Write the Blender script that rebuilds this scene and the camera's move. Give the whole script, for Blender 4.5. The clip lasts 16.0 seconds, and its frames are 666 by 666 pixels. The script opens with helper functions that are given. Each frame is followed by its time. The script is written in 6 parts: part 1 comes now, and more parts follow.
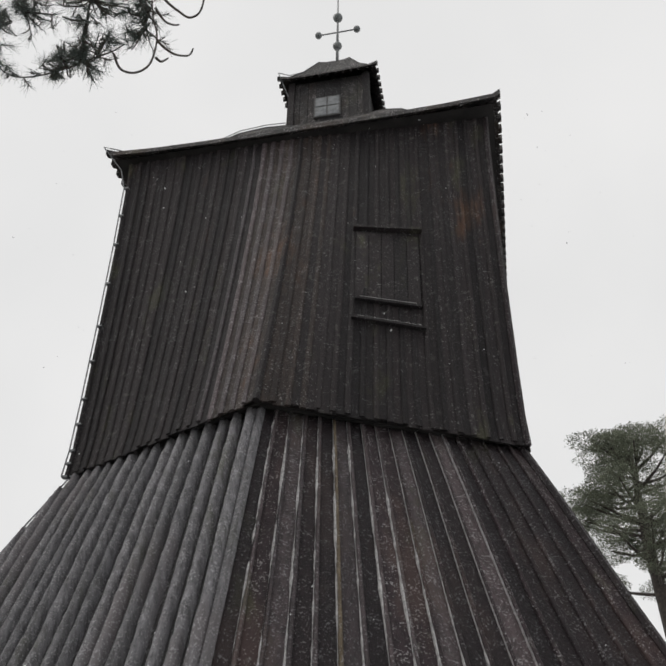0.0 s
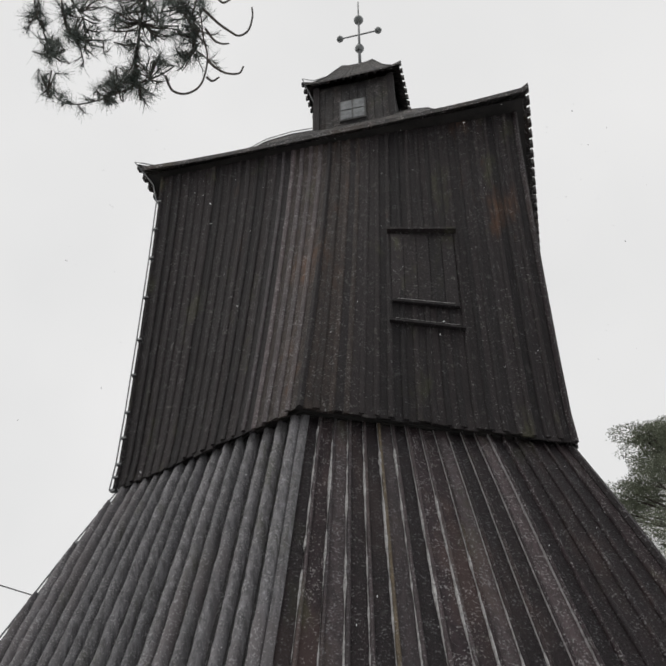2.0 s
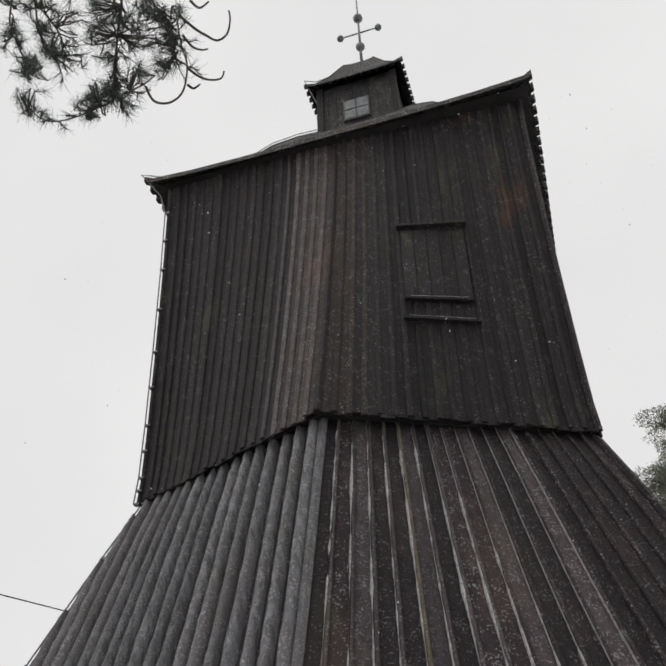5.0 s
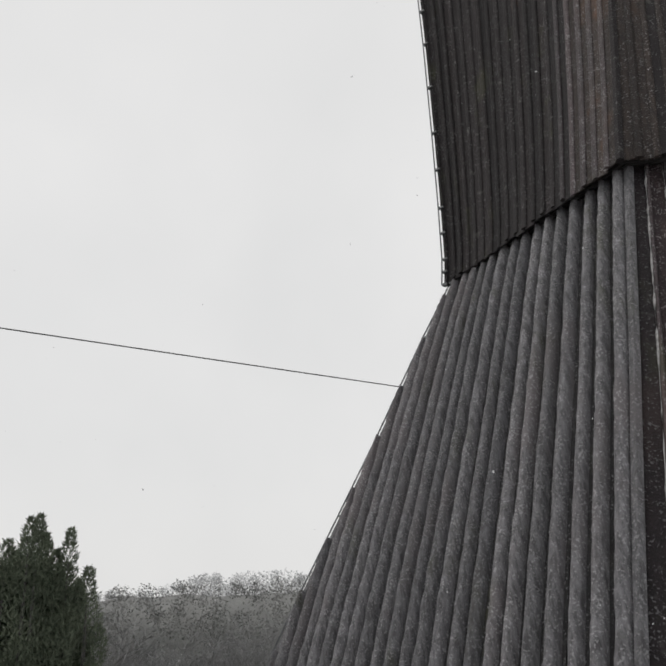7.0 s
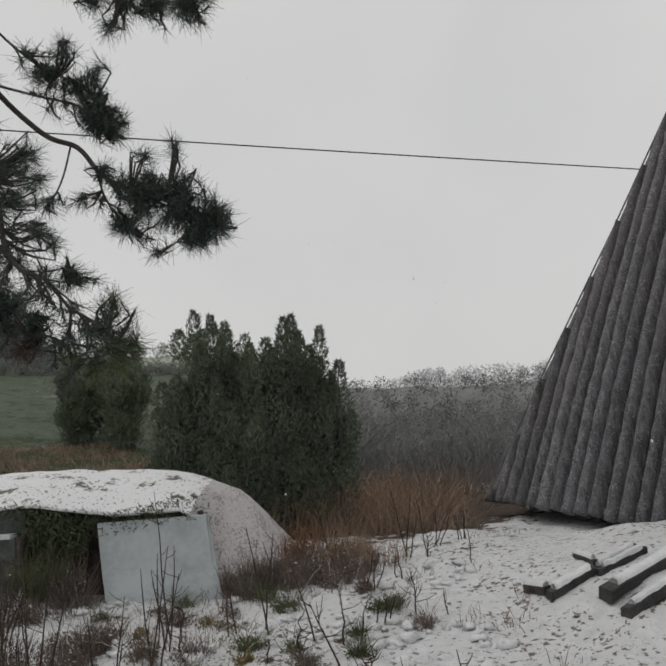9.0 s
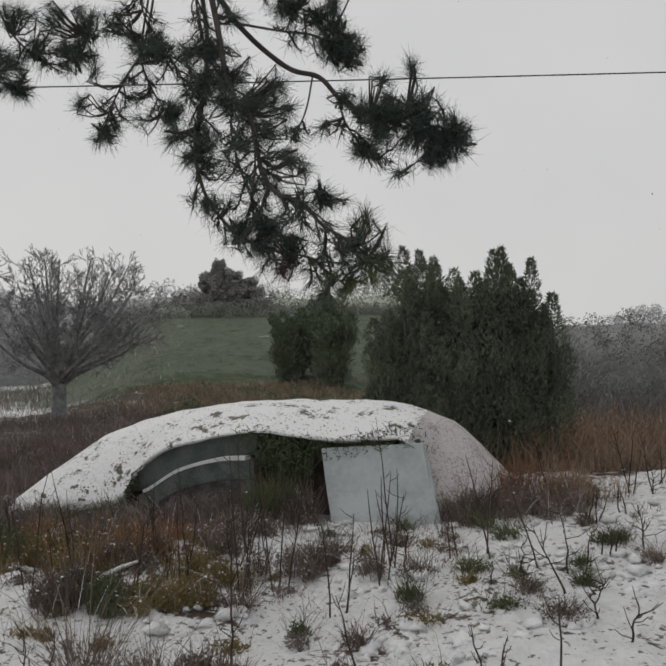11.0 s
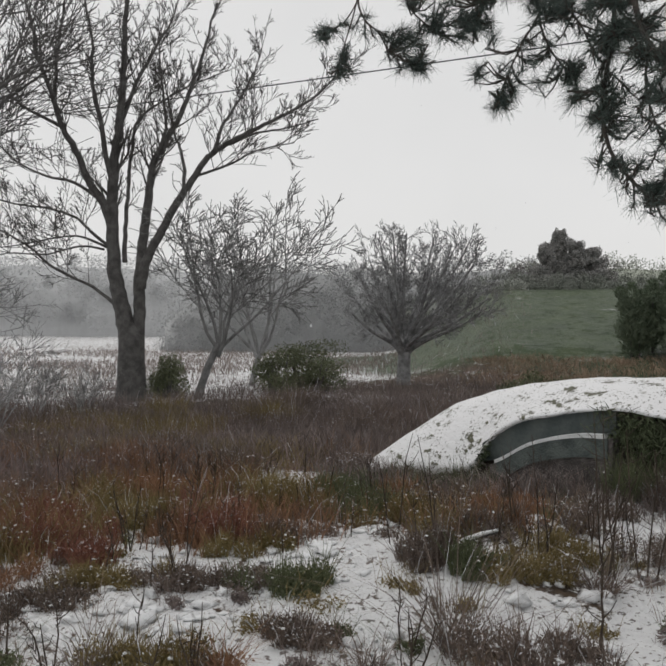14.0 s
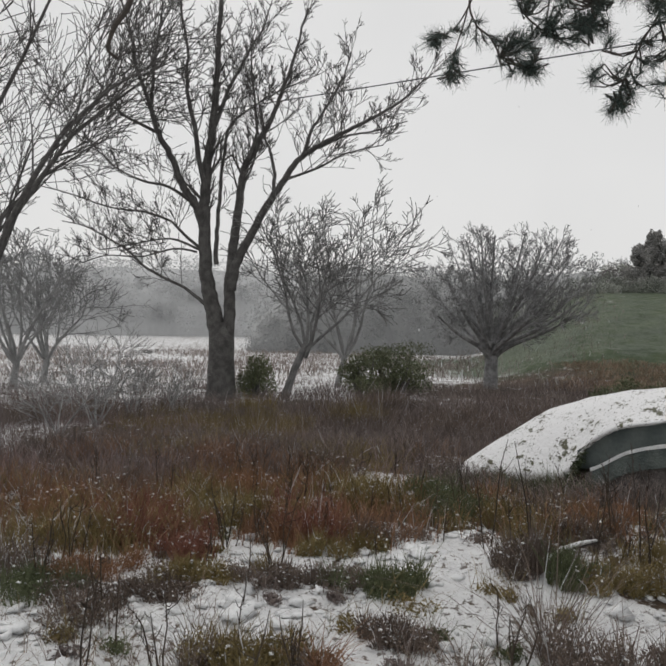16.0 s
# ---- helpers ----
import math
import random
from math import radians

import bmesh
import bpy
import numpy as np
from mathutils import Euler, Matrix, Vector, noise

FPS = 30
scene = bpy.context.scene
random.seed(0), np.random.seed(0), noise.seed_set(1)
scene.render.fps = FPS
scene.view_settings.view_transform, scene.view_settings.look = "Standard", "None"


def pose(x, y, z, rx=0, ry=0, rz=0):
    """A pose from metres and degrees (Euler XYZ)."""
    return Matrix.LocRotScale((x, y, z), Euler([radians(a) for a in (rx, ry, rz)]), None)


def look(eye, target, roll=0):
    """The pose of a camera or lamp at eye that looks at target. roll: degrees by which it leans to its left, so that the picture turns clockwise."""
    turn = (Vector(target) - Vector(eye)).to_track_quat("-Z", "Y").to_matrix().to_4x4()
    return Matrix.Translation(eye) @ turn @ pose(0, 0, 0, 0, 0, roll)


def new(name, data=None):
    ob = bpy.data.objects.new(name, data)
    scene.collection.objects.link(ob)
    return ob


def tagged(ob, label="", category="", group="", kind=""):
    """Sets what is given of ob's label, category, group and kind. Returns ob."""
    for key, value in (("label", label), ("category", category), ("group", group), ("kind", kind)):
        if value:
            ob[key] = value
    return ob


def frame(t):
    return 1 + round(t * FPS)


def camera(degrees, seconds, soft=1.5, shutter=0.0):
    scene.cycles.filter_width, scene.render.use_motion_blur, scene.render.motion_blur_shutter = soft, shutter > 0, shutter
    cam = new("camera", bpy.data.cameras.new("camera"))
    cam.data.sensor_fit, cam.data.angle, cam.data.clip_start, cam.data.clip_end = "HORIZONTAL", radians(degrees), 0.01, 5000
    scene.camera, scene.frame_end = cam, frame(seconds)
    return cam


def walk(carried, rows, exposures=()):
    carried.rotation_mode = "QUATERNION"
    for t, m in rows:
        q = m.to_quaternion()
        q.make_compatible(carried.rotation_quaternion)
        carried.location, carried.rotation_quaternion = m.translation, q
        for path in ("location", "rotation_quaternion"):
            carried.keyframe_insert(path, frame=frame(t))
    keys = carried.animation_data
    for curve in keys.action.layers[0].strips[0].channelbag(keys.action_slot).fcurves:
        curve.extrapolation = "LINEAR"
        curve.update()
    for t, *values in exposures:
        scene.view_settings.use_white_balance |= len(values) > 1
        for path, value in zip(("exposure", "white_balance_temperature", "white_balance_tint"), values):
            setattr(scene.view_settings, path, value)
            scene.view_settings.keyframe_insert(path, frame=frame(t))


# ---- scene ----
cam = camera(46.0, 16.0, soft=2.1)

# seconds, eye, then heading to the left of +y, pitch up and lean to the left in degrees
PATH = [
    (0, 0.000, 0.000, 1.548, 0.00, 35.59, 0.88),
    (0.5, -0.020, 0.014, 1.618, 0.19, 35.71, 0.80),
    (1, -0.045, -0.000, 1.611, 2.11, 35.66, 1.00),
    (1.5, -0.092, -0.011, 1.590, 2.67, 35.74, 0.61),
    (2, -0.132, -0.016, 1.590, 2.68, 35.70, -0.06),
    (2.5, -0.153, -0.043, 1.582, 2.46, 35.71, 0.20),
    (3, -0.094, -0.047, 1.574, 2.37, 35.75, -0.20),
    (3.5, -0.032, -0.031, 1.581, 2.94, 35.78, -0.43),
    (6, -0.052, 0.066, 1.675, 5.20, 35.50, -3.16),
    (6.5, -0.042, 0.055, 1.649, 9.86, 31.43, -2.4),
    (7, -0.214, 0.031, 1.691, 28.1, 20.0, -1.1),
    (7.5, -0.385, 0.007, 1.734, 36.20, 9.68, -1.77),
    (8, -0.414, -0.015, 1.709, 40.71, 5.87, -1.31),
    (8.2, -0.426, -0.009, 1.698, 41.45, 5.79, -1.22),
    (10.3, -0.449, -0.163, 1.595, 52.33, 2.91, -1.28),
    (10.5, -0.458, -0.168, 1.594, 54.22, 1.98, -1.25),
    (11, -0.477, -0.178, 1.578, 58.76, 1.81, -1.26),
    (11.5, -0.487, -0.180, 1.571, 63.14, 0.50, -1.04),
    (12, -0.502, -0.204, 1.569, 66.70, 0.09, -0.47),
    (12.5, -0.523, -0.234, 1.570, 71.31, 0.13, -0.03),
    (13, -0.555, -0.273, 1.564, 73.63, 0.11, 0.32),
    (13.5, -0.579, -0.306, 1.567, 78.22, -0.01, 0.32),
    (14, -0.585, -0.343, 1.573, 82.79, -0.02, 0.27),
    (14.5, -0.577, -0.369, 1.576, 85.41, -0.02, 0.43),
    (15, -0.575, -0.398, 1.576, 85.59, 0.01, 0.58),
    (15.5, -0.574, -0.419, 1.579, 87.37, 0.09, 0.75),
    (16, -0.562, -0.434, 1.580, 88.83, 0.05, 0.90),
]


def aim(x, y, z, yaw, pitch, roll):
    a, b = radians(yaw), radians(pitch)
    way = Vector((-math.sin(a) * math.cos(b), math.cos(a) * math.cos(b), math.sin(b)))
    return look((x, y, z), Vector((x, y, z)) + way, roll)


walk(cam, [(t, aim(*row)) for t, *row in PATH], [(0.0, 0.0), (6.2, 0.0), (7.2, -0.1), (8.0, -0.35), (10.5, -0.4), (12.5, -0.2), (14.5, -0.12), (16.0, -0.12)])

# ---- light: overcast, falling snow
world = bpy.data.worlds.new("overcast_sky")
scene.world = world
world.use_nodes = True
wn = world.node_tree.nodes
wl = world.node_tree.links
sky = wn.new("ShaderNodeTexSky")
sky.sky_type, sky.sun_disc = "NISHITA", False
sky.sun_elevation, sky.sun_rotation = radians(61), radians(253)
sky.dust_density, sky.air_density = 4.0, 1.0
cloud_coord = wn.new("ShaderNodeTexCoord")
cloud = wn.new("ShaderNodeTexNoise")
cloud.inputs["Scale"].default_value, cloud.inputs["Detail"].default_value = 2.2, 4.0
wl.new(cloud_coord.outputs["Generated"], cloud.inputs["Vector"])
ramp = wn.new("ShaderNodeValToRGB")
ramp.color_ramp.elements[0].position, ramp.color_ramp.elements[0].color = 0.3, (7.75, 7.75, 7.7, 1)
ramp.color_ramp.elements[1].position, ramp.color_ramp.elements[1].color = 0.75, (8.75, 8.68, 8.6, 1)
wl.new(cloud.outputs["Fac"], ramp.inputs["Fac"])
blend = wn.new("ShaderNodeMixRGB")
blend.inputs["Fac"].default_value = 0.95
wl.new(sky.outputs["Color"], blend.inputs["Color1"])
wl.new(ramp.outputs["Color"], blend.inputs["Color2"])
wl.new(blend.outputs["Color"], wn["Background"].inputs["Color"])
wn["Background"].inputs["Strength"].default_value = 0.1
sun_data = bpy.data.lights.new("sun", "SUN")
sun_data.energy, sun_data.angle, sun_data.color = 0.8, radians(45), (1.0, 0.97, 0.93)
sun = new("sun", sun_data)
sun.matrix_world = look((-26, -8, 50), (0, 0, 0))

# ---- materials


class Nodes:
    """A material under construction."""

    def __init__(self, name):
        self.mat = bpy.data.materials.new(name)
        self.mat.use_nodes = True
        self.tree = self.mat.node_tree
        self.bsdf = self.tree.nodes["Principled BSDF"]
        self.pos = self.tree.nodes.new("ShaderNodeTexCoord").outputs["Object"]

    def link(self, a, b):
        self.tree.links.new(a, b)

    def node(self, kind, **inputs):
        n = self.tree.nodes.new(kind)
        for key, value in inputs.items():
            socket = n.inputs[key.replace("_", " ")]
            if isinstance(value, bpy.types.NodeSocket):
                self.link(value, socket)
            else:
                socket.default_value = value
        return n

    def stretch(self, sx, sy, sz):
        n = self.node("ShaderNodeMapping", Vector=self.pos)
        n.inputs["Scale"].default_value = (sx, sy, sz)
        return n.outputs["Vector"]

    def noise(self, scale, detail=4.0, vector=None, rough=0.55):
        return self.node("ShaderNodeTexNoise", Scale=scale, Detail=detail, Roughness=rough, Vector=vector or self.pos).outputs["Fac"]

    def ramp(self, fac, *stops):
        n = self.node("ShaderNodeValToRGB", Fac=fac)
        while len(n.color_ramp.elements) < len(stops):
            n.color_ramp.elements.new(0.5)
        for e, (at, c) in zip(n.color_ramp.elements, stops):
            e.position, e.color = at, (*c, 1) if len(c) == 3 else c
        return n.outputs["Color"]

    def level(self, fac, low, high):
        n = self.node("ShaderNodeMapRange", Value=fac)
        n.interpolation_type = "SMOOTHSTEP"
        n.inputs["From Min"].default_value, n.inputs["From Max"].default_value = low, high
        return n.outputs["Result"]

    def mix(self, fac, a, b, kind="MIX"):
        n = self.tree.nodes.new("ShaderNodeMixRGB")
        n.blend_type = kind
        for socket, value in zip(n.inputs, (fac, a, b)):
            if isinstance(value, bpy.types.NodeSocket):
                self.link(value, socket)
            elif socket.name == "Fac":
                socket.default_value = value
            else:
                socket.default_value = (*value, 1)
        return n.outputs["Color"]

    def math(self, op, a, b=0.0):
        n = self.tree.nodes.new("ShaderNodeMath")
        n.operation = op
        for socket, value in zip(n.inputs, (a, b)):
            if isinstance(value, bpy.types.NodeSocket):
                self.link(value, socket)
            else:
                socket.default_value = value
        return n.outputs[0]

    def bump(self, fac, strength, distance):
        n = self.node("ShaderNodeBump", Height=fac, Strength=strength, Distance=distance)
        self.link(n.outputs["Normal"], self.bsdf.inputs["Normal"])

    def done(self, color, rough, metal=0.0, spec=0.5):
        for key, value in (("Base Color", color), ("Roughness", rough), ("Metallic", metal), ("Specular IOR Level", spec)):
            socket = self.bsdf.inputs[key]
            if isinstance(value, bpy.types.NodeSocket):
                self.link(value, socket)
            else:
                socket.default_value = (*value, 1) if key == "Base Color" else value
        return self.mat


def tarred_wood(name, dark, light, rust, wet, dust=0.62, spec=0.4, warm=1.0, spread=1.0, fleck=0.0, rusty=0.5):
    n = Nodes(name)
    rnd = n.node("ShaderNodeObjectInfo").outputs["Random"]
    shift = n.node("ShaderNodeVectorMath", Vector=n.pos)
    shift.operation = "ADD"
    jump = n.node("ShaderNodeCombineXYZ", X=n.math("MULTIPLY", rnd, 19.0), Y=n.math("MULTIPLY", rnd, 7.0), Z=n.math("MULTIPLY", rnd, 31.0))
    n.link(jump.outputs[0], shift.inputs[1])
    own = n.node("ShaderNodeMapping", Vector=shift.outputs[0])
    own.inputs["Scale"].default_value = (7, 7, 0.4)
    grain = n.noise(3.0, 7, own.outputs["Vector"], 0.75)
    stain = n.noise(0.8, 5, n.stretch(1, 1, 0.28), 0.65)
    c = n.mix(n.level(grain, 0.3, 0.7), dark, light)
    c = n.mix(n.math("MULTIPLY", n.level(stain, rusty, rusty + 0.12), 0.85), c, rust)
    moss = n.noise(1.7, 6, n.stretch(1, 1, 0.4), 0.7)
    c = n.mix(n.math("MULTIPLY", n.level(moss, 0.56, 0.7), 0.55), c, (0.05, 0.052, 0.03))
    lichen = n.noise(9, 5)
    c = n.mix(n.math("MULTIPLY", n.level(lichen, 0.6, 0.72), 0.45), c, (0.1, 0.1, 0.095))
    frost = n.noise(42, 3)
    rime = n.noise(6, 4)
    c = n.mix(n.math("MULTIPLY", n.level(n.math("ADD", n.math("MULTIPLY", frost, 0.75), n.math("MULTIPLY", rime, 0.25)), 0.57 - fleck, 0.63 - fleck), dust), c, (0.36, 0.36, 0.37))
    shade = n.ramp(rnd, (0.0, (1 - 0.5 * spread, 1 - 0.5 * spread, 1 - 0.48 * spread)), (0.35, (0.95, 0.95 - 0.06 * warm, 0.95 - 0.1 * warm)), (0.6, (1.0, 1.0, 0.99)), (0.85, (1.25, 1.25 - 0.12 * warm, 1.25 - 0.2 * warm)), (1.0, (1 + 0.75 * spread, 1 + 0.72 * spread, 1 + 0.68 * spread)))
    c = n.mix(1.0, c, shade, "MULTIPLY")
    n.bump(n.math("ADD", grain, n.math("MULTIPLY", frost, 0.8)), 0.9, 0.022)
    return n.done(c, n.ramp(grain, (0.2, (wet,) * 3), (0.8, (wet + 0.3,) * 3)), 0.0, spec)


def plain(name, a, b, scale, rough, metal=0.0, bump=0.3, distance=0.01):
    n = Nodes(name)
    f = n.noise(scale, 5)
    g = n.noise(scale * 7.3, 3)
    c = n.mix(n.level(n.math("ADD", n.math("MULTIPLY", f, 0.7), n.math("MULTIPLY", g, 0.3)), 0.35, 0.65), a, b)
    n.bump(g, bump, distance)
    return n.done(c, rough, metal)


def foliage(name, a, b, rough=0.6, frost=0.0):
    n = Nodes(name)
    rnd = n.node("ShaderNodeNewGeometry").outputs["Random Per Island"]
    big = n.noise(1.7, 3)
    c = n.mix(n.math("ADD", n.math("MULTIPLY", rnd, 0.6), n.math("MULTIPLY", n.level(big, 0.35, 0.65), 0.4)), a, b)
    if frost:
        c = n.mix(n.level(n.math("FRACT", n.math("MULTIPLY", rnd, 37.3)), 1.0 - frost, 1.0 - frost + 0.02), c, (0.68, 0.69, 0.71))
    return n.done(c, rough, 0.0, 0.25)


def ground_material():
    n = Nodes("snowy_heath")
    xyz = n.node("ShaderNodeSeparateXYZ", Vector=n.pos)
    x, y = xyz.outputs["X"], xyz.outputs["Y"]
    fine, mid, big = n.noise(9, 6, None, 0.65), n.noise(2.1, 5, None, 0.62), n.noise(0.35, 4)
    earth = n.ramp(n.noise(5, 6), (0.25, (0.018, 0.013, 0.01)), (0.5, (0.06, 0.042, 0.028)), (0.75, (0.12, 0.085, 0.055)))
    russet = n.ramp(n.noise(3.1, 6), (0.3, (0.05, 0.034, 0.026)), (0.7, (0.125, 0.082, 0.06)))
    green = n.ramp(n.noise(0.8, 8, None, 0.7), (0.3, (0.022, 0.038, 0.016)), (0.5, (0.039, 0.06, 0.025)), (0.7, (0.062, 0.082, 0.037)))

    def spot(cx, cy, inner, outer):
        dx, dy = n.math("SUBTRACT", x, cx), n.math("SUBTRACT", y, cy)
        d = n.math("SQRT", n.math("ADD", n.math("MULTIPLY", dx, dx), n.math("MULTIPLY", dy, dy)))
        return n.level(n.math("ADD", d, n.math("MULTIPLY", n.math("SUBTRACT", big, 0.5), outer * 0.5)), outer, inner)

    # how much lies open: brown heath about the mound and beyond it, snow near the tower
    heath = n.math("MAXIMUM", spot(-13.5, 0.5, 3.4, 6.5), n.math("MULTIPLY", spot(-9.6, -2.2, 1.6, 3.6), 0.7))
    heath = n.math("MAXIMUM", heath, spot(-9.0, 8.6, 2.4, 3.8))
    heath = n.math("MAXIMUM", heath, spot(-14.0, 6.0, 3.8, 6.0))
    heath = n.math("MAXIMUM", heath, n.math("MULTIPLY", spot(-22.0, 8.0, 4.0, 8.0), 0.8))
    heath = n.math("MAXIMUM", heath, n.math("MULTIPLY", spot(-7.4, 1.0, 0.8, 2.4), 0.75))
    heath = n.math("MAXIMUM", heath, n.math("MULTIPLY", spot(-5.6, 1.2, 0.3, 1.6), 0.32))
    for cx, cy, r in ((-8.85, 0.35, 0.6), (-6.15, 0.6, 0.55), (-5.3, 0.55, 0.5), (-5.0, -0.4, 0.55), (-4.45, 1.5, 0.5)):
        heath = n.math("SUBTRACT", heath, n.math("MULTIPLY", spot(cx, cy, r * 0.6, r * 1.3), 0.9))
    away = n.math("SQRT", n.math("ADD", n.math("MULTIPLY", x, x), n.math("MULTIPLY", y, y)))
    heath = n.math("MAXIMUM", heath, n.math("MULTIPLY", n.level(away, 13.0, 24.0), 0.2))
    cover = n.math("ADD", n.math("MULTIPLY", mid, 0.5), n.math("MULTIPLY", fine, 0.5))
    open_ = n.math("ADD", cover, n.math("MULTIPLY", heath, 0.23))
    speck = n.level(n.math("ADD", n.math("MULTIPLY", n.noise(21, 4, None, 0.6), 0.75), n.math("MULTIPLY", mid, 0.25)), 0.562, 0.6)
    bare = n.math("MAXIMUM", n.level(open_, 0.575, 0.62), n.math("MULTIPLY", speck, 0.85))
    tint = n.noise(0.8, 3)
    soil = n.mix(n.level(tint, 0.42, 0.58), earth, russet)
    soil = n.mix(n.math("MULTIPLY", n.level(n.noise(1.3, 4), 0.55, 0.66), 0.7), soil, (0.055, 0.06, 0.03))
    snow = n.ramp(fine, (0.3, (0.6, 0.6, 0.61)), (0.7, (0.76, 0.765, 0.77)))
    c = n.mix(bare, snow, soil)
    meadow = n.math("MAXIMUM", n.math("MAXIMUM", spot(-31, 24, 14, 18), spot(-42, 16, 12, 15)), spot(-32, 11, 5, 8))
    c = n.mix(n.math("MULTIPLY", meadow, n.level(n.noise(0.5, 5), 0.78, 0.66)), c, green)
    n.bump(n.math("ADD", n.math("MULTIPLY", mid, 1.0), n.math("MULTIPLY", fine, 0.7)), 1.0, 0.09)
    return n.done(c, n.mix(bare, (0.55,) * 3, (0.9,) * 3), 0.0, 0.3)


# snow-flecked skirt wood, lightened for the brighter ribbed facets
M_SKIRT = tarred_wood("lit_dusted_skirt_wood", (0.05, 0.049, 0.052), (0.19, 0.188, 0.2), (0.12, 0.11, 0.115), 0.5, 0.5, 0.4, 0.1, 0.5, 0.02)
# boards behind the ribs, near black to paint the shade in the grooves
M_GROOVE = tarred_wood("shaded_groove_board", (0.008, 0.0078, 0.0085), (0.03, 0.029, 0.031), (0.025, 0.023, 0.024), 0.6, 0.45, 0.4, 0.15, 0.4)
M_SPECK = tarred_wood("flecked_purple_wood", (0.022, 0.0165, 0.0182), (0.075, 0.057, 0.062), (0.07, 0.05, 0.046), 0.45, 0.42, 0.4, 0.4, 0.7, 0.02)
M_TANWOOD = tarred_wood("tan_weathered_wood", (0.06, 0.045, 0.028), (0.16, 0.125, 0.08), (0.09, 0.07, 0.045), 0.5, 0.5)
M_DUST = plain("snow_dust", (0.2, 0.195, 0.195), (0.52, 0.51, 0.51), 26, 0.8, 0.0, 0.6, 0.01)
# purple-brown skirt wood, darkened in the colour for the shaded side facets
M_SHADESIDE = tarred_wood("shade_side_skirt_wood", (0.008, 0.0057, 0.0066), (0.029, 0.0205, 0.024), (0.042, 0.028, 0.027), 0.4, 0.4, 0.25, 0.6, 0.9, 0.008)
M_SHAFT = tarred_wood("tarred_shaft_wood", (0.0105, 0.009, 0.0098), (0.024, 0.0205, 0.022), (0.08, 0.04, 0.022), 0.5, 0.34, 0.22, 0.5, 0.8, -0.018, 0.585)
M_FOLD = tarred_wood("brown_weathered_wood", (0.014, 0.011, 0.0105), (0.048, 0.037, 0.033), (0.085, 0.045, 0.026), 0.5, 0.42, 0.25, 0.6, 0.9, 0.0, 0.54)
M_ROOF = tarred_wood("tarred_roof_wood", (0.009, 0.0085, 0.009), (0.022, 0.02, 0.021), (0.028, 0.02, 0.016), 0.5)
M_UNDER = plain("shaded_underlay_wood", (0.01, 0.009, 0.009), (0.022, 0.02, 0.019), 3, 0.9)
M_METAL = plain("weathered_iron", (0.12, 0.125, 0.13), (0.24, 0.245, 0.25), 9, 0.5, 0.6)
M_BALL = plain("dull_copper_ball", (0.1, 0.11, 0.11), (0.19, 0.2, 0.2), 12, 0.45, 0.5)
M_PANE = plain("dusty_window_pane", (0.1, 0.107, 0.113), (0.17, 0.18, 0.185), 6, 0.25, 0.0, 0.05)
M_FRAME = plain("grey_window_frame", (0.05, 0.05, 0.05), (0.09, 0.09, 0.09), 12, 0.7)
M_WIRE = plain("black_cable", (0.015, 0.015, 0.016), (0.03, 0.03, 0.03), 5, 0.6)
M_STONE = plain("plinth_stone", (0.05, 0.05, 0.05), (0.14, 0.135, 0.13), 4, 0.85, 0.0, 0.6, 0.03)
M_BARK = plain("bare_bark", (0.06, 0.057, 0.055), (0.135, 0.13, 0.125), 6, 0.85, 0.0, 0.7, 0.02)
# bark paled for haze on far trees, and for frost on field shrubs
M_FARBARK = plain("hazed_frosted_bark", (0.21, 0.21, 0.21), (0.34, 0.34, 0.338), 4, 0.9)
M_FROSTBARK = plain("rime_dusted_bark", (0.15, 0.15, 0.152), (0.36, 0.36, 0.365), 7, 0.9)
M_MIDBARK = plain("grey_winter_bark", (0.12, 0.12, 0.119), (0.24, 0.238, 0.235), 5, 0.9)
M_PINEBARK = plain("pine_bark", (0.03, 0.026, 0.023), (0.075, 0.062, 0.052), 14, 0.85, 0.0, 0.6, 0.008)
M_NEEDLE = foliage("pine_needles", (0.042, 0.058, 0.054), (0.095, 0.122, 0.105), 0.5)
M_NEEDLE_OLIVE = foliage("olive_pine_needles", (0.035, 0.05, 0.032), (0.09, 0.105, 0.06), 0.5)
M_NEEDLE_RED = foliage("withered_pine_needles", (0.06, 0.042, 0.036), (0.13, 0.09, 0.075), 0.6)
M_NEEDLE_GREY = foliage("grey_green_pine_needles", (0.06, 0.075, 0.068), (0.13, 0.15, 0.135), 0.5)
M_NEEDLE_YELLOW = foliage("yellowing_pine_needles", (0.06, 0.09, 0.035), (0.16, 0.18, 0.08), 0.5)
M_JUNIPER = foliage("juniper_needles", (0.07, 0.088, 0.062), (0.2, 0.232, 0.165), 0.8, 0.0)
# far pine and hedge greens are paled, haze put into the colour
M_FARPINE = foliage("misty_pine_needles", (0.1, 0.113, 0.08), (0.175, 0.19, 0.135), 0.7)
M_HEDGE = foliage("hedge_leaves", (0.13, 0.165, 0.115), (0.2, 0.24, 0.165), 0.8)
M_OLIVE = foliage("olive_brown_brush", (0.135, 0.104, 0.045), (0.28, 0.22, 0.1), 0.85, 0.05)
M_GREYBRUSH = foliage("grey_brown_heather", (0.125, 0.105, 0.1), (0.24, 0.197, 0.183), 0.85, 0.01)
M_GRASS = foliage("dry_grass", (0.06, 0.038, 0.022), (0.2, 0.135, 0.075), 0.85, 0.08)
M_BRUSH = foliage("russet_brushwood", (0.15, 0.084, 0.052), (0.34, 0.19, 0.11), 0.85, 0.03)
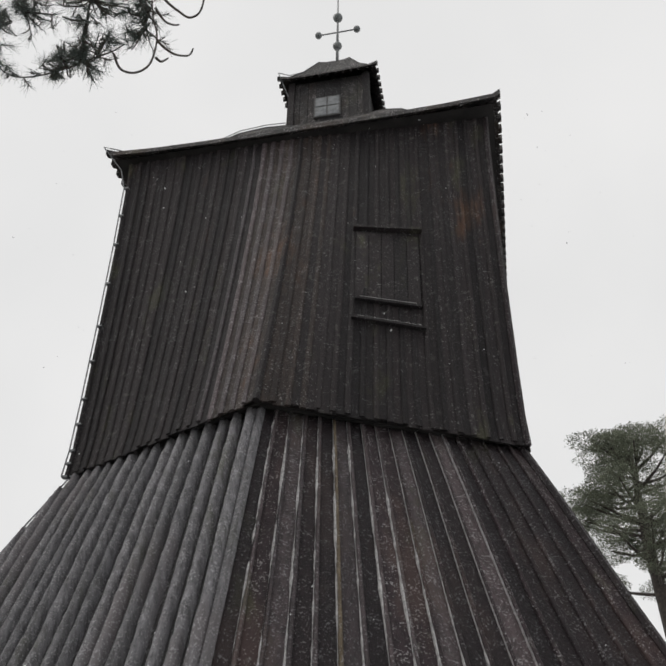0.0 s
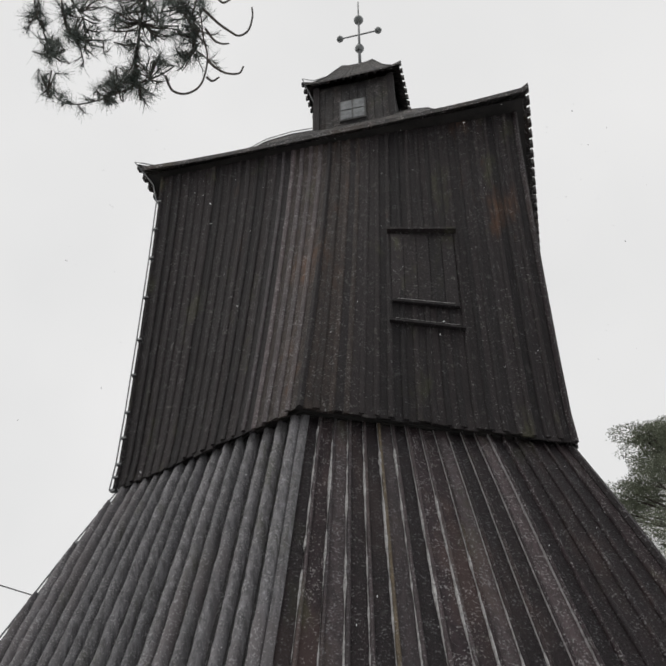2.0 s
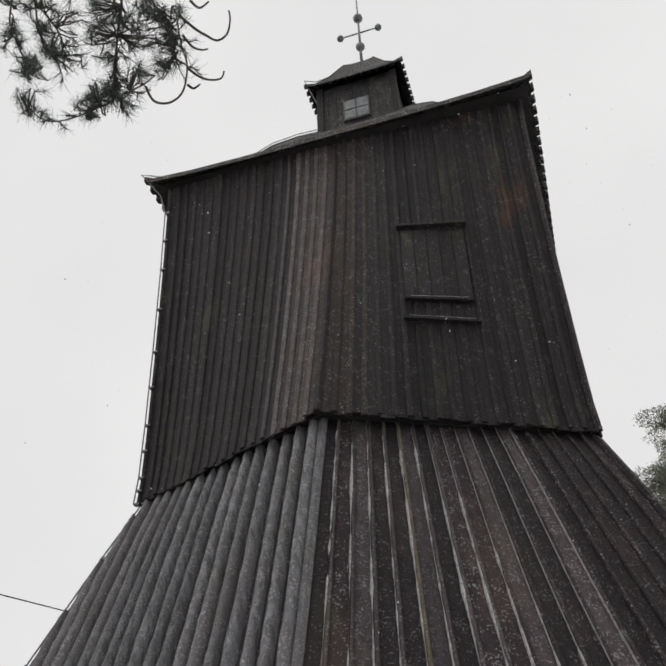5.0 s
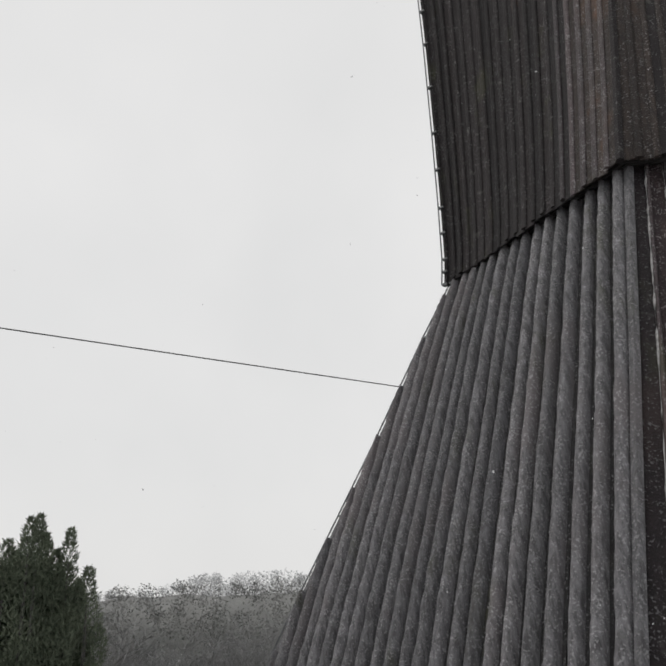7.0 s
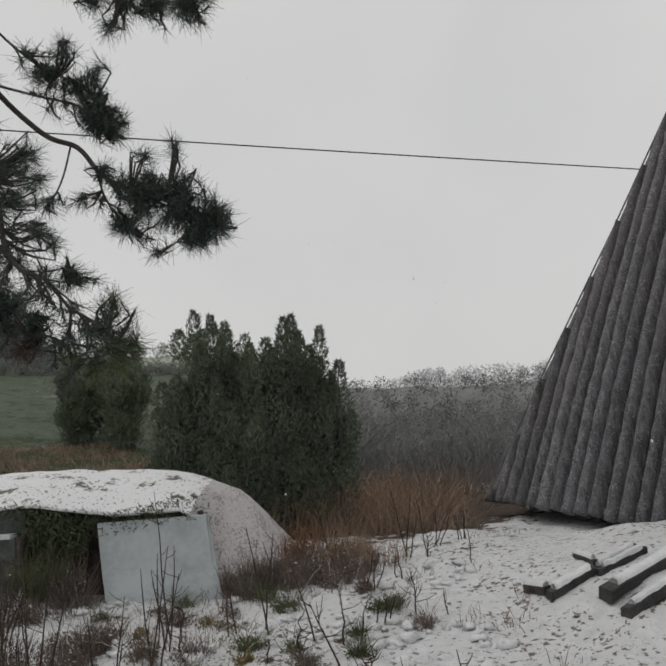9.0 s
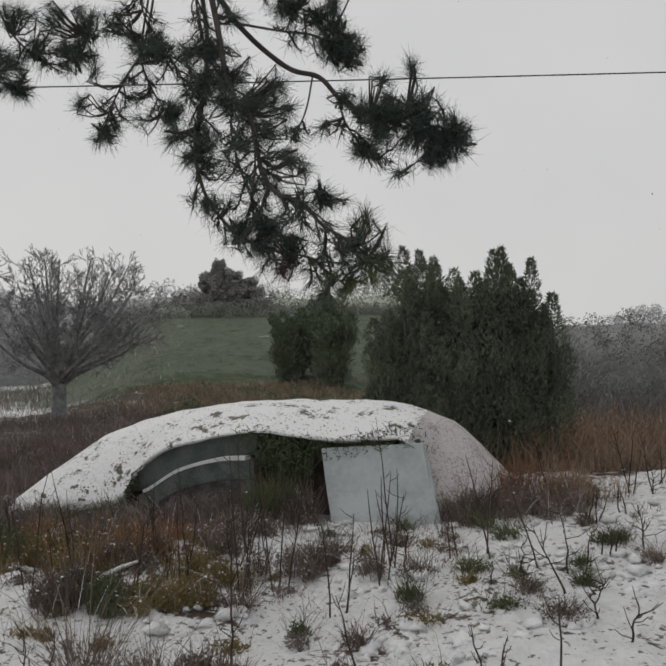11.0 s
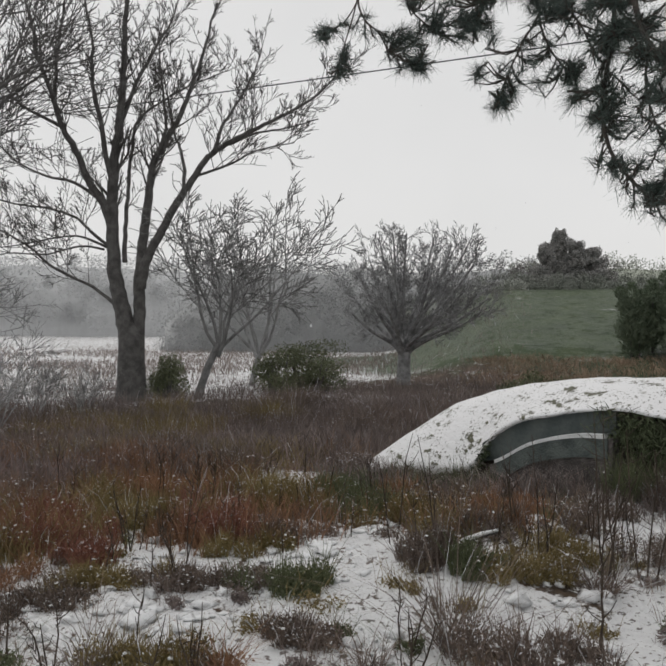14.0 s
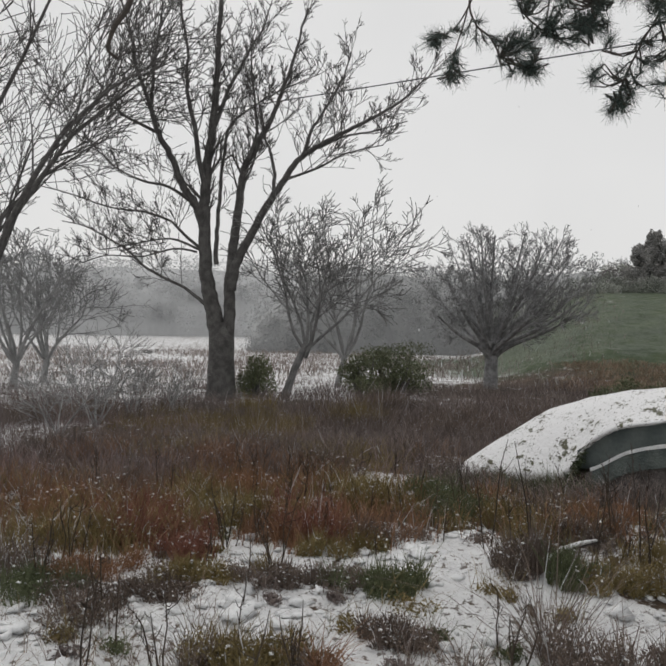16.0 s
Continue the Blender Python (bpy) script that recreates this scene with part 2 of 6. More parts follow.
M_BROWNTWIG = foliage("dark_brown_twigs", (0.1, 0.078, 0.066), (0.235, 0.185, 0.155), 0.85, 0.06)
# twig grey has the mist over the scrub mixed in
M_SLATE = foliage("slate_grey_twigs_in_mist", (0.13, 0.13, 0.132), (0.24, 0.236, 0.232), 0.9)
M_ORANGEBROWN = foliage("orange_brown_twigs", (0.2, 0.125, 0.08), (0.42, 0.27, 0.175), 0.85)
M_TAN = foliage("tan_bramble", (0.2, 0.145, 0.105), (0.42, 0.31, 0.23), 0.9)
M_MAROON = foliage("maroon_winter_brush", (0.17, 0.125, 0.122), (0.36, 0.28, 0.265), 0.9)
M_RUST = foliage("rust_red_leaves", (0.15, 0.066, 0.05), (0.28, 0.13, 0.092), 0.85, 0.04)
M_MOSSGREEN = foliage("dull_green_brush", (0.07, 0.085, 0.045), (0.15, 0.165, 0.09), 0.85)
M_TUSSOCK = foliage("snowy_field_tussock", (0.17, 0.14, 0.125), (0.38, 0.33, 0.31), 0.9, 0.08)
# fir needles lifted towards pale grey to stand for the haze
M_DARKFIR = foliage("haze_grey_fir_needles", (0.27, 0.275, 0.27), (0.36, 0.345, 0.33), 0.9)
M_STEM = foliage("dead_weed_stalks", (0.03, 0.024, 0.02), (0.08, 0.06, 0.045), 0.85)
M_DARKBUSH = foliage("dark_green_bush_leaves", (0.075, 0.088, 0.05), (0.17, 0.185, 0.105), 0.75)
M_SNOW = plain("settled_snow", (0.62, 0.63, 0.64), (0.76, 0.765, 0.77), 5, 0.5, 0.0, 0.5, 0.03)
M_MOSS = foliage("moss_and_turf", (0.034, 0.045, 0.026), (0.1, 0.12, 0.065), 0.9)
M_LOG = plain("wet_dark_log", (0.02, 0.019, 0.019), (0.058, 0.055, 0.053), 10, 0.7, 0.0, 0.7, 0.02)
M_PANEL = plain("pale_grey_panel", (0.36, 0.4, 0.41), (0.5, 0.54, 0.55), 3, 0.45)
M_PLANK = plain("dark_grey_green_plank", (0.045, 0.058, 0.058), (0.09, 0.105, 0.1), 4, 0.75)
M_BOARD = plain("damp_grey_green_board", (0.055, 0.07, 0.066), (0.125, 0.145, 0.137), 7, 0.85, 0.0, 0.8, 0.02)
M_SILL = plain("weathered_sill", (0.06, 0.053, 0.05), (0.15, 0.135, 0.128), 9, 0.9, 0.0, 0.8, 0.03)
# brown darkened in the colour for the hollow under the arch
M_CAVE = plain("shaded_cavity_brown", (0.03, 0.022, 0.02), (0.08, 0.06, 0.055), 5, 0.9)
M_GROUND = ground_material()


def treeline(name, low, high):
    n = Nodes(name)
    f, g = n.noise(0.9, 8, n.stretch(1, 1, 0.3), 0.7), n.noise(0.16, 4)
    c = n.mix(n.level(n.math("ADD", n.math("MULTIPLY", f, 0.7), n.math("MULTIPLY", g, 0.3)), 0.35, 0.65), low, high)
    n.bump(f, 0.2, 0.3)
    return n.done(c, 0.95, 0.0, 0.1)


# treetop greys have the snowfall haze mixed in; the farthest are palest
M_TREES_FAR = treeline("haze_pale_treetops", (0.53, 0.535, 0.54), (0.6, 0.605, 0.61))
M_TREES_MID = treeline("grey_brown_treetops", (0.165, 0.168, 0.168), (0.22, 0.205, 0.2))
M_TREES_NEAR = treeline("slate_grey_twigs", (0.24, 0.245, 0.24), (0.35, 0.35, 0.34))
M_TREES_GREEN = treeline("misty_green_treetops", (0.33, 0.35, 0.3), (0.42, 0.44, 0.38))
M_TREES_HEDGE = treeline("hazy_scrub", (0.2, 0.215, 0.19), (0.29, 0.3, 0.27))
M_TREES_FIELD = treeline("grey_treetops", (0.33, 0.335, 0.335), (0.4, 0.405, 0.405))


def mound_snow():
    n = Nodes("thin_snow_on_turf")
    a, b = n.noise(3.5, 6, n.stretch(1, 1, 2.2), 0.65), n.noise(14, 4)
    f = n.math("ADD", n.math("MULTIPLY", a, 0.6), n.math("MULTIPLY", b, 0.4))
    turf = n.ramp(b, (0.3, (0.03, 0.028, 0.02)), (0.7, (0.1, 0.1, 0.06)))
    speck = n.level(n.math("ADD", n.math("MULTIPLY", n.noise(38, 4), 0.7), n.math("MULTIPLY", a, 0.3)), 0.56, 0.6)
    c = n.mix(n.math("MAXIMUM", n.level(f, 0.555, 0.6), n.math("MULTIPLY", speck, 0.8)), (0.72, 0.72, 0.73), turf)
    n.bump(f, 0.7, 0.04)
    return n.done(c, 0.6, 0.0, 0.3)


M_MOUND = mound_snow()


def bank_turf():
    n = Nodes("brown_turf")
    a, b = n.noise(6, 6, None, 0.65), n.noise(22, 4)
    c = n.ramp(a, (0.3, (0.17, 0.14, 0.128)), (0.7, (0.34, 0.29, 0.27)))
    c = n.mix(n.math("MULTIPLY", n.level(n.math("ADD", n.math("MULTIPLY", n.noise(48, 3), 0.6), n.math("MULTIPLY", n.noise(5, 4), 0.4)), 0.34, 0.54), 0.8), c, (0.66, 0.64, 0.645))
    n.bump(b, 0.8, 0.03)
    return n.done(c, 0.9, 0.0, 0.2)


M_END = bank_turf()



# ---- mesh helpers
class Build:
    """Collects vertices and faces for one mesh."""

    def __init__(self):
        self.v, self.f = [], []

    def quad(self, a, b, c, d):
        k = len(self.v)
        self.v += [a, b, c, d]
        self.f.append((k, k + 1, k + 2, k + 3))

    def tri(self, a, b, c):
        k = len(self.v)
        self.v += [a, b, c]
        self.f.append((k, k + 1, k + 2))

    def grid(self, rows, close=False):
        k, w = len(self.v), len(rows[0])
        for row in rows:
            self.v += row
        for i in range(len(rows) - 1):
            for j in range(w if close else w - 1):
                a, b = k + i * w + j, k + i * w + (j + 1) % w
                self.f.append((a, b, b + w, a + w))

    def tube(self, pts, radii, sides=6, cap=True):
        pts = [Vector(p) for p in pts]
        k = len(self.v)
        side = None
        for i, p in enumerate(pts):
            d = (pts[min(i + 1, len(pts) - 1)] - pts[max(i - 1, 0)])
            d = d.normalized() if d.length > 1e-9 else Vector((0, 0, 1))
            if side is None or side.cross(d).length < 0.05:
                side = d.orthogonal().normalized()
            side = (side - d * side.dot(d)).normalized()
            up = d.cross(side)
            for s in range(sides):
                a = 2 * math.pi * s / sides
                self.v.append(tuple(p + (side * math.cos(a) + up * math.sin(a)) * radii[i]))
        for i in range(len(pts) - 1):
            for s in range(sides):
                a, b = k + i * sides + s, k + i * sides + (s + 1) % sides
                self.f.append((a, b, b + sides, a + sides))
        if cap:
            self.f.append(tuple(k + s for s in range(sides))[::-1])
            self.f.append(tuple(k + (len(pts) - 1) * sides + s for s in range(sides)))

    def box(self, m, sx, sy, sz):
        """A block of that size about the origin of m."""
        k = len(self.v)
        for z in (-1, 1):
            for x, y in ((-1, -1), (1, -1), (1, 1), (-1, 1)):
                self.v.append(tuple(m @ Vector((x * sx / 2, y * sy / 2, z * sz / 2))))
        for f in ((3, 2, 1, 0), (4, 5, 6, 7), (0, 1, 5, 4), (1, 2, 6, 5), (2, 3, 7, 6), (3, 0, 4, 7)):
            self.f.append(tuple(k + i for i in f))

    def ball(self, c, rx, ry, rz, seg=10, rings=7, rough=0.0):
        rows = []
        for i in range(rings + 1):
            th = math.pi * i / rings
            row = []
            for j in range(seg):
                ph = 2 * math.pi * j / seg
                d = Vector((math.sin(th) * math.cos(ph), math.sin(th) * math.sin(ph), math.cos(th)))
                k = 1 + rough * noise.noise(d * 2.1 + Vector(c) * 1.7)
                row.append((c[0] + d.x * rx * k, c[1] + d.y * ry * k, c[2] + d.z * rz * k))
            rows.append(row)
        self.grid(rows[::-1], close=True)

    def mesh(self, name, material, smooth=False):
        me = bpy.data.meshes.new(name)
        me.from_pydata([tuple(p) for p in self.v], [], self.f)
        me.materials.append(material)
        if smooth:
            me.shade_smooth()
        me.update()
        return me


def part(name, build, material, parent, label="", smooth=False):
    ob = new(name, build.mesh(name, material, smooth))
    ob.parent = parent
    if label:
        ob["label"] = label
    return ob


def thing(name, label, category, group="", kind=""):
    return tagged(new(name), label, category, group, kind)


def solid(name, build, material, label, category, group="", kind="", smooth=False):
    return tagged(new(name, build.mesh(name, material, smooth)), label, category, group, kind)


rng = random.Random(11)


def smoothstep(a, b, x):
    t = min(1.0, max(0.0, (x - a) / (b - a)))
    return t * t * (3 - 2 * t)


def glide(pts, n=7):
    """A smooth way through the points."""
    pts = [Vector(p) for p in pts]
    out = []
    for i in range(len(pts) - 1):
        a, b0, c, e = pts[max(i - 1, 0)], pts[i], pts[i + 1], pts[min(i + 2, len(pts) - 1)]
        for j in range(n):
            t = j / n
            out.append(tuple(0.5 * ((2 * b0) + (c - a) * t + (2 * a - 5 * b0 + 4 * c - e) * t * t + (3 * b0 - a - 3 * c + e) * t ** 3)))
    return out + [tuple(pts[-1])]


# ---- ground
def ground_height(x, y):
    d = math.hypot(x, y - 13.27)
    h = 0.33 * smoothstep(12.5, 7.0, d)
    h += 0.4 * math.exp(-(((x + 2.2) / 1.5) ** 2 + ((y - 5.9) / 1.25) ** 2))
    h += 0.2 * math.exp(-(((x + 3.35) / 0.75) ** 2 + ((y - 6.8) / 0.6) ** 2))
    h += 0.12 * math.exp(-(((x + 6.6) / 2.4) ** 2 + ((y - 3.2) / 2.4) ** 2))
    r = math.hypot(x, y)
    if r < 60:
        k = smoothstep(60, 25, r)
        h += k * 0.10 * noise.noise((x * 0.55, y * 0.55, 3.1)) + k * 0.05 * noise.noise((x * 1.9, y * 1.9, 7.7))
    if r < 16:
        h += 0.035 * noise.noise((x * 4.2, y * 4.2, 1.2)) + 0.018 * noise.noise((x * 9.5, y * 9.5, 4.2))
    h -= 0.0 if r > 3 else 0.03
    # the meadow slope and the far ridge
    a = math.degrees(math.atan2(-x, y))
    h += 4.1 * smoothstep(20, 48, r) * smoothstep(38, 54, a) * smoothstep(80, 71, a) * smoothstep(110, 60, r)
    h += 0.02 * max(0.0, r - 70) * smoothstep(500, 70, r)
    return h


def make_ground():
    b = Build()
    radii = [0.0] + [0.5 * 1.0253 ** i * 1 for i in range(355)]
    radii = [r for r in radii if r < 3400]
    seg = 420
    rows = []
    for r in radii:
        rows.append([(r * math.cos(2 * math.pi * j / seg), r * math.sin(2 * math.pi * j / seg),
                      ground_height(r * math.cos(2 * math.pi * j / seg), r * math.sin(2 * math.pi * j / seg))) for j in range(seg)])
    b.grid(rows, close=True)
    return tagged(new("ground", b.mesh("ground", M_GROUND, True)), "heath ground under patchy thin snow", "ground", kind="structure")


make_ground()

# ---- the bell tower
CENTRE, TURN = Vector((0.0, 13.27, 0.0)), radians(-11.9)
tower = thing("bell_tower", "tall clad wooden bell tower with flared skirt and lantern", "bell tower")
tower.location = CENTRE
tower.rotation_euler = (0, 0, TURN)

# height, reach of the four corners, reach of the four folds between them
SKIRT = [(0.45, 7.62, 6.9), (2.0, 6.85, 6.35), (4.0, 5.8, 5.6), (5.6, 5.0, 5.05), (6.5, 4.52, 4.74)]
SHAFT = [(6.47, 4.66, 5.02), (6.9, 4.63, 4.9), (7.8, 4.63, 4.62), (9.2, 4.65, 4.24), (11.0, 4.69, 3.8), (12.4, 4.74, 3.52), (13.35, 4.8, 3.46)]


def vertex(profile_row, k):
    """Corner k of eight; even ones are corners, odd ones folds."""
    z, rc, rn = profile_row
    a = radians(226.2 + 45 * k)
    # the front and back walls are folded outwards, the side walls are flat
    r = rc if k % 2 == 0 else (rn if k % 4 == 1 else rc * 0.712)
    return Vector((r * math.cos(a), r * math.sin(a), z))


def facet_point(profile, k, s, i):
    return vertex(profile[i], k).lerp(vertex(profile[i], k + 1), s)


def drift(profile, parent, k, s, count, depth, rr, reach):
    """A broken thread of blown snow along a batten's edge."""
    b = Build()
    levels = len(profile)
    steps = 90
    top = steps * reach * rr.uniform(0.85, 1.0)
    rows = []
    for n in range(steps + 1):
        f = n / steps * (levels - 1)
        i = min(int(f), levels - 2)
        f -= i

        def at_level(s):
            return facet_point(profile, k, s, i).lerp(facet_point(profile, k, s, i + 1), f)
        p, q = at_level(s), at_level(s + 0.2 / count)
        up = facet_point(profile, k, 0.5, i + 1) - facet_point(profile, k, 0.5, i)
        out = (q - p).cross(up).normalized()
        along = (q - p).normalized()
        w = max(0.0, 0.005 + 0.013 * noise.noise((s * 90, n * 0.21, 1.3)) + 0.012 * noise.noise((s * 50, n * 0.9, 5.3))) * (n < top)
        rows.append([tuple(p - along * w * 1.2 + out * 0.026), tuple(p - along * w * 0.3 + out * (0.03 + depth * 0.5)), tuple(p + along * w + out * (depth * 0.95 + 0.004))])
    b.grid(rows)
    part("snow_thread", b, M_DUST, parent, "thread of blown snow")


def clad(profile, parent, k, count, material, batten_width, batten_depth, board_name, joined=None):
    """Boards side by side on one facet, with a batten over each joint."""
    levels = len(profile)
    rr = random.Random(100 + k + count)
    for n in range(count):
        for kind in (0, 1):
            b = joined or Build()
            if kind == 0:
                s0, s1, depth = (n + 0.03) / count, (n + 0.97) / count, 0.022
            else:
                w = batten_width * rr.uniform(0.85, 1.15)
                s0, s1, depth = (n + 1 - w) / count, (n + 1 + w) / count, batten_depth * rr.uniform(0.85, 1.15)
                s1 = min(s1, 1.0)
            drop = rr.uniform(-0.03, 0.03)
            rows = []
            for i in range(levels):
                p, q = facet_point(profile, k, s0, i), facet_point(profile, k, s1, i)
                j = min(i, levels - 2)
                up = facet_point(profile, k, 0.5, j + 1) - facet_point(profile, k, 0.5, j)
                out = (q - p).cross(up).normalized()
                if i == 0:
                    p, q = p + up.normalized() * drop, q + up.normalized() * drop
                t = (q - p) * 0.18
                lift = out * depth
                if kind == 0:
                    rows.append([tuple(p), tuple(p + lift), tuple(q + lift), tuple(q)])
                else:
                    rows.append([tuple(p), tuple(p + t * 0.3 + lift * 0.75), tuple(p + t * 1.6 + lift), tuple(q - t * 1.6 + lift), tuple(q - t * 0.3 + lift * 0.75), tuple(q)])
            b.grid(rows)
            f = len(b.v) - len(rows) * len(rows[0])
            b.f.append(tuple(f + x for x in range(len(rows[0])))[::-1])
            if not joined:
                mat = material
                # paler battens carry the light streak beside the fold in their colour
                if profile is SHAFT and k == 0 and kind and 12 < n < 18:
                    mat = M_SPECK
                elif profile is SHAFT and rr.random() < ((n - 11) / 8 if k == 0 else (5 - n) / 5 if k == 1 else 0):
                    mat = M_FOLD
                elif profile is SKIRT and k == 1:
                    mat = M_TANWOOD if (kind, n) == (1, 4) else M_SPECK if (kind and n < 8) or (n in (2, 5, 9, 12) and not kind) else material
                part(("board", "batten")[kind] if board_name == "" else board_name, b, mat, parent)
                if kind and k == 1 and profile is SKIRT and n < 13:
                    drift(profile, parent, k, s0, count, depth, rr, 1.0 if n < 5 else 1.0 - 0.09 * (n - 4))


def ribbed(profile, parent, k, width, near_fold):
    """Round ribs of one width running side by side up a facet, cut off along its corner."""
    rr = random.Random(140 + k)
    fine = []
    for i in range(len(profile) - 1):
        for j in range(24):
            f = j / 24
            fine.append((facet_point(profile, k, 0, i).lerp(facet_point(profile, k, 0, i + 1), f), facet_point(profile, k, 1, i).lerp(facet_point(profile, k, 1, i + 1), f)))
    fine.append((facet_point(profile, k, 0, len(profile) - 1), facet_point(profile, k, 1, len(profile) - 1)))
    if near_fold:
        fine = [(q, p) for p, q in fine]
    longest = (fine[0][1] - fine[0][0]).length
    facing = (facet_point(profile, k, 1, 1) - facet_point(profile, k, 0, 1)).cross(facet_point(profile, k, 0.5, 2) - facet_point(profile, k, 0.5, 1)).normalized()
    for n in range(int(longest / width) + 1):
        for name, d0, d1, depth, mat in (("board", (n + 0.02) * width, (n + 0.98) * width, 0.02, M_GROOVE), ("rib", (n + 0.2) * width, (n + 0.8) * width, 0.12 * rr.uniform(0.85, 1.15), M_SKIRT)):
            rows = []
            drop = rr.uniform(-0.03, 0.03)
            for i, (p, q) in enumerate(fine):
                span = (q - p).length
                if d0 > span - 0.01:
                    break
                way = (q - p) / span
                a, c = p + way * d0, p + way * min(d1, span)
                if i == 0:
                    lower = (fine[1][0] - fine[0][0]).normalized() * drop
                    a, c = a + lower, c + lower
                if name == "board":
                    rows.append([tuple(a), tuple(a + facing * depth), tuple(c + facing * depth), tuple(c)])
                else:
                    rows.append([tuple(a.lerp(c, 0.5 - 0.5 * math.cos(math.pi * s / 7)) + facing * (0.018 + depth * (1 + 0.12 * noise.noise((n * 3.1, i * 0.31, s * 0.3)) + 0.14 * noise.noise((n * 7.7, i * 1.37, s * 0.9))) * math.sin(math.pi * s / 7))) for s in range(8)])
            if len(rows) < 2:
                continue
            b = Build()
            b.grid(rows if not near_fold else [row[::-1] for row in rows])
            w = len(rows[0])
            b.f += [tuple(range(w))[::-1], tuple(len(b.v) - w + x for x in range(w))]
            part(name, b, mat, parent, "", name == "rib")


def core(name, profile, inset, material, label):
    b = Build()
    rows = []
    for row in profile:
        z, rc, rn = row
        rows.append([tuple(vertex((z, rc - inset, rn - inset), k)) for k in range(8)])
    b.grid(rows, close=True)
    k = len(b.v) - 8
    b.f.append(tuple(range(k, k + 8)))
    return part(name, b, material, tower, label)


skirt = core("skirt_wall", SKIRT, 0.08, M_UNDER, "spreading board-clad lower skirt")
shaft = core("shaft_wall", SHAFT, 0.13, M_UNDER, "upright board-clad upper shaft")
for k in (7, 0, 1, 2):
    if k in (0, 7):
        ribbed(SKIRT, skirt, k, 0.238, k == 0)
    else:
        clad(SKIRT, skirt, k, 19, M_SHADESIDE, 0.13 if k == 1 else 0.31, 0.06 if k == 1 else 0.13, "")
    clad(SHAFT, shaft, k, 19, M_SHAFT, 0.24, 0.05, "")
for name, profile, owner, count, mat in (("far_skirt_cladding", SKIRT, skirt, 17, M_SKIRT), ("far_shaft_cladding", SHAFT, shaft, 14, M_SHAFT)):
    b = Build()
    for k in (3, 4, 5, 6):
        clad(profile, owner, k, count, mat, 0.24, 0.06, name, b)
    tagged(part(name, b, mat, owner), kind="stuff")

# corner boards along the folds and corners
for profile, owner, mat, w in ((SKIRT, skirt, M_SKIRT, 0.06), (SHAFT, shaft, M_SHAFT, 0.05)):
    for k in (0, 1, 2):
        b = Build()
        pts = [tuple(vertex((z, rc + 0.02, rn + 0.02), k)) for z, rc, rn in profile]
        b.tube(pts, [w] * len(pts), 6)
        part("corner_batten", b, M_SHADESIDE if k == 2 else mat, owner)

# dark band under the shaft's rim and the stone footing
b = Build()
b.grid([[tuple(vertex((z, rc, rn), k)) for k in range(8)] for z, rc, rn in ((6.5, 4.3, 4.55), (6.5, 4.56, 4.93), (6.6, 4.56, 4.93))], close=True)
part("rim_soffit", b, M_UNDER, tower, "dark boards under the shaft rim")
b = Build()
b.grid([[tuple(vertex((z, rc, rn), k)) for k in range(8)] for z, rc, rn in ((-0.3, 7.0, 6.5), (0.5, 7.0, 6.5), (0.5, 6.0, 5.5))], close=True)
part("stone_footing", b, M_STONE, tower, "low dark fieldstone footing")

# roof: concave and square, with boards and battens running down to a wide eave
ROOF = [(3.70, 13.15), (3.3, 13.32), (2.8, 13.8), (2.3, 14.56), (1.85, 15.42), (1.4, 16.06), (0.9, 16.65)]


def square_roof(name, profile, thick, parent, count, batten, material, label, lift=0.0):
    b = Build()

    def ring(a, z):
        out = []
        for side in range(4):
            for i in range(8):
                s = -1 + 2 * i / 8
                p = Vector((s * a, -a, z + lift * abs(s) ** 4))
                p.rotate(Euler((0, 0, side * math.pi / 2)))
                out.append(tuple(p))
        return out
    a0, z0 = profile[0]
    rows = [ring(a, z - thick) for a, z in profile[::-1]] + [ring(a, z) for a, z in profile]
    b.grid(rows[::-1], close=True)
    roof = part(name, b, material, parent, label)
    for side in range(4):
        spin = Euler((0, 0, side * math.pi / 2))
        for n in range(count + 1):
            s = -1 + 2 * n / count
            pts = []
            for a, z in profile:
                p = Vector((s * a, -a + ((-0.06 if side % 2 else 0.04) if a == a0 else 0.0), z - 0.05 + lift * abs(s) ** 4 * (1 if a == a0 else 0.6)))
                p.rotate(spin)
                pts.append(p)
            bb = Build()
            w = batten
            rows = []
            across = Vector((1, 0, 0))
            across.rotate(spin)
            for i, p in enumerate(pts):
                k = profile[i][0] / a0
                h = across * w * (0.4 + 0.6 * k)
                u = Vector((0, 0, 0.08))
                rows.append([tuple(p - h - u * 0.6), tuple(p - h + u), tuple(p + h + u), tuple(p + h - u * 0.6)])
            bb.grid(rows, close=True)
            bb.f.append((0, 1, 2, 3))
            part("roof_batten", bb, material, roof)
    return roof


square_roof("roof", ROOF, 0.10, tower, 30, 0.055, M_ROOF, "concave tarred board roof with wide eaves", 0.1)
b = Build()
b.grid([[tuple(Vector((sx * a, sy * a, z))) for sx, sy in ((-1, -1), (1, -1), (1, 1), (-1, 1))] for a, z in ((3.62, 13.06), (2.6, 13.02))], close=True)
part("eave_soffit", b, M_UNDER, tower)

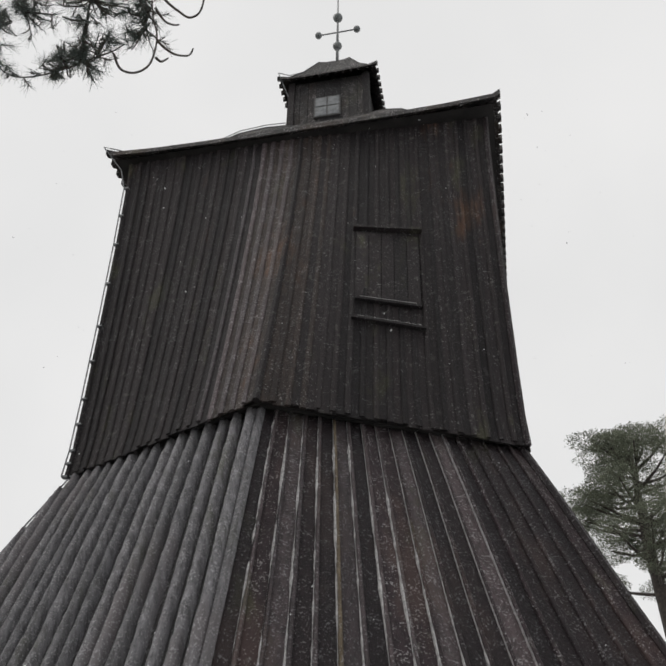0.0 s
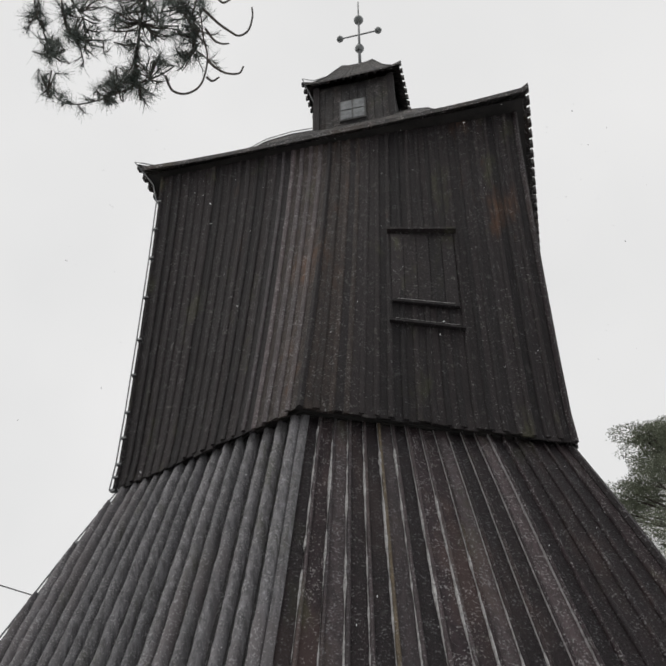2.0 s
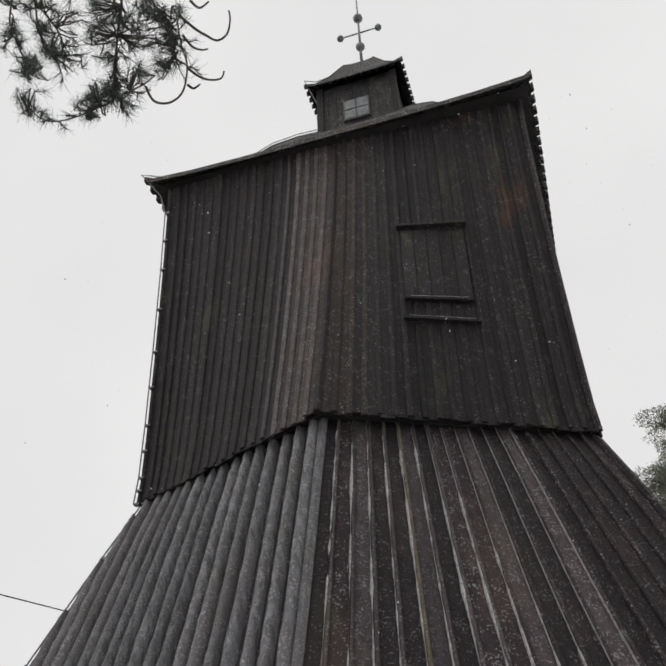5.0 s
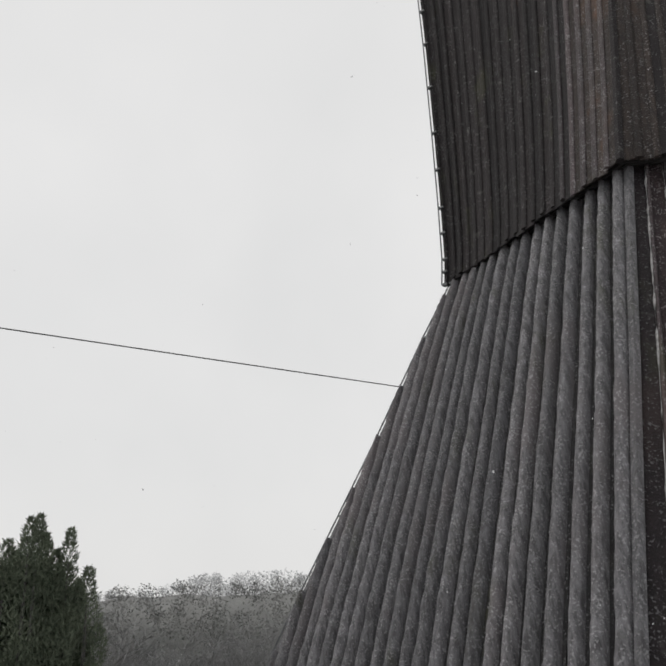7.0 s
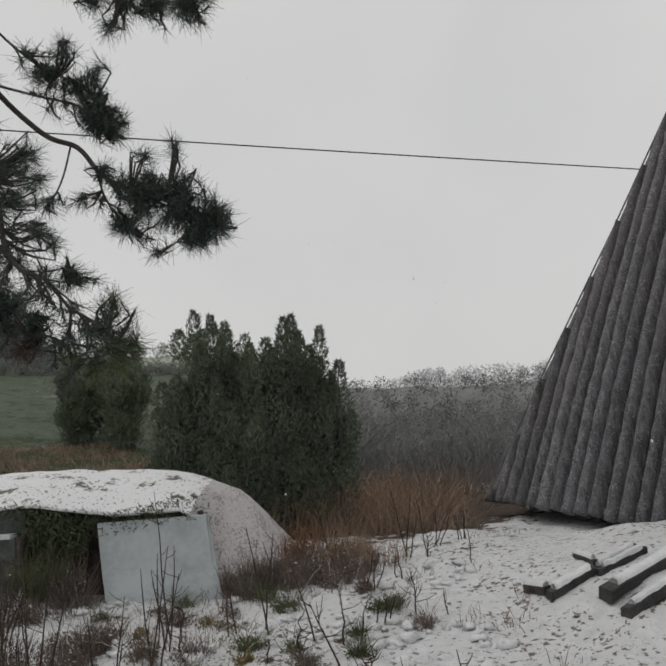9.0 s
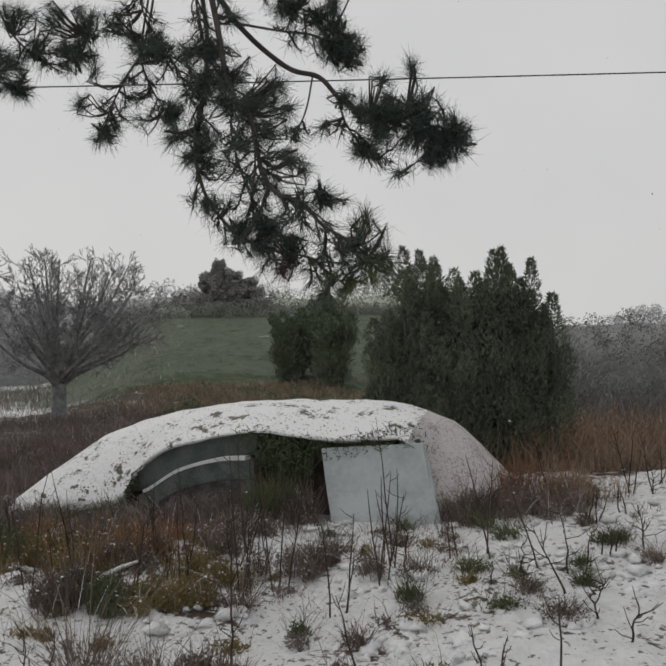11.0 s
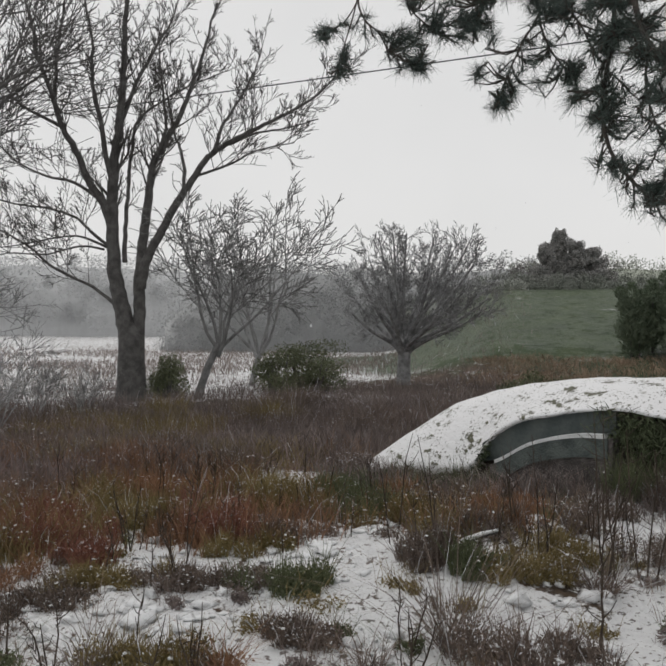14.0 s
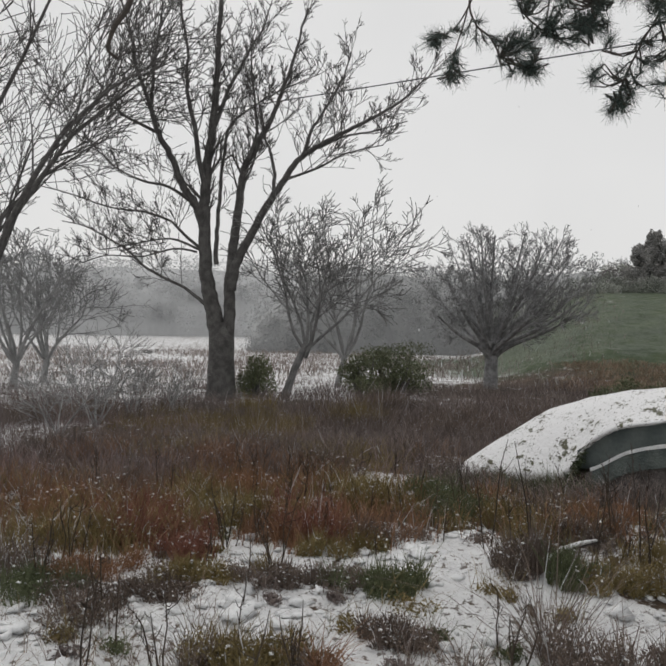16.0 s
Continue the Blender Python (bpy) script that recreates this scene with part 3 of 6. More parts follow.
# lantern
LAN = 0.93
b = Build()
b.grid([[(sx * LAN, sy * LAN, z) for sx, sy in ((-1, -1), (1, -1), (1, 1), (-1, 1))] for z in (15.9, 18.2)], close=True)
lantern = part("lantern_wall", b, M_UNDER, tower, "small square lantern clad with dark boards")
for side in range(4):
    spin = Matrix.Rotation(side * math.pi / 2, 4, "Z")
    for n in range(9):
        b = Build()
        b.box(spin @ pose(-LAN + (n + 0.5) * 2 * LAN / 9, -LAN - 0.012, 17.05), 2 * LAN / 9 - 0.012, 0.03, 2.3)
        part("board", b, M_ROOF, lantern)
    b = Build()
    b.box(spin @ pose(-LAN - 0.01, -LAN - 0.01, 17.05), 0.16, 0.16, 2.3)
    part("corner_post", b, M_SHAFT, lantern)
    b = Build()
    b.box(spin @ pose(-0.02, -LAN - 0.05, 17.12), 0.66, 0.06, 0.72)
    window = part("lantern_window", b, M_FRAME, tower, "small dusty four-pane window")
    for px in (-1, 1):
        for pz in (-1, 1):
            b = Build()
            b.box(spin @ pose(-0.02 + px * 0.155, -LAN - 0.085, 17.12 + pz * 0.17), 0.27, 0.012, 0.3)
            part("pane", b, M_PANE, window)
square_roof("lantern_roof", [(1.21, 18.2), (1.02, 18.4), (0.75, 18.9), (0.42, 19.7), (0.07, 20.1)], 0.06, tower, 12, 0.03, M_ROOF, "steep concave lantern roof", 0.05)

b = Build()
b.tube([(0, 0, 20.2), (0, 0, 23.3)], [0.045, 0.02], 8)
b.tube([(-0.56, 0, 21.64), (0.56, 0, 21.64)], [0.022, 0.022], 8)
cross = part("cross", b, M_METAL, tower, "slender iron cross with ball ends", True)
for x, z, r in ((-0.56, 21.64, 0.1), (0.56, 21.64, 0.1), (0, 20.98, 0.13), (0, 22.36, 0.14)):
    b = Build()
    b.ball((x, 0, z), r, r, r, 14, 10)
    part("ball", b, M_BALL, cross, "", True)

# hatch on the shaft, and the conductor down one corner
def facet_frame(profile, k, s, z):
    """A frame on a facet: x along it, y into it, z up it."""
    for i in range(len(profile) - 1):
        if profile[i][0] <= z <= profile[i + 1][0]:
            f = (z - profile[i][0]) / (profile[i + 1][0] - profile[i][0])
            p = facet_point(profile, k, s, i).lerp(facet_point(profile, k, s, i + 1), f)
            up = (facet_point(profile, k, s, i + 1) - facet_point(profile, k, s, i)).normalized()
            along = (facet_point(profile, k, 1, i) - facet_point(profile, k, 0, i)).lerp(facet_point(profile, k, 1, i + 1) - facet_point(profile, k, 0, i + 1), f).normalized()
            inward = up.cross(along).normalized()
            along = inward.cross(up)
            m = Matrix((along, inward, up)).transposed().to_4x4()
            m.translation = p
            return m
    return Matrix()


b = Build()
b.box(facet_frame(SHAFT, 1, 0.47, 9.4) @ pose(0, -0.03, 0), 1.0, 0.05, 1.5)
hatch = part("bell_hatch", b, M_SHAFT, tower, "closed dark board hatch with ledges")
for n in range(5):
    b = Build()
    b.box(facet_frame(SHAFT, 1, 0.47, 9.4) @ pose(-0.4 + 0.2 * n, -0.062, 0), 0.19, 0.02, 1.52)
    part("hatch_board", b, M_SHAFT, hatch)
for z, w, d in ((8.2, 1.1, 0.07), (8.62, 1.0, 0.06), (10.25, 1.1, 0.1)):
    b = Build()
    b.box(facet_frame(SHAFT, 1, 0.47, z) @ pose(0.0, -0.05 - d / 2, 0), w, d, 0.05)
    part("ledge", b, M_SHAFT, hatch)
    if z < 9:
        b = Build()
        b.box(facet_frame(SHAFT, 1, 0.47, z) @ pose(0.0, -0.06 - d / 2, 0.027), w * 0.85, d * 0.7, 0.006)
        part("ledge_snow", b, M_DUST, hatch, "thin line of snow")

b = Build()
line = [(0, 0, 20.2), (-0.42, -0.42, 19.45), (-0.75, -0.75, 18.98), (-1.02, -1.02, 18.55), (-1.25, -1.25, 18.4), (-0.98, -0.98, 17.6)] + [(-r, -r, z + 0.2) for r, z in ROOF[::-1]] + [(-3.8, -3.8, 13.3), (-3.5, -3.5, 12.9)]
down = [Vector(vertex((z, rc + 0.11, rn), 0)) for z, rc, rn in SHAFT[::-1][1:]] + [Vector(vertex((z, rc + 0.12, rn), 0)) for z, rc, rn in SKIRT[::-1]]
b.tube([tuple(p) for p in line] + [tuple(p) for p in down], [0.012] * (len(line) + len(down)), 5)
conductor = part("lightning_conductor", b, M_METAL, tower, "thin wire clipped along the corner")
for i, p in enumerate(down):
    for f in (0.0, 0.5):
        q = p.lerp(down[min(i + 1, len(down) - 1)], f)
        c = Build()
        c.box(Matrix.Translation(q - Vector((q.x, q.y, 0)).normalized() * 0.06), 0.09, 0.09, 0.03)
        part("wire_clip", c, M_METAL, conductor)

# ---- cable across the sky
b = Build()
ends = (Vector((-40.6, -27.4, 9.1)), Vector((9.8, 47.2, 7.7)))
pts = []
for i in range(41):
    f = i / 40
    p = ends[0].lerp(ends[1], f)
    p.z -= 0.4 * 4 * f * (1 - f)
    pts.append(tuple(p))
b.tube(pts, [0.016] * 41, 5)
solid("overhead_cable", b, M_WIRE, "single thin black cable sagging across the sky", "cable")

# ---- old beams on the snow heap by the tower
def beam(x0, y0, x1, y1, w, h, turn=0.0):
    way = Vector((x1 - x0, y1 - y0, 0)).normalized()
    across = Vector((-way.y, way.x, 0))
    rows, caps = [], []
    for i in range(11):
        f = i / 10
        x, y = x0 + (x1 - x0) * f, y0 + (y1 - y0) * f
        z = ground_height(x0, y0) * (1 - f) + ground_height(x1, y1) * f
        z += 0.6 * max(0.0, ground_height((x0 + x1) / 2, (y0 + y1) / 2) - (ground_height(x0, y0) + ground_height(x1, y1)) / 2) + h * 0.4
        c = Vector((x, y, z)) + across * rng.uniform(-0.006, 0.006)
        a, k = turn + 0.1 * f, rng.uniform(0.9, 1.06)
        ring = [(-0.5, -0.42), (-0.42, -0.5), (0.42, -0.5), (0.5, -0.42), (0.5, 0.42), (0.42, 0.5), (-0.42, 0.5), (-0.5, 0.42)]
        rows.append([tuple(c + across * (u * w * math.cos(a) - v * h * math.sin(a)) * k + Vector((0, 0, (u * w * math.sin(a) + v * h * math.cos(a)) * k))) for u, v in ring])
        if 0 < i < 10:
            t = h * 0.48
            q, e = w * rng.uniform(0.38, 0.5), 0.02 + 0.014 * rng.random()
            caps.append([tuple(c + across * u + Vector((0, 0, t + s))) for u, s in ((-q, -0.004), (-q * 0.8, e * 0.8), (0, e * 1.2), (q * 0.7, e * 0.7), (q * 0.9, -0.004))])
    b = Build()
    b.grid(rows, close=True)
    b.f += [tuple(range(8))[::-1], tuple(len(b.v) - 8 + i for i in range(8))]
    ob = solid("old_beam", b, M_LOG, "dark weathered beam half under snow", "beam", "old beams on the snow heap")
    b = Build()
    b.grid(caps)
    b.f += [tuple(range(5)), tuple(len(b.v) - 1 - i for i in range(5))]
    part("snow_cap", b, M_SNOW, ob, "ridge of fresh snow", True)


for row in ((-3.22, 4.86, -3.04, 5.14, 0.085, 0.07, 0), (-3.05, 5.17, -2.91, 5.56, 0.045, 0.05, 0.2), (-3.0, 5.14, -2.8, 5.47, 0.045, 0.05, -0.1), (-2.81, 4.83, -2.49, 5.46, 0.12, 0.08, 0.1), (-2.59, 4.64, -2.39, 5.04, 0.085, 0.07, -0.15), (-3.49, 5.03, -3.25, 4.92, 0.07, 0.06, 0.1), (-3.33, 5.45, -3.08, 5.28, 0.045, 0.04, 0)):
    beam(*row)

# ---- the turf mound with its arched front
FRONT, ALONG, BACK = Vector((-8.05, 2.13, 0)), Vector((0.769, 0.64, 0)), Vector((-0.64, 0.769, 0))


def at(s, v, z):
    return tuple(FRONT + ALONG * s + BACK * v + Vector((0, 0, z)))


def curve(x, *pts):
    """A smooth line through a few (x, y) pairs."""
    if x <= pts[0][0]:
        return pts[0][1]
    for i in range(len(pts) - 1):
        (a, p), (c, q) = pts[i], pts[i + 1]
        if x <= c:
            def slope(j):
                lo, hi = pts[max(j - 1, 0)], pts[min(j + 1, len(pts) - 1)]
                return (hi[1] - lo[1]) / (hi[0] - lo[0])
            t, w = (x - a) / (c - a), c - a
            return p * (2 * t ** 3 - 3 * t * t + 1) + q * (3 * t * t - 2 * t ** 3) + w * (slope(i) * (t ** 3 - 2 * t * t + t) + slope(i + 1) * (t ** 3 - t * t))
    return pts[-1][1]


mound = thing("turf_mound", "low snow-covered turf mound with arched timber front", "mound")
b = Build()
rows = []
for i in range(64):
    s = -1.95 + 5.65 * i / 63
    ridge = curve(s, (-1.95, -0.05), (-1.75, 0.22), (-1.45, 0.48), (-1.1, 0.7), (-0.6, 0.9), (-0.1, 1.02), (0.4, 1.1), (1.0, 1.15), (1.6, 1.17), (2.2, 1.14), (2.6, 1.07), (2.9, 0.96), (3.1, 0.8), (3.3, 0.58), (3.5, 0.3), (3.7, -0.1))
    lip = curve(s, (-1.95, -0.12), (-1.3, 0.06), (-0.6, 0.12), (-0.2, 0.22), (0.0, 0.5), (0.2, 0.66), (0.5, 0.78), (0.8, 0.85), (1.2, 0.9), (1.6, 0.88), (1.95, 0.84), (2.5, 0.86), (2.7, 0.84), (2.78, 0.66), (2.86, 0.3), (2.96, 0.06), (3.4, -0.04), (3.7, -0.15))
    row = []
    for v, k in ((0.12, -0.08), (0.0, 0.0), (0.06, 0.1), (0.25, 0.45), (0.55, 0.8), (0.9, 1.0), (1.3, 0.93), (1.8, 0.6), (2.4, 0.05)):
        z = lip + (ridge - lip) * k if v < 1 else ridge * k
        w = 0.025 * noise.noise((s * 1.7, v * 2.3, 0.4)) + 0.02 * noise.noise((s * 6, v * 6, 2.4))
        row.append(at(s, v, z + w * (1 if 0 < v < 2 else 0.5)))
    rows.append(row)
b.grid(rows[:53])
part("mound_body", b, M_MOUND, mound, "turf under thin patchy snow", True)
b = Build()
b.grid(rows[52:])
part("mound_end", b, M_END, mound, "tan turf end thinly dusted with snow", True)


def arch(name, v, deep, top, bottom, s0, s1, mat, label, n=22):
    b = Build()
    rows = []
    for i in range(n):
        s = s0 + (s1 - s0) * i / (n - 1)
        t, o = top(s), bottom(s)
        rows.append([at(s, v, o), at(s, v, t), at(s, v + deep, t), at(s, v + deep, o)])
    b.grid(rows, close=True)
    b.f.append((0, 1, 2, 3))
    k = len(b.v) - 4
    b.f.append((k + 3, k + 2, k + 1, k))
    return part(name, b, mat, mound, label)


band_top = lambda s: curve(s, (-0.1, 0.47), (0.15, 0.63), (0.4, 0.75), (0.8, 0.85), (1.25, 0.9))
band_low = lambda s: curve(s, (-0.1, 0.3), (0.16, 0.36), (0.52, 0.56), (0.94, 0.67), (1.25, 0.69))
arch("arched_beam", 0.05, 0.08, band_top, band_low, -0.08, 1.28, M_PLANK, "dark grey-green curved timber beam")
arch("arched_sill", -0.07, 0.14, lambda s: band_low(s) - 0.03, lambda s: 0.02, 0.08, 1.3, M_SILL, "weathered grey-brown lower arch")
arch("sill_board", -0.085, 0.012, lambda s: band_low(s) - 0.03, lambda s: max(0.1, band_low(s) - 0.2), 0.16, 1.26, M_BOARD, "damp grey-green board under the line of snow")
arch("sill_snow", -0.09, 0.12, lambda s: band_low(s) + 0.005, lambda s: band_low(s) - 0.028, 0.14, 1.22, M_SNOW, "thin line of snow")
arch("inner_wall", 0.16, 0.08, lambda s: curve(s, (-1.5, 0.12), (-0.1, 0.42), (0.4, 0.75), (1.2, 0.9), (2.0, 0.8), (3.0, 0.86)), lambda s: -0.1, -1.4, 2.78, M_CAVE, "brown inner wall darkened for the cavity's shade", 30)
b = Build()
rows = []
for i in range(9):
    s = 1.94 + 0.92 * i / 8
    f = i / 8
    rows.append([at(s + 0.15 + 0.05 * f, -0.16, 0.02), at(s + 0.06 + 0.02 * f, -0.07, 0.4), at(s, -0.02, 0.77 + 0.06 * f), at(s, 0.05, 0.77 + 0.06 * f), at(s + 0.15 + 0.05 * f, -0.08, 0.02)])
b.grid(rows, close=True)
b.f += [(0, 1, 2, 3, 4), tuple(len(b.v) - 1 - i for i in range(5))]
part("leaning_panel", b, M_PANEL, mound, "pale blue-grey panel leaning on the mound")
b = Build()
rr = random.Random(5)
for i in range(3200):
    s = rr.choice((rr.uniform(1.2, 2.8), rr.gauss(1.5, 0.2), rr.gauss(1.6, 0.2), rr.gauss(2.2, 0.25)))
    z = curve(s, (0.9, 0.88), (1.6, 0.85), (1.95, 0.79), (2.9, 0.9), (3.3, 0.55), (3.8, 0.15))
    p = Vector(at(s, rr.uniform(-0.08, 0.25), z + rr.uniform(-0.12, 0.07) - (0.25 * rr.random() if 1.25 < s < 1.85 else 0)))
    d = Vector((rr.gauss(0, 1), rr.gauss(0, 1), rr.gauss(-0.3, 1))).normalized() * (rr.uniform(0.02, 0.06) if s > 1.9 else rr.uniform(0.04, 0.12))
    w = d.orthogonal().normalized() * 0.005
    b.tri(tuple(p - w), tuple(p + w), tuple(p + d))
for i in range(1500):
    s = rr.uniform(-1.4, 0.02)
    p = Vector(at(s, rr.uniform(-0.05, 0.05), curve(s, (-1.3, 0.06), (-0.6, 0.12), (-0.2, 0.22), (0.0, 0.5)) - rr.uniform(0.0, 0.14)))
    d = Vector((rr.gauss(0, 1), rr.gauss(0, 1), rr.gauss(-0.5, 0.8))).normalized() * rr.uniform(0.03, 0.09)
    w = d.orthogonal().normalized() * 0.006
    b.tri(tuple(p - w), tuple(p + w), tuple(p + d))
tagged(part("turf_fringe", b, M_MOSS, mound, "hanging moss and grass"), kind="stuff")


# ---- plants
def blades(b, rr, x, y, z, n, spread, h0, h1, width, lean=0.4):
    for _ in range(n):
        a, r = rr.uniform(0, 6.283), spread * math.sqrt(rr.random())
        px, py = x + r * math.cos(a), y + r * math.sin(a)
        h = rr.uniform(h0, h1)
        dx, dy = rr.gauss(0, lean) * h, rr.gauss(0, lean) * h
        t = rr.uniform(0, 3.1416)
        wx, wy = math.cos(t) * width, math.sin(t) * width
        k = len(b.v)
        b.v += [(px - wx, py - wy, z - 0.02), (px + wx, py + wy, z - 0.02), (px + dx * 0.4 + wx * 0.7, py + dy * 0.4 + wy * 0.7, z + h * 0.6), (px + dx * 0.4 - wx * 0.7, py + dy * 0.4 - wy * 0.7, z + h * 0.6), (px + dx, py + dy, z + h)]
        b.f += [(k, k + 1, k + 2, k + 3), (k + 3, k + 2, k + 4)]


def on_polar(yaw, d):
    a = radians(yaw)
    return -0.5 - d * math.sin(a), -0.2 + d * math.cos(a)


def in_front_of_mound(x, y):
    q = Vector((x, y, 0)) - FRONT
    s, v = q.dot(ALONG), q.dot(BACK)
    return not (-2.3 < s < 4.1 and -0.15 < v < 2.5)


# open snow between the brush: x, y, radius
CLEARINGS = ((-8.85, 0.35, 0.55), (-6.15, 0.6, 0.5), (-5.3, 0.55, 0.42), (-5.1, -0.2, 0.3), (-4.95, -0.6, 0.34), (-4.45, 1.5, 0.45), (-7.9, -0.3, 0.3))


def in_clearing(x, y):
    return any(math.hypot(x - cx, y - cy) < r * (1 + 0.5 * noise.noise((x * 2.5, y * 2.5, 3.0))) for cx, cy, r in CLEARINGS)


def field(name, mat, label, rr, count, yaw0, yaw1, d0, d1, n, spread, h0, h1, width, lean=0.4, keep=None, power=1.0):
    b = Build()
    for _ in range(count):
        x, y = on_polar(rr.uniform(yaw0, yaw1), d0 + (d1 - d0) * rr.random() ** power)
        if not in_front_of_mound(x, y) or in_clearing(x, y) or (keep and not keep(x, y)):
            continue
        blades(b, rr, x, y, ground_height(x, y), n, spread, h0, h1, width, lean)
    return solid(name, b, mat, label, "grass", kind="stuff")


patchy = lambda x, y: noise.noise((x * 0.9, y * 0.9, 5.5)) > 0.08
field("dry_grass", M_GRASS, "flattened dry brown grass poking through snow", random.Random(1), 420, 60, 118, 3.4, 9.5, 18, 0.14, 0.03, 0.14, 0.0022, 1.2, patchy)
field("grass_by_the_heap", M_GRASS, "sparse dry grass poking through snow", random.Random(2), 130, 25, 58, 4.5, 9.5, 12, 0.12, 0.02, 0.1, 0.003, 0.8, lambda x, y: noise.noise((x * 1.1, y * 1.1, 8.5)) > 0.15)
zone = lambda x, y, k: noise.noise((x * 0.55, y * 0.55, k))
field("tan_meadow_edge", M_TAN, "pale tan dry grass along the foot of the meadow", random.Random(44), 900, 50, 73, 22.5, 27.5, 14, 0.5, 0.05, 0.2, 0.008, 0.8, lambda x, y: noise.noise((x * 0.45, y * 0.45, 6.5)) > -0.12)
field("heather", M_GREYBRUSH, "grey-brown winter heather", random.Random(3), 2100, 56, 122, 8.5, 18, 22, 0.5, 0.08, 0.34, 0.004, 0.5, lambda x, y: zone(x, y, 1.5) > -0.25, 1.2)
field("russet_brush", M_BRUSH, "low russet winter brushwood", random.Random(6), 1000, 70, 122, 5.8, 10.5, 26, 0.3, 0.08, 0.36, 0.003, 0.5, lambda x, y: zone(x * 1.6, y * 1.6, 4.5) > 0.14, 1.0)
field("olive_brush", M_OLIVE, "low olive-brown tussocks", random.Random(7), 1250, 60, 122, 5.8, 11, 26, 0.28, 0.06, 0.3, 0.0035, 0.6, lambda x, y: zone(x * 1.5, y * 1.5, 9.5) > 0.1, 1.0)
field("maroon_heath", M_MAROON, "low maroon-grey winter heath", random.Random(37), 520, 66, 122, 8.0, 14, 24, 0.34, 0.08, 0.34, 0.0035, 0.6, lambda x, y: zone(x * 1.4, y * 1.4, 12.5) > 0.12)
field("bramble_thicket", M_TAN, "tangled brown bramble thicket", random.Random(4), 600, 24, 53, 9.4, 14, 14, 0.4, 0.1, 0.7, 0.003, 0.9, lambda x, y: math.hypot(x, y - 13.27) > 8.1)
field("russet_thicket", M_ORANGEBROWN, "tangled russet twigs", random.Random(14), 260, 26, 50, 9.4, 13, 14, 0.35, 0.1, 0.8, 0.003, 0.8, lambda x, y: math.hypot(x, y - 13.27) > 8.1 and zone(x, y, 2.2) > 0.0)
field("slate_scrub", M_SLATE, "slate-grey leafless scrub in mist", random.Random(24), 900, 24, 52, 13.5, 25, 22, 0.7, 0.25, 0.95, 0.006, 0.5, lambda x, y: math.hypot(x, y - 13.27) > 8.3)
foot = random.Random(12)
b = Build()
for _ in range(330):
    s, v = foot.uniform(-1.9, 1.95), -foot.uniform(0.02, 0.7)
    if foot.random() < 0.12:
        s, v = foot.uniform(2.95, 3.9), foot.uniform(-0.3, 0.6)
    x, y, z = at(s, v, 0)
    blades(b, foot, x, y, ground_height(x, y), 14, 0.16, 0.04, 0.3 if s < 1.2 else 0.16, 0.003, 0.9)
solid("grass_at_the_mound", b, M_GREYBRUSH, "brown brush and grass along the foot of a mound", "grass", kind="stuff")
field("brown_field_edge", M_GREYBRUSH, "brown heather thinning into the snowy field", random.Random(19), 1300, 66, 122, 14.5, 23, 20, 0.6, 0.06, 0.36, 0.005, 0.5, lambda x, y: zone(x, y, 7.5) > -0.3, 1.6)
field("far_field_grass", M_TUSSOCK, "low dry tufts showing through the far snow", random.Random(29), 1700, 76, 126, 28, 75, 10, 1.8, 0.1, 0.4, 0.022, 0.6, lambda x, y: zone(x * 0.3, y * 0.3, 6.1) > -0.1)
field("field_grass", M_TUSSOCK, "snow-dusted tufts in the field", random.Random(9), 1500, 70, 125, 18, 60, 12, 0.9, 0.06, 0.34, 0.01, 0.6, lambda x, y: zone(x * 0.4, y * 0.4, 3.3) > -0.12)


def weed(x, y, h, seed, label="thin dead weed stalk standing in snow"):
    rr = random.Random(seed)
    z = ground_height(x, y)
    b = Build()
    for _ in range(rr.choice((1, 1, 2, 3))):
        hh = h * rr.uniform(0.7, 1.05)
        lx, ly = rr.gauss(0, 0.17) * hh, rr.gauss(0, 0.17) * hh
        ox, oy = rr.uniform(-0.05, 0.05), rr.uniform(-0.05, 0.05)
        pts = [(x + ox + lx * f + rr.gauss(0, 0.006), y + oy + ly * f + rr.gauss(0, 0.006), z - 0.03 + hh * f) for f in (0, 0.25, 0.5, 0.75, 1.0)]
        b.tube(pts, [0.006, 0.0055, 0.0047, 0.0038, 0.002], 4)
        for _ in range(rr.randint(2, 8)):
            f = rr.uniform(0.35, 0.98)
            p = Vector(pts[0]).lerp(Vector(pts[-1]), f)
            d = Vector((rr.gauss(0, 1), rr.gauss(0, 1), rr.uniform(0.3, 1.2))).normalized() * hh * rr.uniform(0.06, 0.22)
            b.tube([tuple(p), tuple(p + d * 0.6), tuple(p + d + Vector((0, 0, 0.02)))], [0.003, 0.0024, 0.0016], 3)
    return solid("dead_weed", b, M_STEM, label, "weed", "dead weeds in the snow")


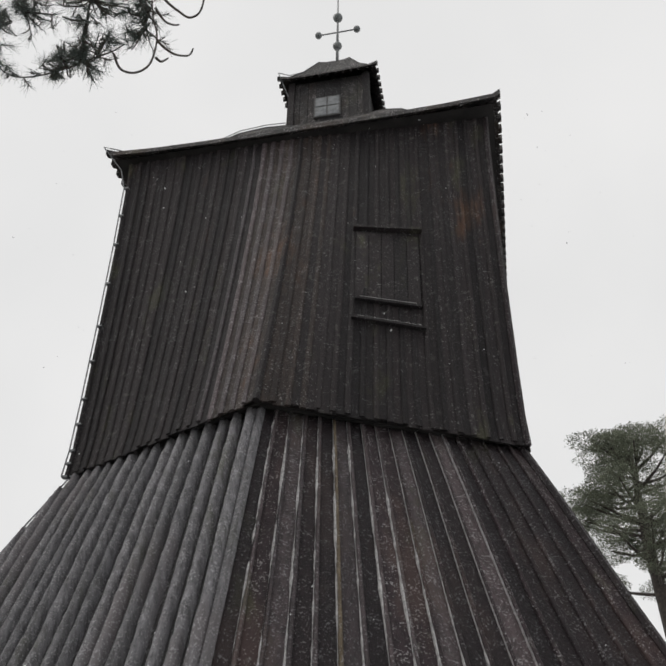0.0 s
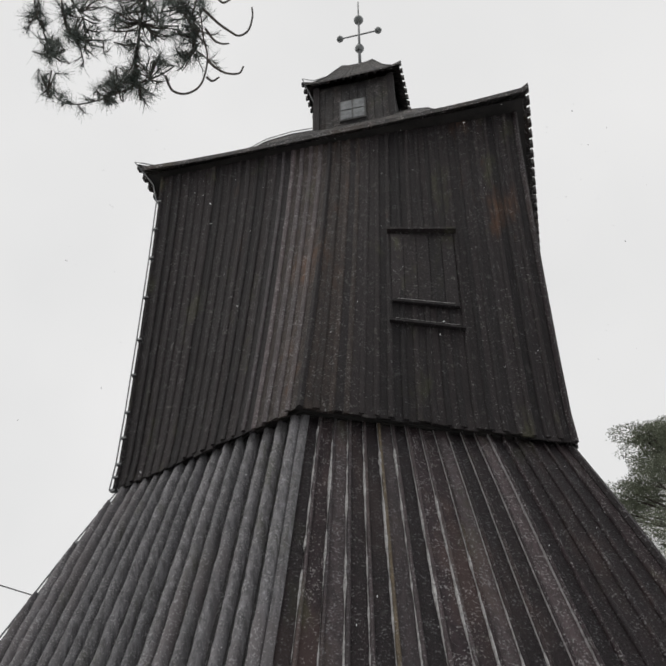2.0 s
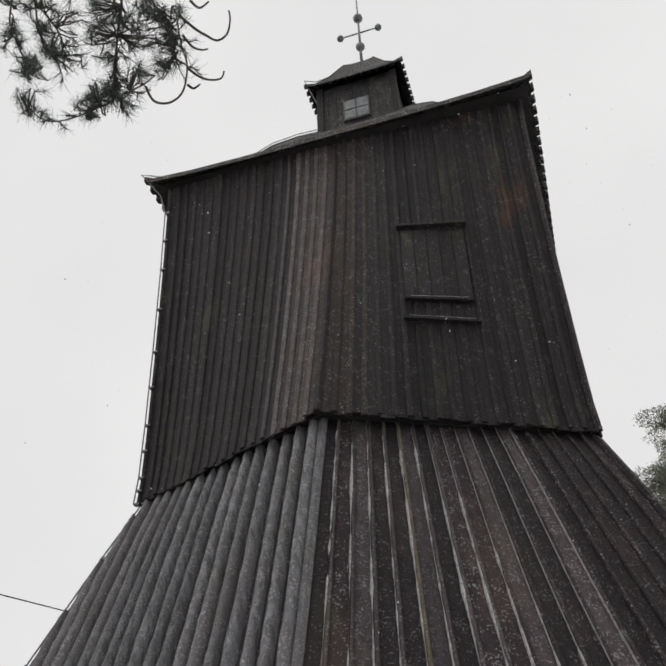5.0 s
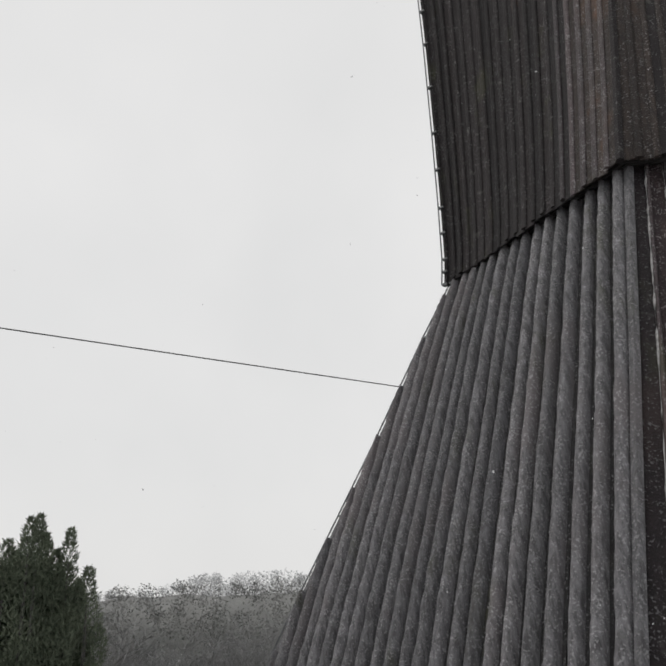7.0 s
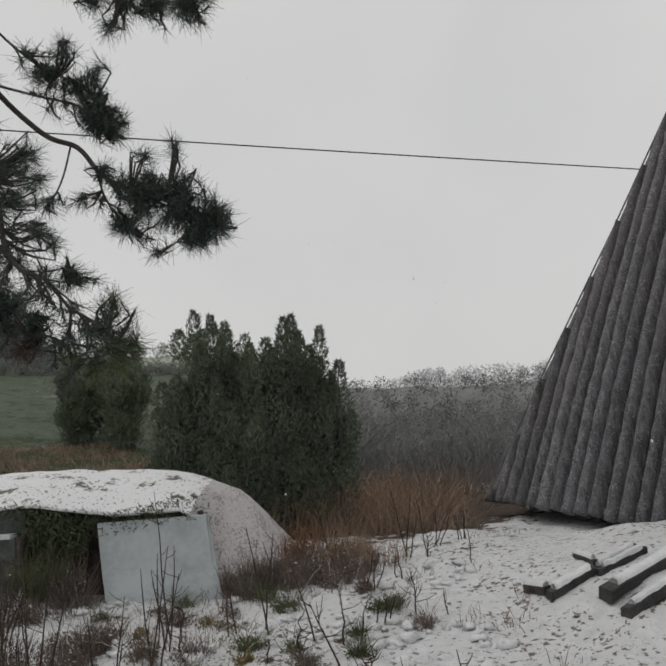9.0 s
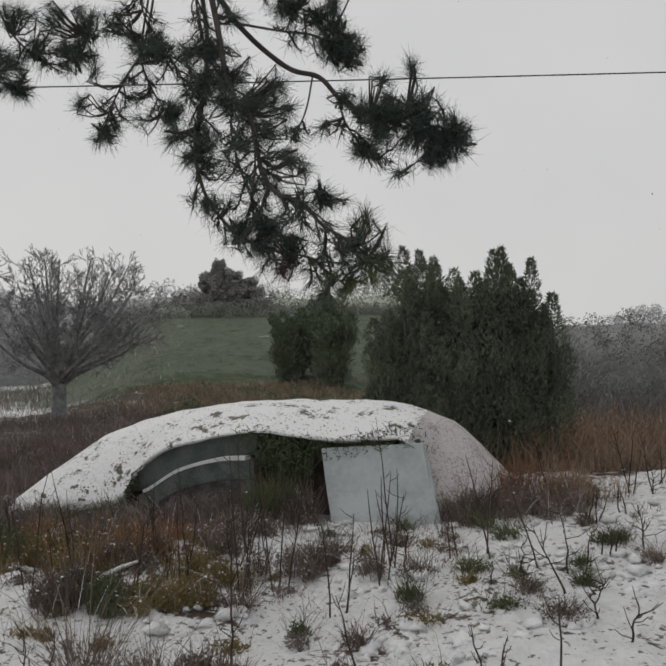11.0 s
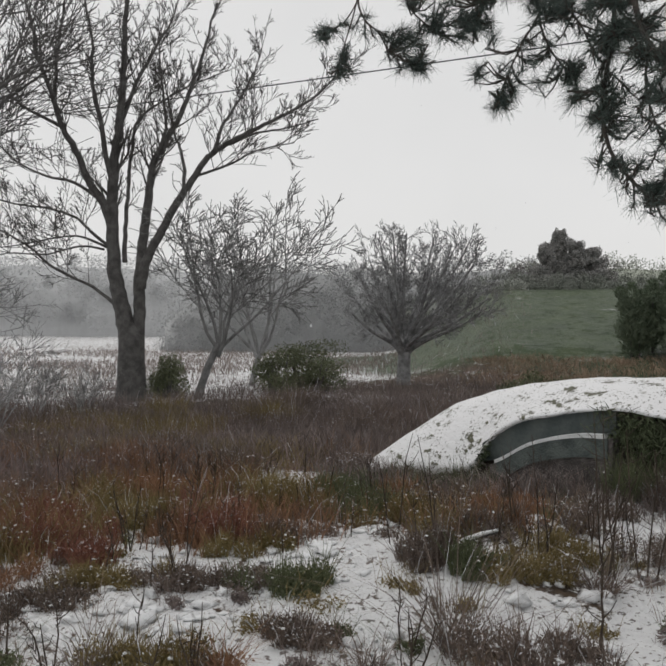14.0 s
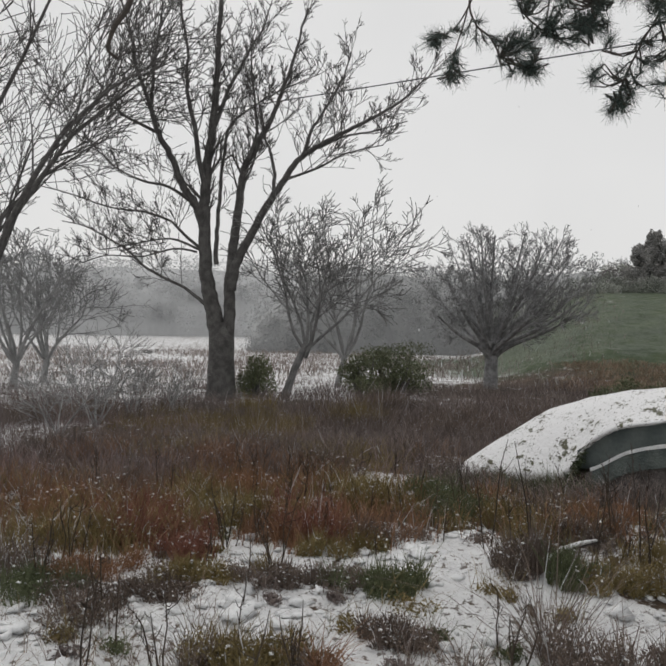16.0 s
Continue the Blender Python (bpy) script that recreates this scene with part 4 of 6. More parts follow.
for i, (x, y, h) in enumerate(((-5.29, 2.03, 1.2), (-5.2, 2.25, 1.15), (-5.04, 1.85, 0.9), (-5.56, 5.19, 0.8), (-4.75, 2.75, 0.75), (-4.6, 3.55, 0.8), (-4.2, 3.65, 0.65), (-5.9, 1.1, 0.9), (-6.1, 0.8, 0.85), (-5.0, 3.0, 0.9), (-4.55, 2.3, 0.6), (-5.2, 3.1, 0.95), (-5.1, 3.05, 0.8))):
    weed(x, y, h, 40 + i)
def stalk(foot, tip, seed):
    """A tall dead stalk with side sprigs, leaning as it stands."""
    rr = random.Random(seed)
    foot, tip = Vector((foot[0], foot[1], ground_height(foot[0], foot[1]) - 0.03)), Vector(tip)
    b = Build()
    pts = [foot.lerp(tip, i / 7) + Vector((rr.gauss(0, 0.008), rr.gauss(0, 0.008), 0)) * (0 < i) for i in range(8)]
    b.tube([tuple(q) for q in pts], [0.008 - 0.0008 * i for i in range(8)], 5)
    for _ in range(rr.randint(6, 10)):
        i = rr.randint(1, 6)
        d = Vector((rr.gauss(0, 1), rr.gauss(0, 1), rr.uniform(0.2, 1.1))).normalized() * rr.uniform(0.03, 0.16)
        q = pts[i].lerp(pts[i + 1], rr.random())
        b.tube([tuple(q), tuple(q + d * 0.6), tuple(q + d + Vector((0, 0, 0.02)))], [0.004, 0.003, 0.002], 3)
    return solid("dead_weed", b, M_STEM, "tall dark dead stalk with short side sprigs", "weed", "dead weeds in the snow")


for i, (foot, tip) in enumerate((((-4.08, 3.76), (-4.11, 3.73, 0.54)), ((-3.79, 3.41), (-3.92, 3.28, 0.53)), ((-3.45, 3.24), (-3.4, 3.28, 0.36)), ((-3.1, 3.1), (-3.07, 3.13, 0.34)), ((-4.02, 4.43), (-4.04, 4.41, 0.52)), ((-4.09, 3.35), (-4.09, 3.35, 0.41)), ((-4.84, 2.99), (-4.82, 3.0, 0.4)), ((-5.02, 5.86), (-5.01, 5.87, 0.5)), ((-4.26, 1.47), (-4.28, 1.47, 0.68)), ((-3.7, 3.5), (-3.45, 3.3, 0.3)))):
    stalk(foot, tip, 700 + i)
b = Build()
b.tube([(-5.5, 1.02, 0.14), (-5.57, 1.15, 0.2), (-5.57, 1.28, 0.24), (-5.6, 1.42, 0.26)], [0.01, 0.01, 0.009, 0.006], 7)
stick = solid("fallen_branch", b, M_LOG, "short fallen branch carrying a ridge of snow", "branch")
b = Build()
b.tube([(-5.52, 1.06, 0.175), (-5.57, 1.16, 0.22), (-5.57, 1.28, 0.258), (-5.6, 1.4, 0.272)], [0.008, 0.017, 0.015, 0.008], 7)
part("snow_cap", b, M_SNOW, stick, "ridge of snow", True)
rr = random.Random(77)
for i in range(110):
    x, y = on_polar(rr.uniform(32, 114) if i < 60 else rr.uniform(62, 112), rr.uniform(3.3, 8.5))
    if in_front_of_mound(x, y):
        weed(x, y, rr.uniform(0.2, 0.65), 200 + i)


def grow(b, rr, p, d, length, r, level, spread, twig, sides, lift, split):
    """A limb with its side limbs, tapering."""
    seg = 6 if level > 1 else 4
    wob = 0.15 if level > 2 else 0.12
    pts, rad, dirs = [Vector(p)], [r], [d.copy()]
    d = d.normalized()
    for i in range(seg):
        d = (d + Vector((rr.gauss(0, wob), rr.gauss(0, wob), rr.gauss(0.0, wob * 0.8) + lift))).normalized()
        pts.append(pts[-1] + d * length / seg)
        rad.append(max(twig, r * (1 - 0.8 * (i + 1) / seg)))
        dirs.append(d.copy())
    b.tube([tuple(q) for q in pts], rad, sides if level > 1 else 3, cap=level > 1)
    if level == 0:
        return
    for _ in range(split[level]):
        f = rr.uniform(0.22, 1.0)
        i = min(int(f * seg), seg - 1)
        q = pts[i].lerp(pts[i + 1], f * seg - i)
        side = dirs[i].orthogonal().normalized()
        side.rotate(Matrix.Rotation(rr.uniform(0, 6.283), 3, dirs[i]))
        dd = (dirs[i] * rr.uniform(0.5, 1.0) + side * spread * rr.uniform(0.5, 1.1)).normalized()
        grow(b, rr, q, dd, length * rr.uniform(0.35, 0.62) * (1.1 - 0.35 * f), max(twig, rad[i] * 0.42), level - 1, spread, twig, sides, lift, split)


def bare_tree(name, x, y, trunk, r, stems, crown, level, seed, mat, label, split, spread=0.75, twig=0.006, lift=0.06, lean=(0, 0), fan=0.45):
    rr = random.Random(seed)
    z = ground_height(x, y) - 0.1
    tree = thing(name, label, "tree")
    b = Build()
    top = Vector((x + lean[0], y + lean[1], z + trunk))
    b.tube([(x, y, z), (x + lean[0] * 0.1, y + lean[1] * 0.1, z + 0.25), (x + lean[0] * 0.5, y + lean[1] * 0.5, z + trunk * 0.6), tuple(top)], [r * 1.45, r * 1.1, r, r * 0.92], 10)
    part("trunk", b, mat, tree)
    ways = stems if isinstance(stems, tuple) else [None] * stems
    stems = len(ways)
    for i, way in enumerate(ways):
        b = Build()
        if way:
            dx, dy, length, thick, up, aside = way
            grow(b, rr, top + Vector((-0.1 * up, aside, up - 0.15)), Vector((dx, dy, 1.0)), length, r * thick, level, spread, twig, 6, lift, split)
            part("limb", b, mat, tree)
            continue
        a = 6.283 * i / stems + rr.uniform(-0.4, 0.4)
        tilt = fan * rr.uniform(0.35, 1.15)
        d = Vector((math.cos(a) * tilt, math.sin(a) * tilt, 1.0))
        grow(b, rr, top - Vector((0, 0, rr.uniform(0.0, trunk * 0.25))), d, crown * rr.uniform(0.85, 1.1), r * rr.uniform(0.45, 0.62), level, spread, twig, 6, lift, split)
        part("limb", b, mat, tree)
    return tree


big_tree = thing("bare_tree", "tall leafless tree with two joined stems standing in snow", "tree")
TREE_X, TREE_Y = -19.0, -2.75
b = Build()
g = ground_height(TREE_X, TREE_Y)
b.tube([(TREE_X, TREE_Y + 0.08, g - 0.15), (TREE_X, TREE_Y + 0.09, g + 0.2), (TREE_X, TREE_Y + 0.08, 1.0), (TREE_X, TREE_Y + 0.09, 1.45), (TREE_X, TREE_Y + 0.05, 1.8)], [0.42, 0.34, 0.3, 0.26, 0.12], 14)
part("trunk", b, M_BARK, big_tree)


def crown_limb(tree, kind, lean, r0, r1, pts):
    """A stem or limb along a way of (aside, height), set about with upswept side branches and twigs."""
    rr = random.Random(int(100 * (pts[0][0] + pts[-1][1])) + 31)
    n = len(pts) - 1
    way = [Vector(p) for p in glide([(TREE_X + lean * 2.2 * i / n + (0.06 if kind == "limb" else 0.0), TREE_Y + a, z) for i, (a, z) in enumerate(pts)], 5)]
    m = len(way) - 1
    b = Build()
    b.tube([tuple(p + Vector((rr.gauss(0, 0.012), rr.gauss(0, 0.012), 0)) * (i > 0)) for i, p in enumerate(way)], [r0 + (r1 - r0) * (i / m) ** 0.8 for i in range(m + 1)], 8 if kind == "stem" else 6)
    total = sum((way[i + 1] - way[i]).length for i in range(m))
    first = 0.42 if kind == "stem" else 0.18
    for _ in range(int(total * (1 - first) * 6.2)):
        f = rr.uniform(first, 1.0) * m
        i = min(int(f), m - 1)
        q = way[i].lerp(way[i + 1], f - i)
        along = (way[i + 1] - way[i]).normalized()
        side = Vector((rr.gauss(0, 0.7), rr.gauss(0, 1), rr.gauss(0, 0.5)))
        d = along * rr.uniform(0.4, 0.9) + side.normalized() * 0.75 + Vector((0, 0, 0.35))
        size = rr.uniform(0.45, 1.25) * (1.15 - 0.45 * f / m)
        grow(b, rr, q, d, size, max(0.011, 0.3 * (r0 + (r1 - r0) * f / m)), 2, 0.6, 0.006, 5, 0.09, (0, 4, 5))
    part(kind, b, M_BARK, tree)


crown_limb(big_tree, "stem", 0, 0.25, 0.03, ((0.02, 0.7), (0.00, 1.48), (-0.10, 1.97), (-0.24, 2.56), (-0.33, 3.35), (-0.36, 4.33), (-0.33, 5.31), (-0.21, 6.30), (-0.13, 7.29), (-0.09, 8.27), (-0.05, 9.26), (0.01, 10.25)))
crown_limb(big_tree, "stem", 0.15, 0.12, 0.02, ((-0.28, 3.25), (-0.48, 4.33), (-0.83, 4.91), (-1.17, 5.68), (-1.47, 6.26), (-1.67, 6.94), (-1.96, 7.71), (-2.11, 8.59), (-2.36, 9.36)))
crown_limb(big_tree, "limb", 0.3, 0.05, 0.012, ((-1.40, 6.17), (-2.00, 6.44), (-2.38, 6.67), (-2.72, 7.20), (-2.96, 7.68)))
crown_limb(big_tree, "stem", -0.15, 0.17, 0.02, ((0.2, 0.7), (0.23, 1.48), (0.24, 2.37), (0.28, 3.16), (0.35, 3.95), (0.44, 4.74), (0.53, 5.44), (0.72, 5.84), (1.10, 6.54), (1.34, 7.14), (1.58, 7.84), (1.77, 8.54), (1.98, 9.35)))
crown_limb(big_tree, "stem", 0.2, 0.13, 0.015, ((0.28, 2.57), (0.40, 3.16), (0.69, 3.76), (1.12, 4.56), (1.51, 5.16), (1.90, 5.67), (2.49, 6.04), (3.08, 6.35), (3.78, 6.72), (4.38, 7.14), (4.73, 7.51)))
crown_limb(big_tree, "limb", -0.2, 0.05, 0.012, ((1.27, 4.81), (1.21, 5.65), (1.03, 6.14), (0.90, 6.83), (0.75, 7.52)))
crown_limb(big_tree, "limb", -0.3, 0.06, 0.012, ((-0.06, 3.16), (-0.08, 3.94), (-0.03, 4.83), (0.05, 5.82), (0.17, 6.51), (0.71, 7.00), (1.39, 7.44), (2.27, 7.87)))
crown_limb(big_tree, "limb", -0.3, 0.045, 0.012, ((-0.30, 2.22), (-0.81, 2.60), (-1.68, 3.03), (-2.25, 3.51), (-2.83, 3.84), (-3.30, 4.07), (-3.87, 4.20)))
crown_limb(big_tree, "limb", 0.3, 0.045, 0.012, ((-0.37, 3.49), (-0.82, 3.83), (-1.11, 4.12), (-1.69, 4.30), (-2.45, 4.38), (-3.31, 4.65), (-4.07, 4.83)))
crown_limb(big_tree, "limb", -0.4, 0.035, 0.012, ((-0.37, 3.45), (-1.01, 3.73), (-1.49, 3.77), (-2.45, 3.60), (-3.02, 3.54)))
crown_limb(big_tree, "limb", 0.4, 0.03, 0.01, ((-0.52, 3.44), (-1.01, 3.48), (-1.68, 3.27), (-2.44, 3.26), (-2.92, 3.06)))
crown_limb(big_tree, "limb", 0.5, 0.07, 0.012, ((-0.34, 4.82), (-0.55, 6.09), (-0.71, 7.07), (-0.71, 7.96), (-0.82, 8.93), (-0.88, 9.81)))
crown_limb(big_tree, "limb", -0.5, 0.06, 0.012, ((-0.26, 6.01), (0.12, 7.30), (0.50, 8.20), (0.88, 9.00), (1.07, 9.80)))
crown_limb(big_tree, "limb", 0.4, 0.05, 0.012, ((-0.58, 4.52), (-1.12, 4.90), (-1.70, 4.99), (-2.27, 5.26), (-2.75, 5.74)))
crown_limb(big_tree, "limb", -0.6, 0.05, 0.012, ((0.62, 5.64), (0.81, 6.33), (0.70, 7.32), (0.60, 8.30), (0.68, 9.29)))
crown_limb(big_tree, "limb", 0.6, 0.04, 0.012, ((2.29, 5.93), (2.89, 6.10), (3.49, 6.11), (4.19, 6.23)))
crown_limb(big_tree, "limb", -0.5, 0.05, 0.012, ((1.90, 5.67), (2.09, 6.37), (2.48, 7.08), (2.87, 7.89), (3.06, 8.60)))
crown_limb(big_tree, "limb", 0.3, 0.05, 0.012, ((-1.62, 6.85), (-1.53, 7.73), (-1.35, 8.62), (-1.26, 9.41)))
crown_limb(big_tree, "limb", 0.6, 0.04, 0.012, ((1.51, 5.16), (2.30, 5.38), (2.89, 5.60), (3.69, 5.70)))
bare_tree("bare_tree", -17.4, -7.9, 2.2, 0.15, 9, 7.2, 3, 22, M_BARK, "tall leafless tree with fine upswept twigs", (0, 5, 7, 10), 0.62, 0.009, 0.035, (0, 0.1), 0.5)
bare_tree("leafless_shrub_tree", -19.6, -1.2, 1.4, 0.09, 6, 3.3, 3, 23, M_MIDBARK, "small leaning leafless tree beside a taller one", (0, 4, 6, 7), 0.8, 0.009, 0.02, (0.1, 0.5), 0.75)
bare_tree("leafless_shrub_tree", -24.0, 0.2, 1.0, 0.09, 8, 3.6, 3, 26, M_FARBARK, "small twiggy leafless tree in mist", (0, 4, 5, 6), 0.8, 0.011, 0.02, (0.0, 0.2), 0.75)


def vase_tree(x, y, trunk, r, reach, high, seed, mat, label):
    """A low tree whose limbs fan out from a short trunk to a rounded, densely twigged crown."""
    rr = random.Random(seed)
    z = ground_height(x, y) - 0.1
    tree = thing("round_bare_tree", label, "tree")
    b = Build()
    b.tube([(x, y, z), (x, y, z + 0.2), (x, y + 0.02, z + trunk)], [r * 1.5, r * 1.1, r], 10)
    part("trunk", b, mat, tree)
    for i in range(30):
        a = 2.4 * i + rr.uniform(-0.2, 0.2)
        up = 0.1 + 0.9 * (i + 0.5) / 30
        out = math.sqrt(1 - min(0.98, up * up)) ** 0.8
        fork = z + trunk
        tip = Vector((x + reach * out * math.cos(a), y + 0.55 + reach * out * math.sin(a), fork + (high - trunk) * (0.12 + 0.88 * up ** 0.8) * rr.uniform(0.9, 1.03)))
        root = Vector((x, y, z + trunk * rr.uniform(0.8, 1.0)))
        way = tip - root
        pts = [root, root + Vector((way.x * 0.22, way.y * 0.22, way.z * 0.3)), root + Vector((way.x * 0.62, way.y * 0.62, way.z * 0.6)), tip]
        pts = [Vector(p) for p in glide([tuple(p + Vector((rr.gauss(0, 0.04), rr.gauss(0, 0.04), 0)) * (0 < k < 3)) for k, p in enumerate(pts)], 5)]
        m = len(pts) - 1
        b = Build()
        thick = r * rr.uniform(0.36, 0.55)
        b.tube([tuple(p) for p in pts], [thick * (1 - 0.85 * k / m) + 0.006 for k in range(m + 1)], 6)
        for _ in range(15):
            f = rr.uniform(0.45, 1.0) ** 0.8 * m
            k = min(int(f), m - 1)
            side = Vector((rr.gauss(0, 1), rr.gauss(0, 1), rr.gauss(0.2, 0.7))).normalized()
            grow(b, rr, pts[k].lerp(pts[k + 1], f - k), (pts[k + 1] - pts[k]).normalized() * 0.7 + side, rr.uniform(0.4, 0.8), 0.011, 2, 0.7, 0.0055, 4, 0.06, (0, 4, 6))
        part("limb", b, mat, tree)
    return tree


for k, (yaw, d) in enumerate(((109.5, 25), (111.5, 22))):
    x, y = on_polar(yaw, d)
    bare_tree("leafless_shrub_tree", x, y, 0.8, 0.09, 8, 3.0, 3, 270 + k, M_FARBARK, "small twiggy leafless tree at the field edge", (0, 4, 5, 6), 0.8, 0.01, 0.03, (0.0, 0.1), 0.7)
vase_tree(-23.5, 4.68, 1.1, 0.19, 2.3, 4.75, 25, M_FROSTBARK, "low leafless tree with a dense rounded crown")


def leaf_cloud(b, rr, c, rx, ry, rz, n, size, droop=0.0, hollow=0.45):
    """Small leaf-like faces through an uneven crown."""
    for _ in range(n):
        d = Vector((rr.gauss(0, 1), rr.gauss(0, 1), rr.gauss(0, 1))).normalized()
        k = (hollow + (1 - hollow) * rr.random() ** 0.5) * (1 + 0.32 * noise.noise((d.x * 2.3 + c[0], d.y * 2.3 + c[1], d.z * 2.3 + c[2])))
        p = Vector((c[0] + d.x * rx * k, c[1] + d.y * ry * k, c[2] + d.z * rz * k))
        a = Vector((rr.gauss(0, 1), rr.gauss(0, 1), rr.gauss(0.4 - droop, 1))).normalized() * size * rr.uniform(0.6, 1.5)
        w = a.orthogonal().normalized()
        w.rotate(Matrix.Rotation(rr.uniform(0, 6.283), 3, a.normalized()))
        w *= size * 0.32
        b.quad(tuple(p - w), tuple(p + a * 0.5 - w * 0.9), tuple(p + a), tuple(p + w))


def bush(name, clumps, n, size, mat, label, category, seed, stem_r=0.05):
    rr = random.Random(seed)
    ob = thing(name, label, category)
    x0 = sum(c[0] for c in clumps) / len(clumps)
    y0 = sum(c[1] for c in clumps) / len(clumps)
    z0 = ground_height(x0, y0) - 0.05
    for x, y, z, rx, rz in clumps:
        b = Build()
        b.tube([(x0 + (x - x0) * 0.3, y0 + (y - y0) * 0.3, z0), (x0 + (x - x0) * 0.7, y0 + (y - y0) * 0.7, (z0 + z) / 2), (x, y, z)], [stem_r, stem_r * 0.7, stem_r * 0.3], 5)
        part("stem", b, M_BARK, ob)
    b = Build()
    for x, y, z, rx, rz in clumps:
        leaf_cloud(b, rr, (x, y, z), rx, rx, rz, n, size, 0.0, 0.25)
    tagged(part("crown", b, mat, ob), kind="stuff")
    return ob


def spire(b, rr, x, y, z0, z1, r, n, size):
    """An upright tapering plume of short sprays."""
    for _ in range(n):
        f = rr.random() ** 0.8
        a = rr.uniform(0, 6.283)
        k = r * (0.08 + 0.92 * min(1.0, 2.0 * (1 - f)) ** 0.75 * min(1.0, 0.45 + 1.6 * f)) * math.sqrt(rr.uniform(0.15, 1.0))
        k *= 1 + 0.45 * noise.noise((x * 3 + 1.6 * math.cos(a), y * 3 + 1.6 * math.sin(a), (z0 + (z1 - z0) * f) * 3.5))
        p = Vector((x + k * math.cos(a), y + k * math.sin(a), z0 + (z1 - z0) * f))
        d = Vector((math.cos(a) * 0.55 + rr.gauss(0, 0.35), math.sin(a) * 0.55 + rr.gauss(0, 0.35), rr.uniform(0.25, 1.2))).normalized() * size * rr.uniform(0.6, 1.6)
        w = d.orthogonal().normalized()
        w.rotate(Matrix.Rotation(rr.uniform(0, 6.283), 3, d.normalized()))
        w *= size * 0.16
        b.quad(tuple(p - w), tuple(p + d * 0.5 - w), tuple(p + d), tuple(p + w))


def plume_bush(name, spires, n, size, mat, label, seed):
    rr = random.Random(seed)
    ob = thing(name, label, "bush")
    for x, y, top, r in spires:
        g = ground_height(x, y) - 0.05
        b = Build()
        b.tube([(x, y, g), (x + 0.02, y, g + (top - g) * 0.5), (x, y, g + (top - g) * 0.85)], [0.035, 0.025, 0.008], 5)
        stem = part("stem", b, M_BARK, ob)
        b = Build()
        spire(b, rr, x, y, g + 0.1, top, r, n, size)
        for _ in range(7):
            a, f = rr.uniform(0, 6.283), rr.uniform(0.3, 0.92)
            sx, sy = x + r * 0.7 * math.cos(a), y + r * 0.7 * math.sin(a)
            base = g + (top - g) * f
            spire(b, rr, sx, sy, base - 0.25, base + rr.uniform(0.2, 0.5) * (1.25 - f), r * 0.4, n // 5, size)
        tagged(part("sprays", b, mat, stem), kind="stuff")
    return ob


# junipers behind the mound
rr = random.Random(8)
ROW = []
for f, top in ((0.0, 1.25), (0.07, 1.7), (0.13, 2.15), (0.2, 2.98), (0.25, 2.9), (0.34, 2.82), (0.42, 2.45), (0.48, 2.65), (0.56, 2.4), (0.63, 2.6), (0.7, 2.86), (0.76, 2.9), (0.84, 2.5), (0.91, 2.74), (0.98, 2.3)):
    for deep in (0.0, 0.3):
        ROW.append((-8.78 + 1.44 * f - 0.7 * deep + rr.uniform(-0.1, 0.1), 5.47 + 1.6 * f + 0.7 * deep + rr.uniform(-0.1, 0.1), top * (1 - 0.5 * deep * rr.random()), rr.uniform(0.22, 0.36)))
for f in (0.1, 0.25, 0.4, 0.55, 0.7, 0.85):
    ROW.append((-8.7 + 1.44 * f, 5.42 + 1.6 * f, rr.uniform(1.3, 1.9), rr.uniform(0.28, 0.36)))
plume_bush("juniper_bush", ROW, 2600, 0.042, M_JUNIPER, "dense dark green juniper bush behind the mound", 31)

# evergreens at the meadow's edge and misty trees beyond
for k, (yaw, d, top, r) in enumerate(((61.4, 28, 3.5, 0.55), (60.2, 28, 3.9, 0.6), (58.9, 27, 3.8, 0.55))):
    x, y = on_polar(yaw, d)
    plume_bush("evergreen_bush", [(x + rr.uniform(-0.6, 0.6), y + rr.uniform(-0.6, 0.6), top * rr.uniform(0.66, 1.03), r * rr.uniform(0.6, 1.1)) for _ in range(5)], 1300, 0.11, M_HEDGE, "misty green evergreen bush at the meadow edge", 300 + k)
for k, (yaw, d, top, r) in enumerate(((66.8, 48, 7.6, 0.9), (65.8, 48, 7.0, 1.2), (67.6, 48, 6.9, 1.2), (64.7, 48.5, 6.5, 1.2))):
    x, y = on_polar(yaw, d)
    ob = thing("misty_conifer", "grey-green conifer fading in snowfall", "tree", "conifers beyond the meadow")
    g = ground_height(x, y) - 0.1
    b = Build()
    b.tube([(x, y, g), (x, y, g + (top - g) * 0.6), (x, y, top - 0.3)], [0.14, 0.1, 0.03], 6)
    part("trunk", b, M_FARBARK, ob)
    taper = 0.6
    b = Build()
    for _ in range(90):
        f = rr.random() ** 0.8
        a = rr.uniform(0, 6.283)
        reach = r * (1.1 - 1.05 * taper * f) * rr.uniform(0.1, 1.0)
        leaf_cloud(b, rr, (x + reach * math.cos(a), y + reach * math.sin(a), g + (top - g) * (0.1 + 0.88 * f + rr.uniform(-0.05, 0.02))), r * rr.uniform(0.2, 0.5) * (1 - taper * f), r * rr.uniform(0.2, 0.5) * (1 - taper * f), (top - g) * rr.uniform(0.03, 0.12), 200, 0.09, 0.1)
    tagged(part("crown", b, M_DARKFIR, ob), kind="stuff")
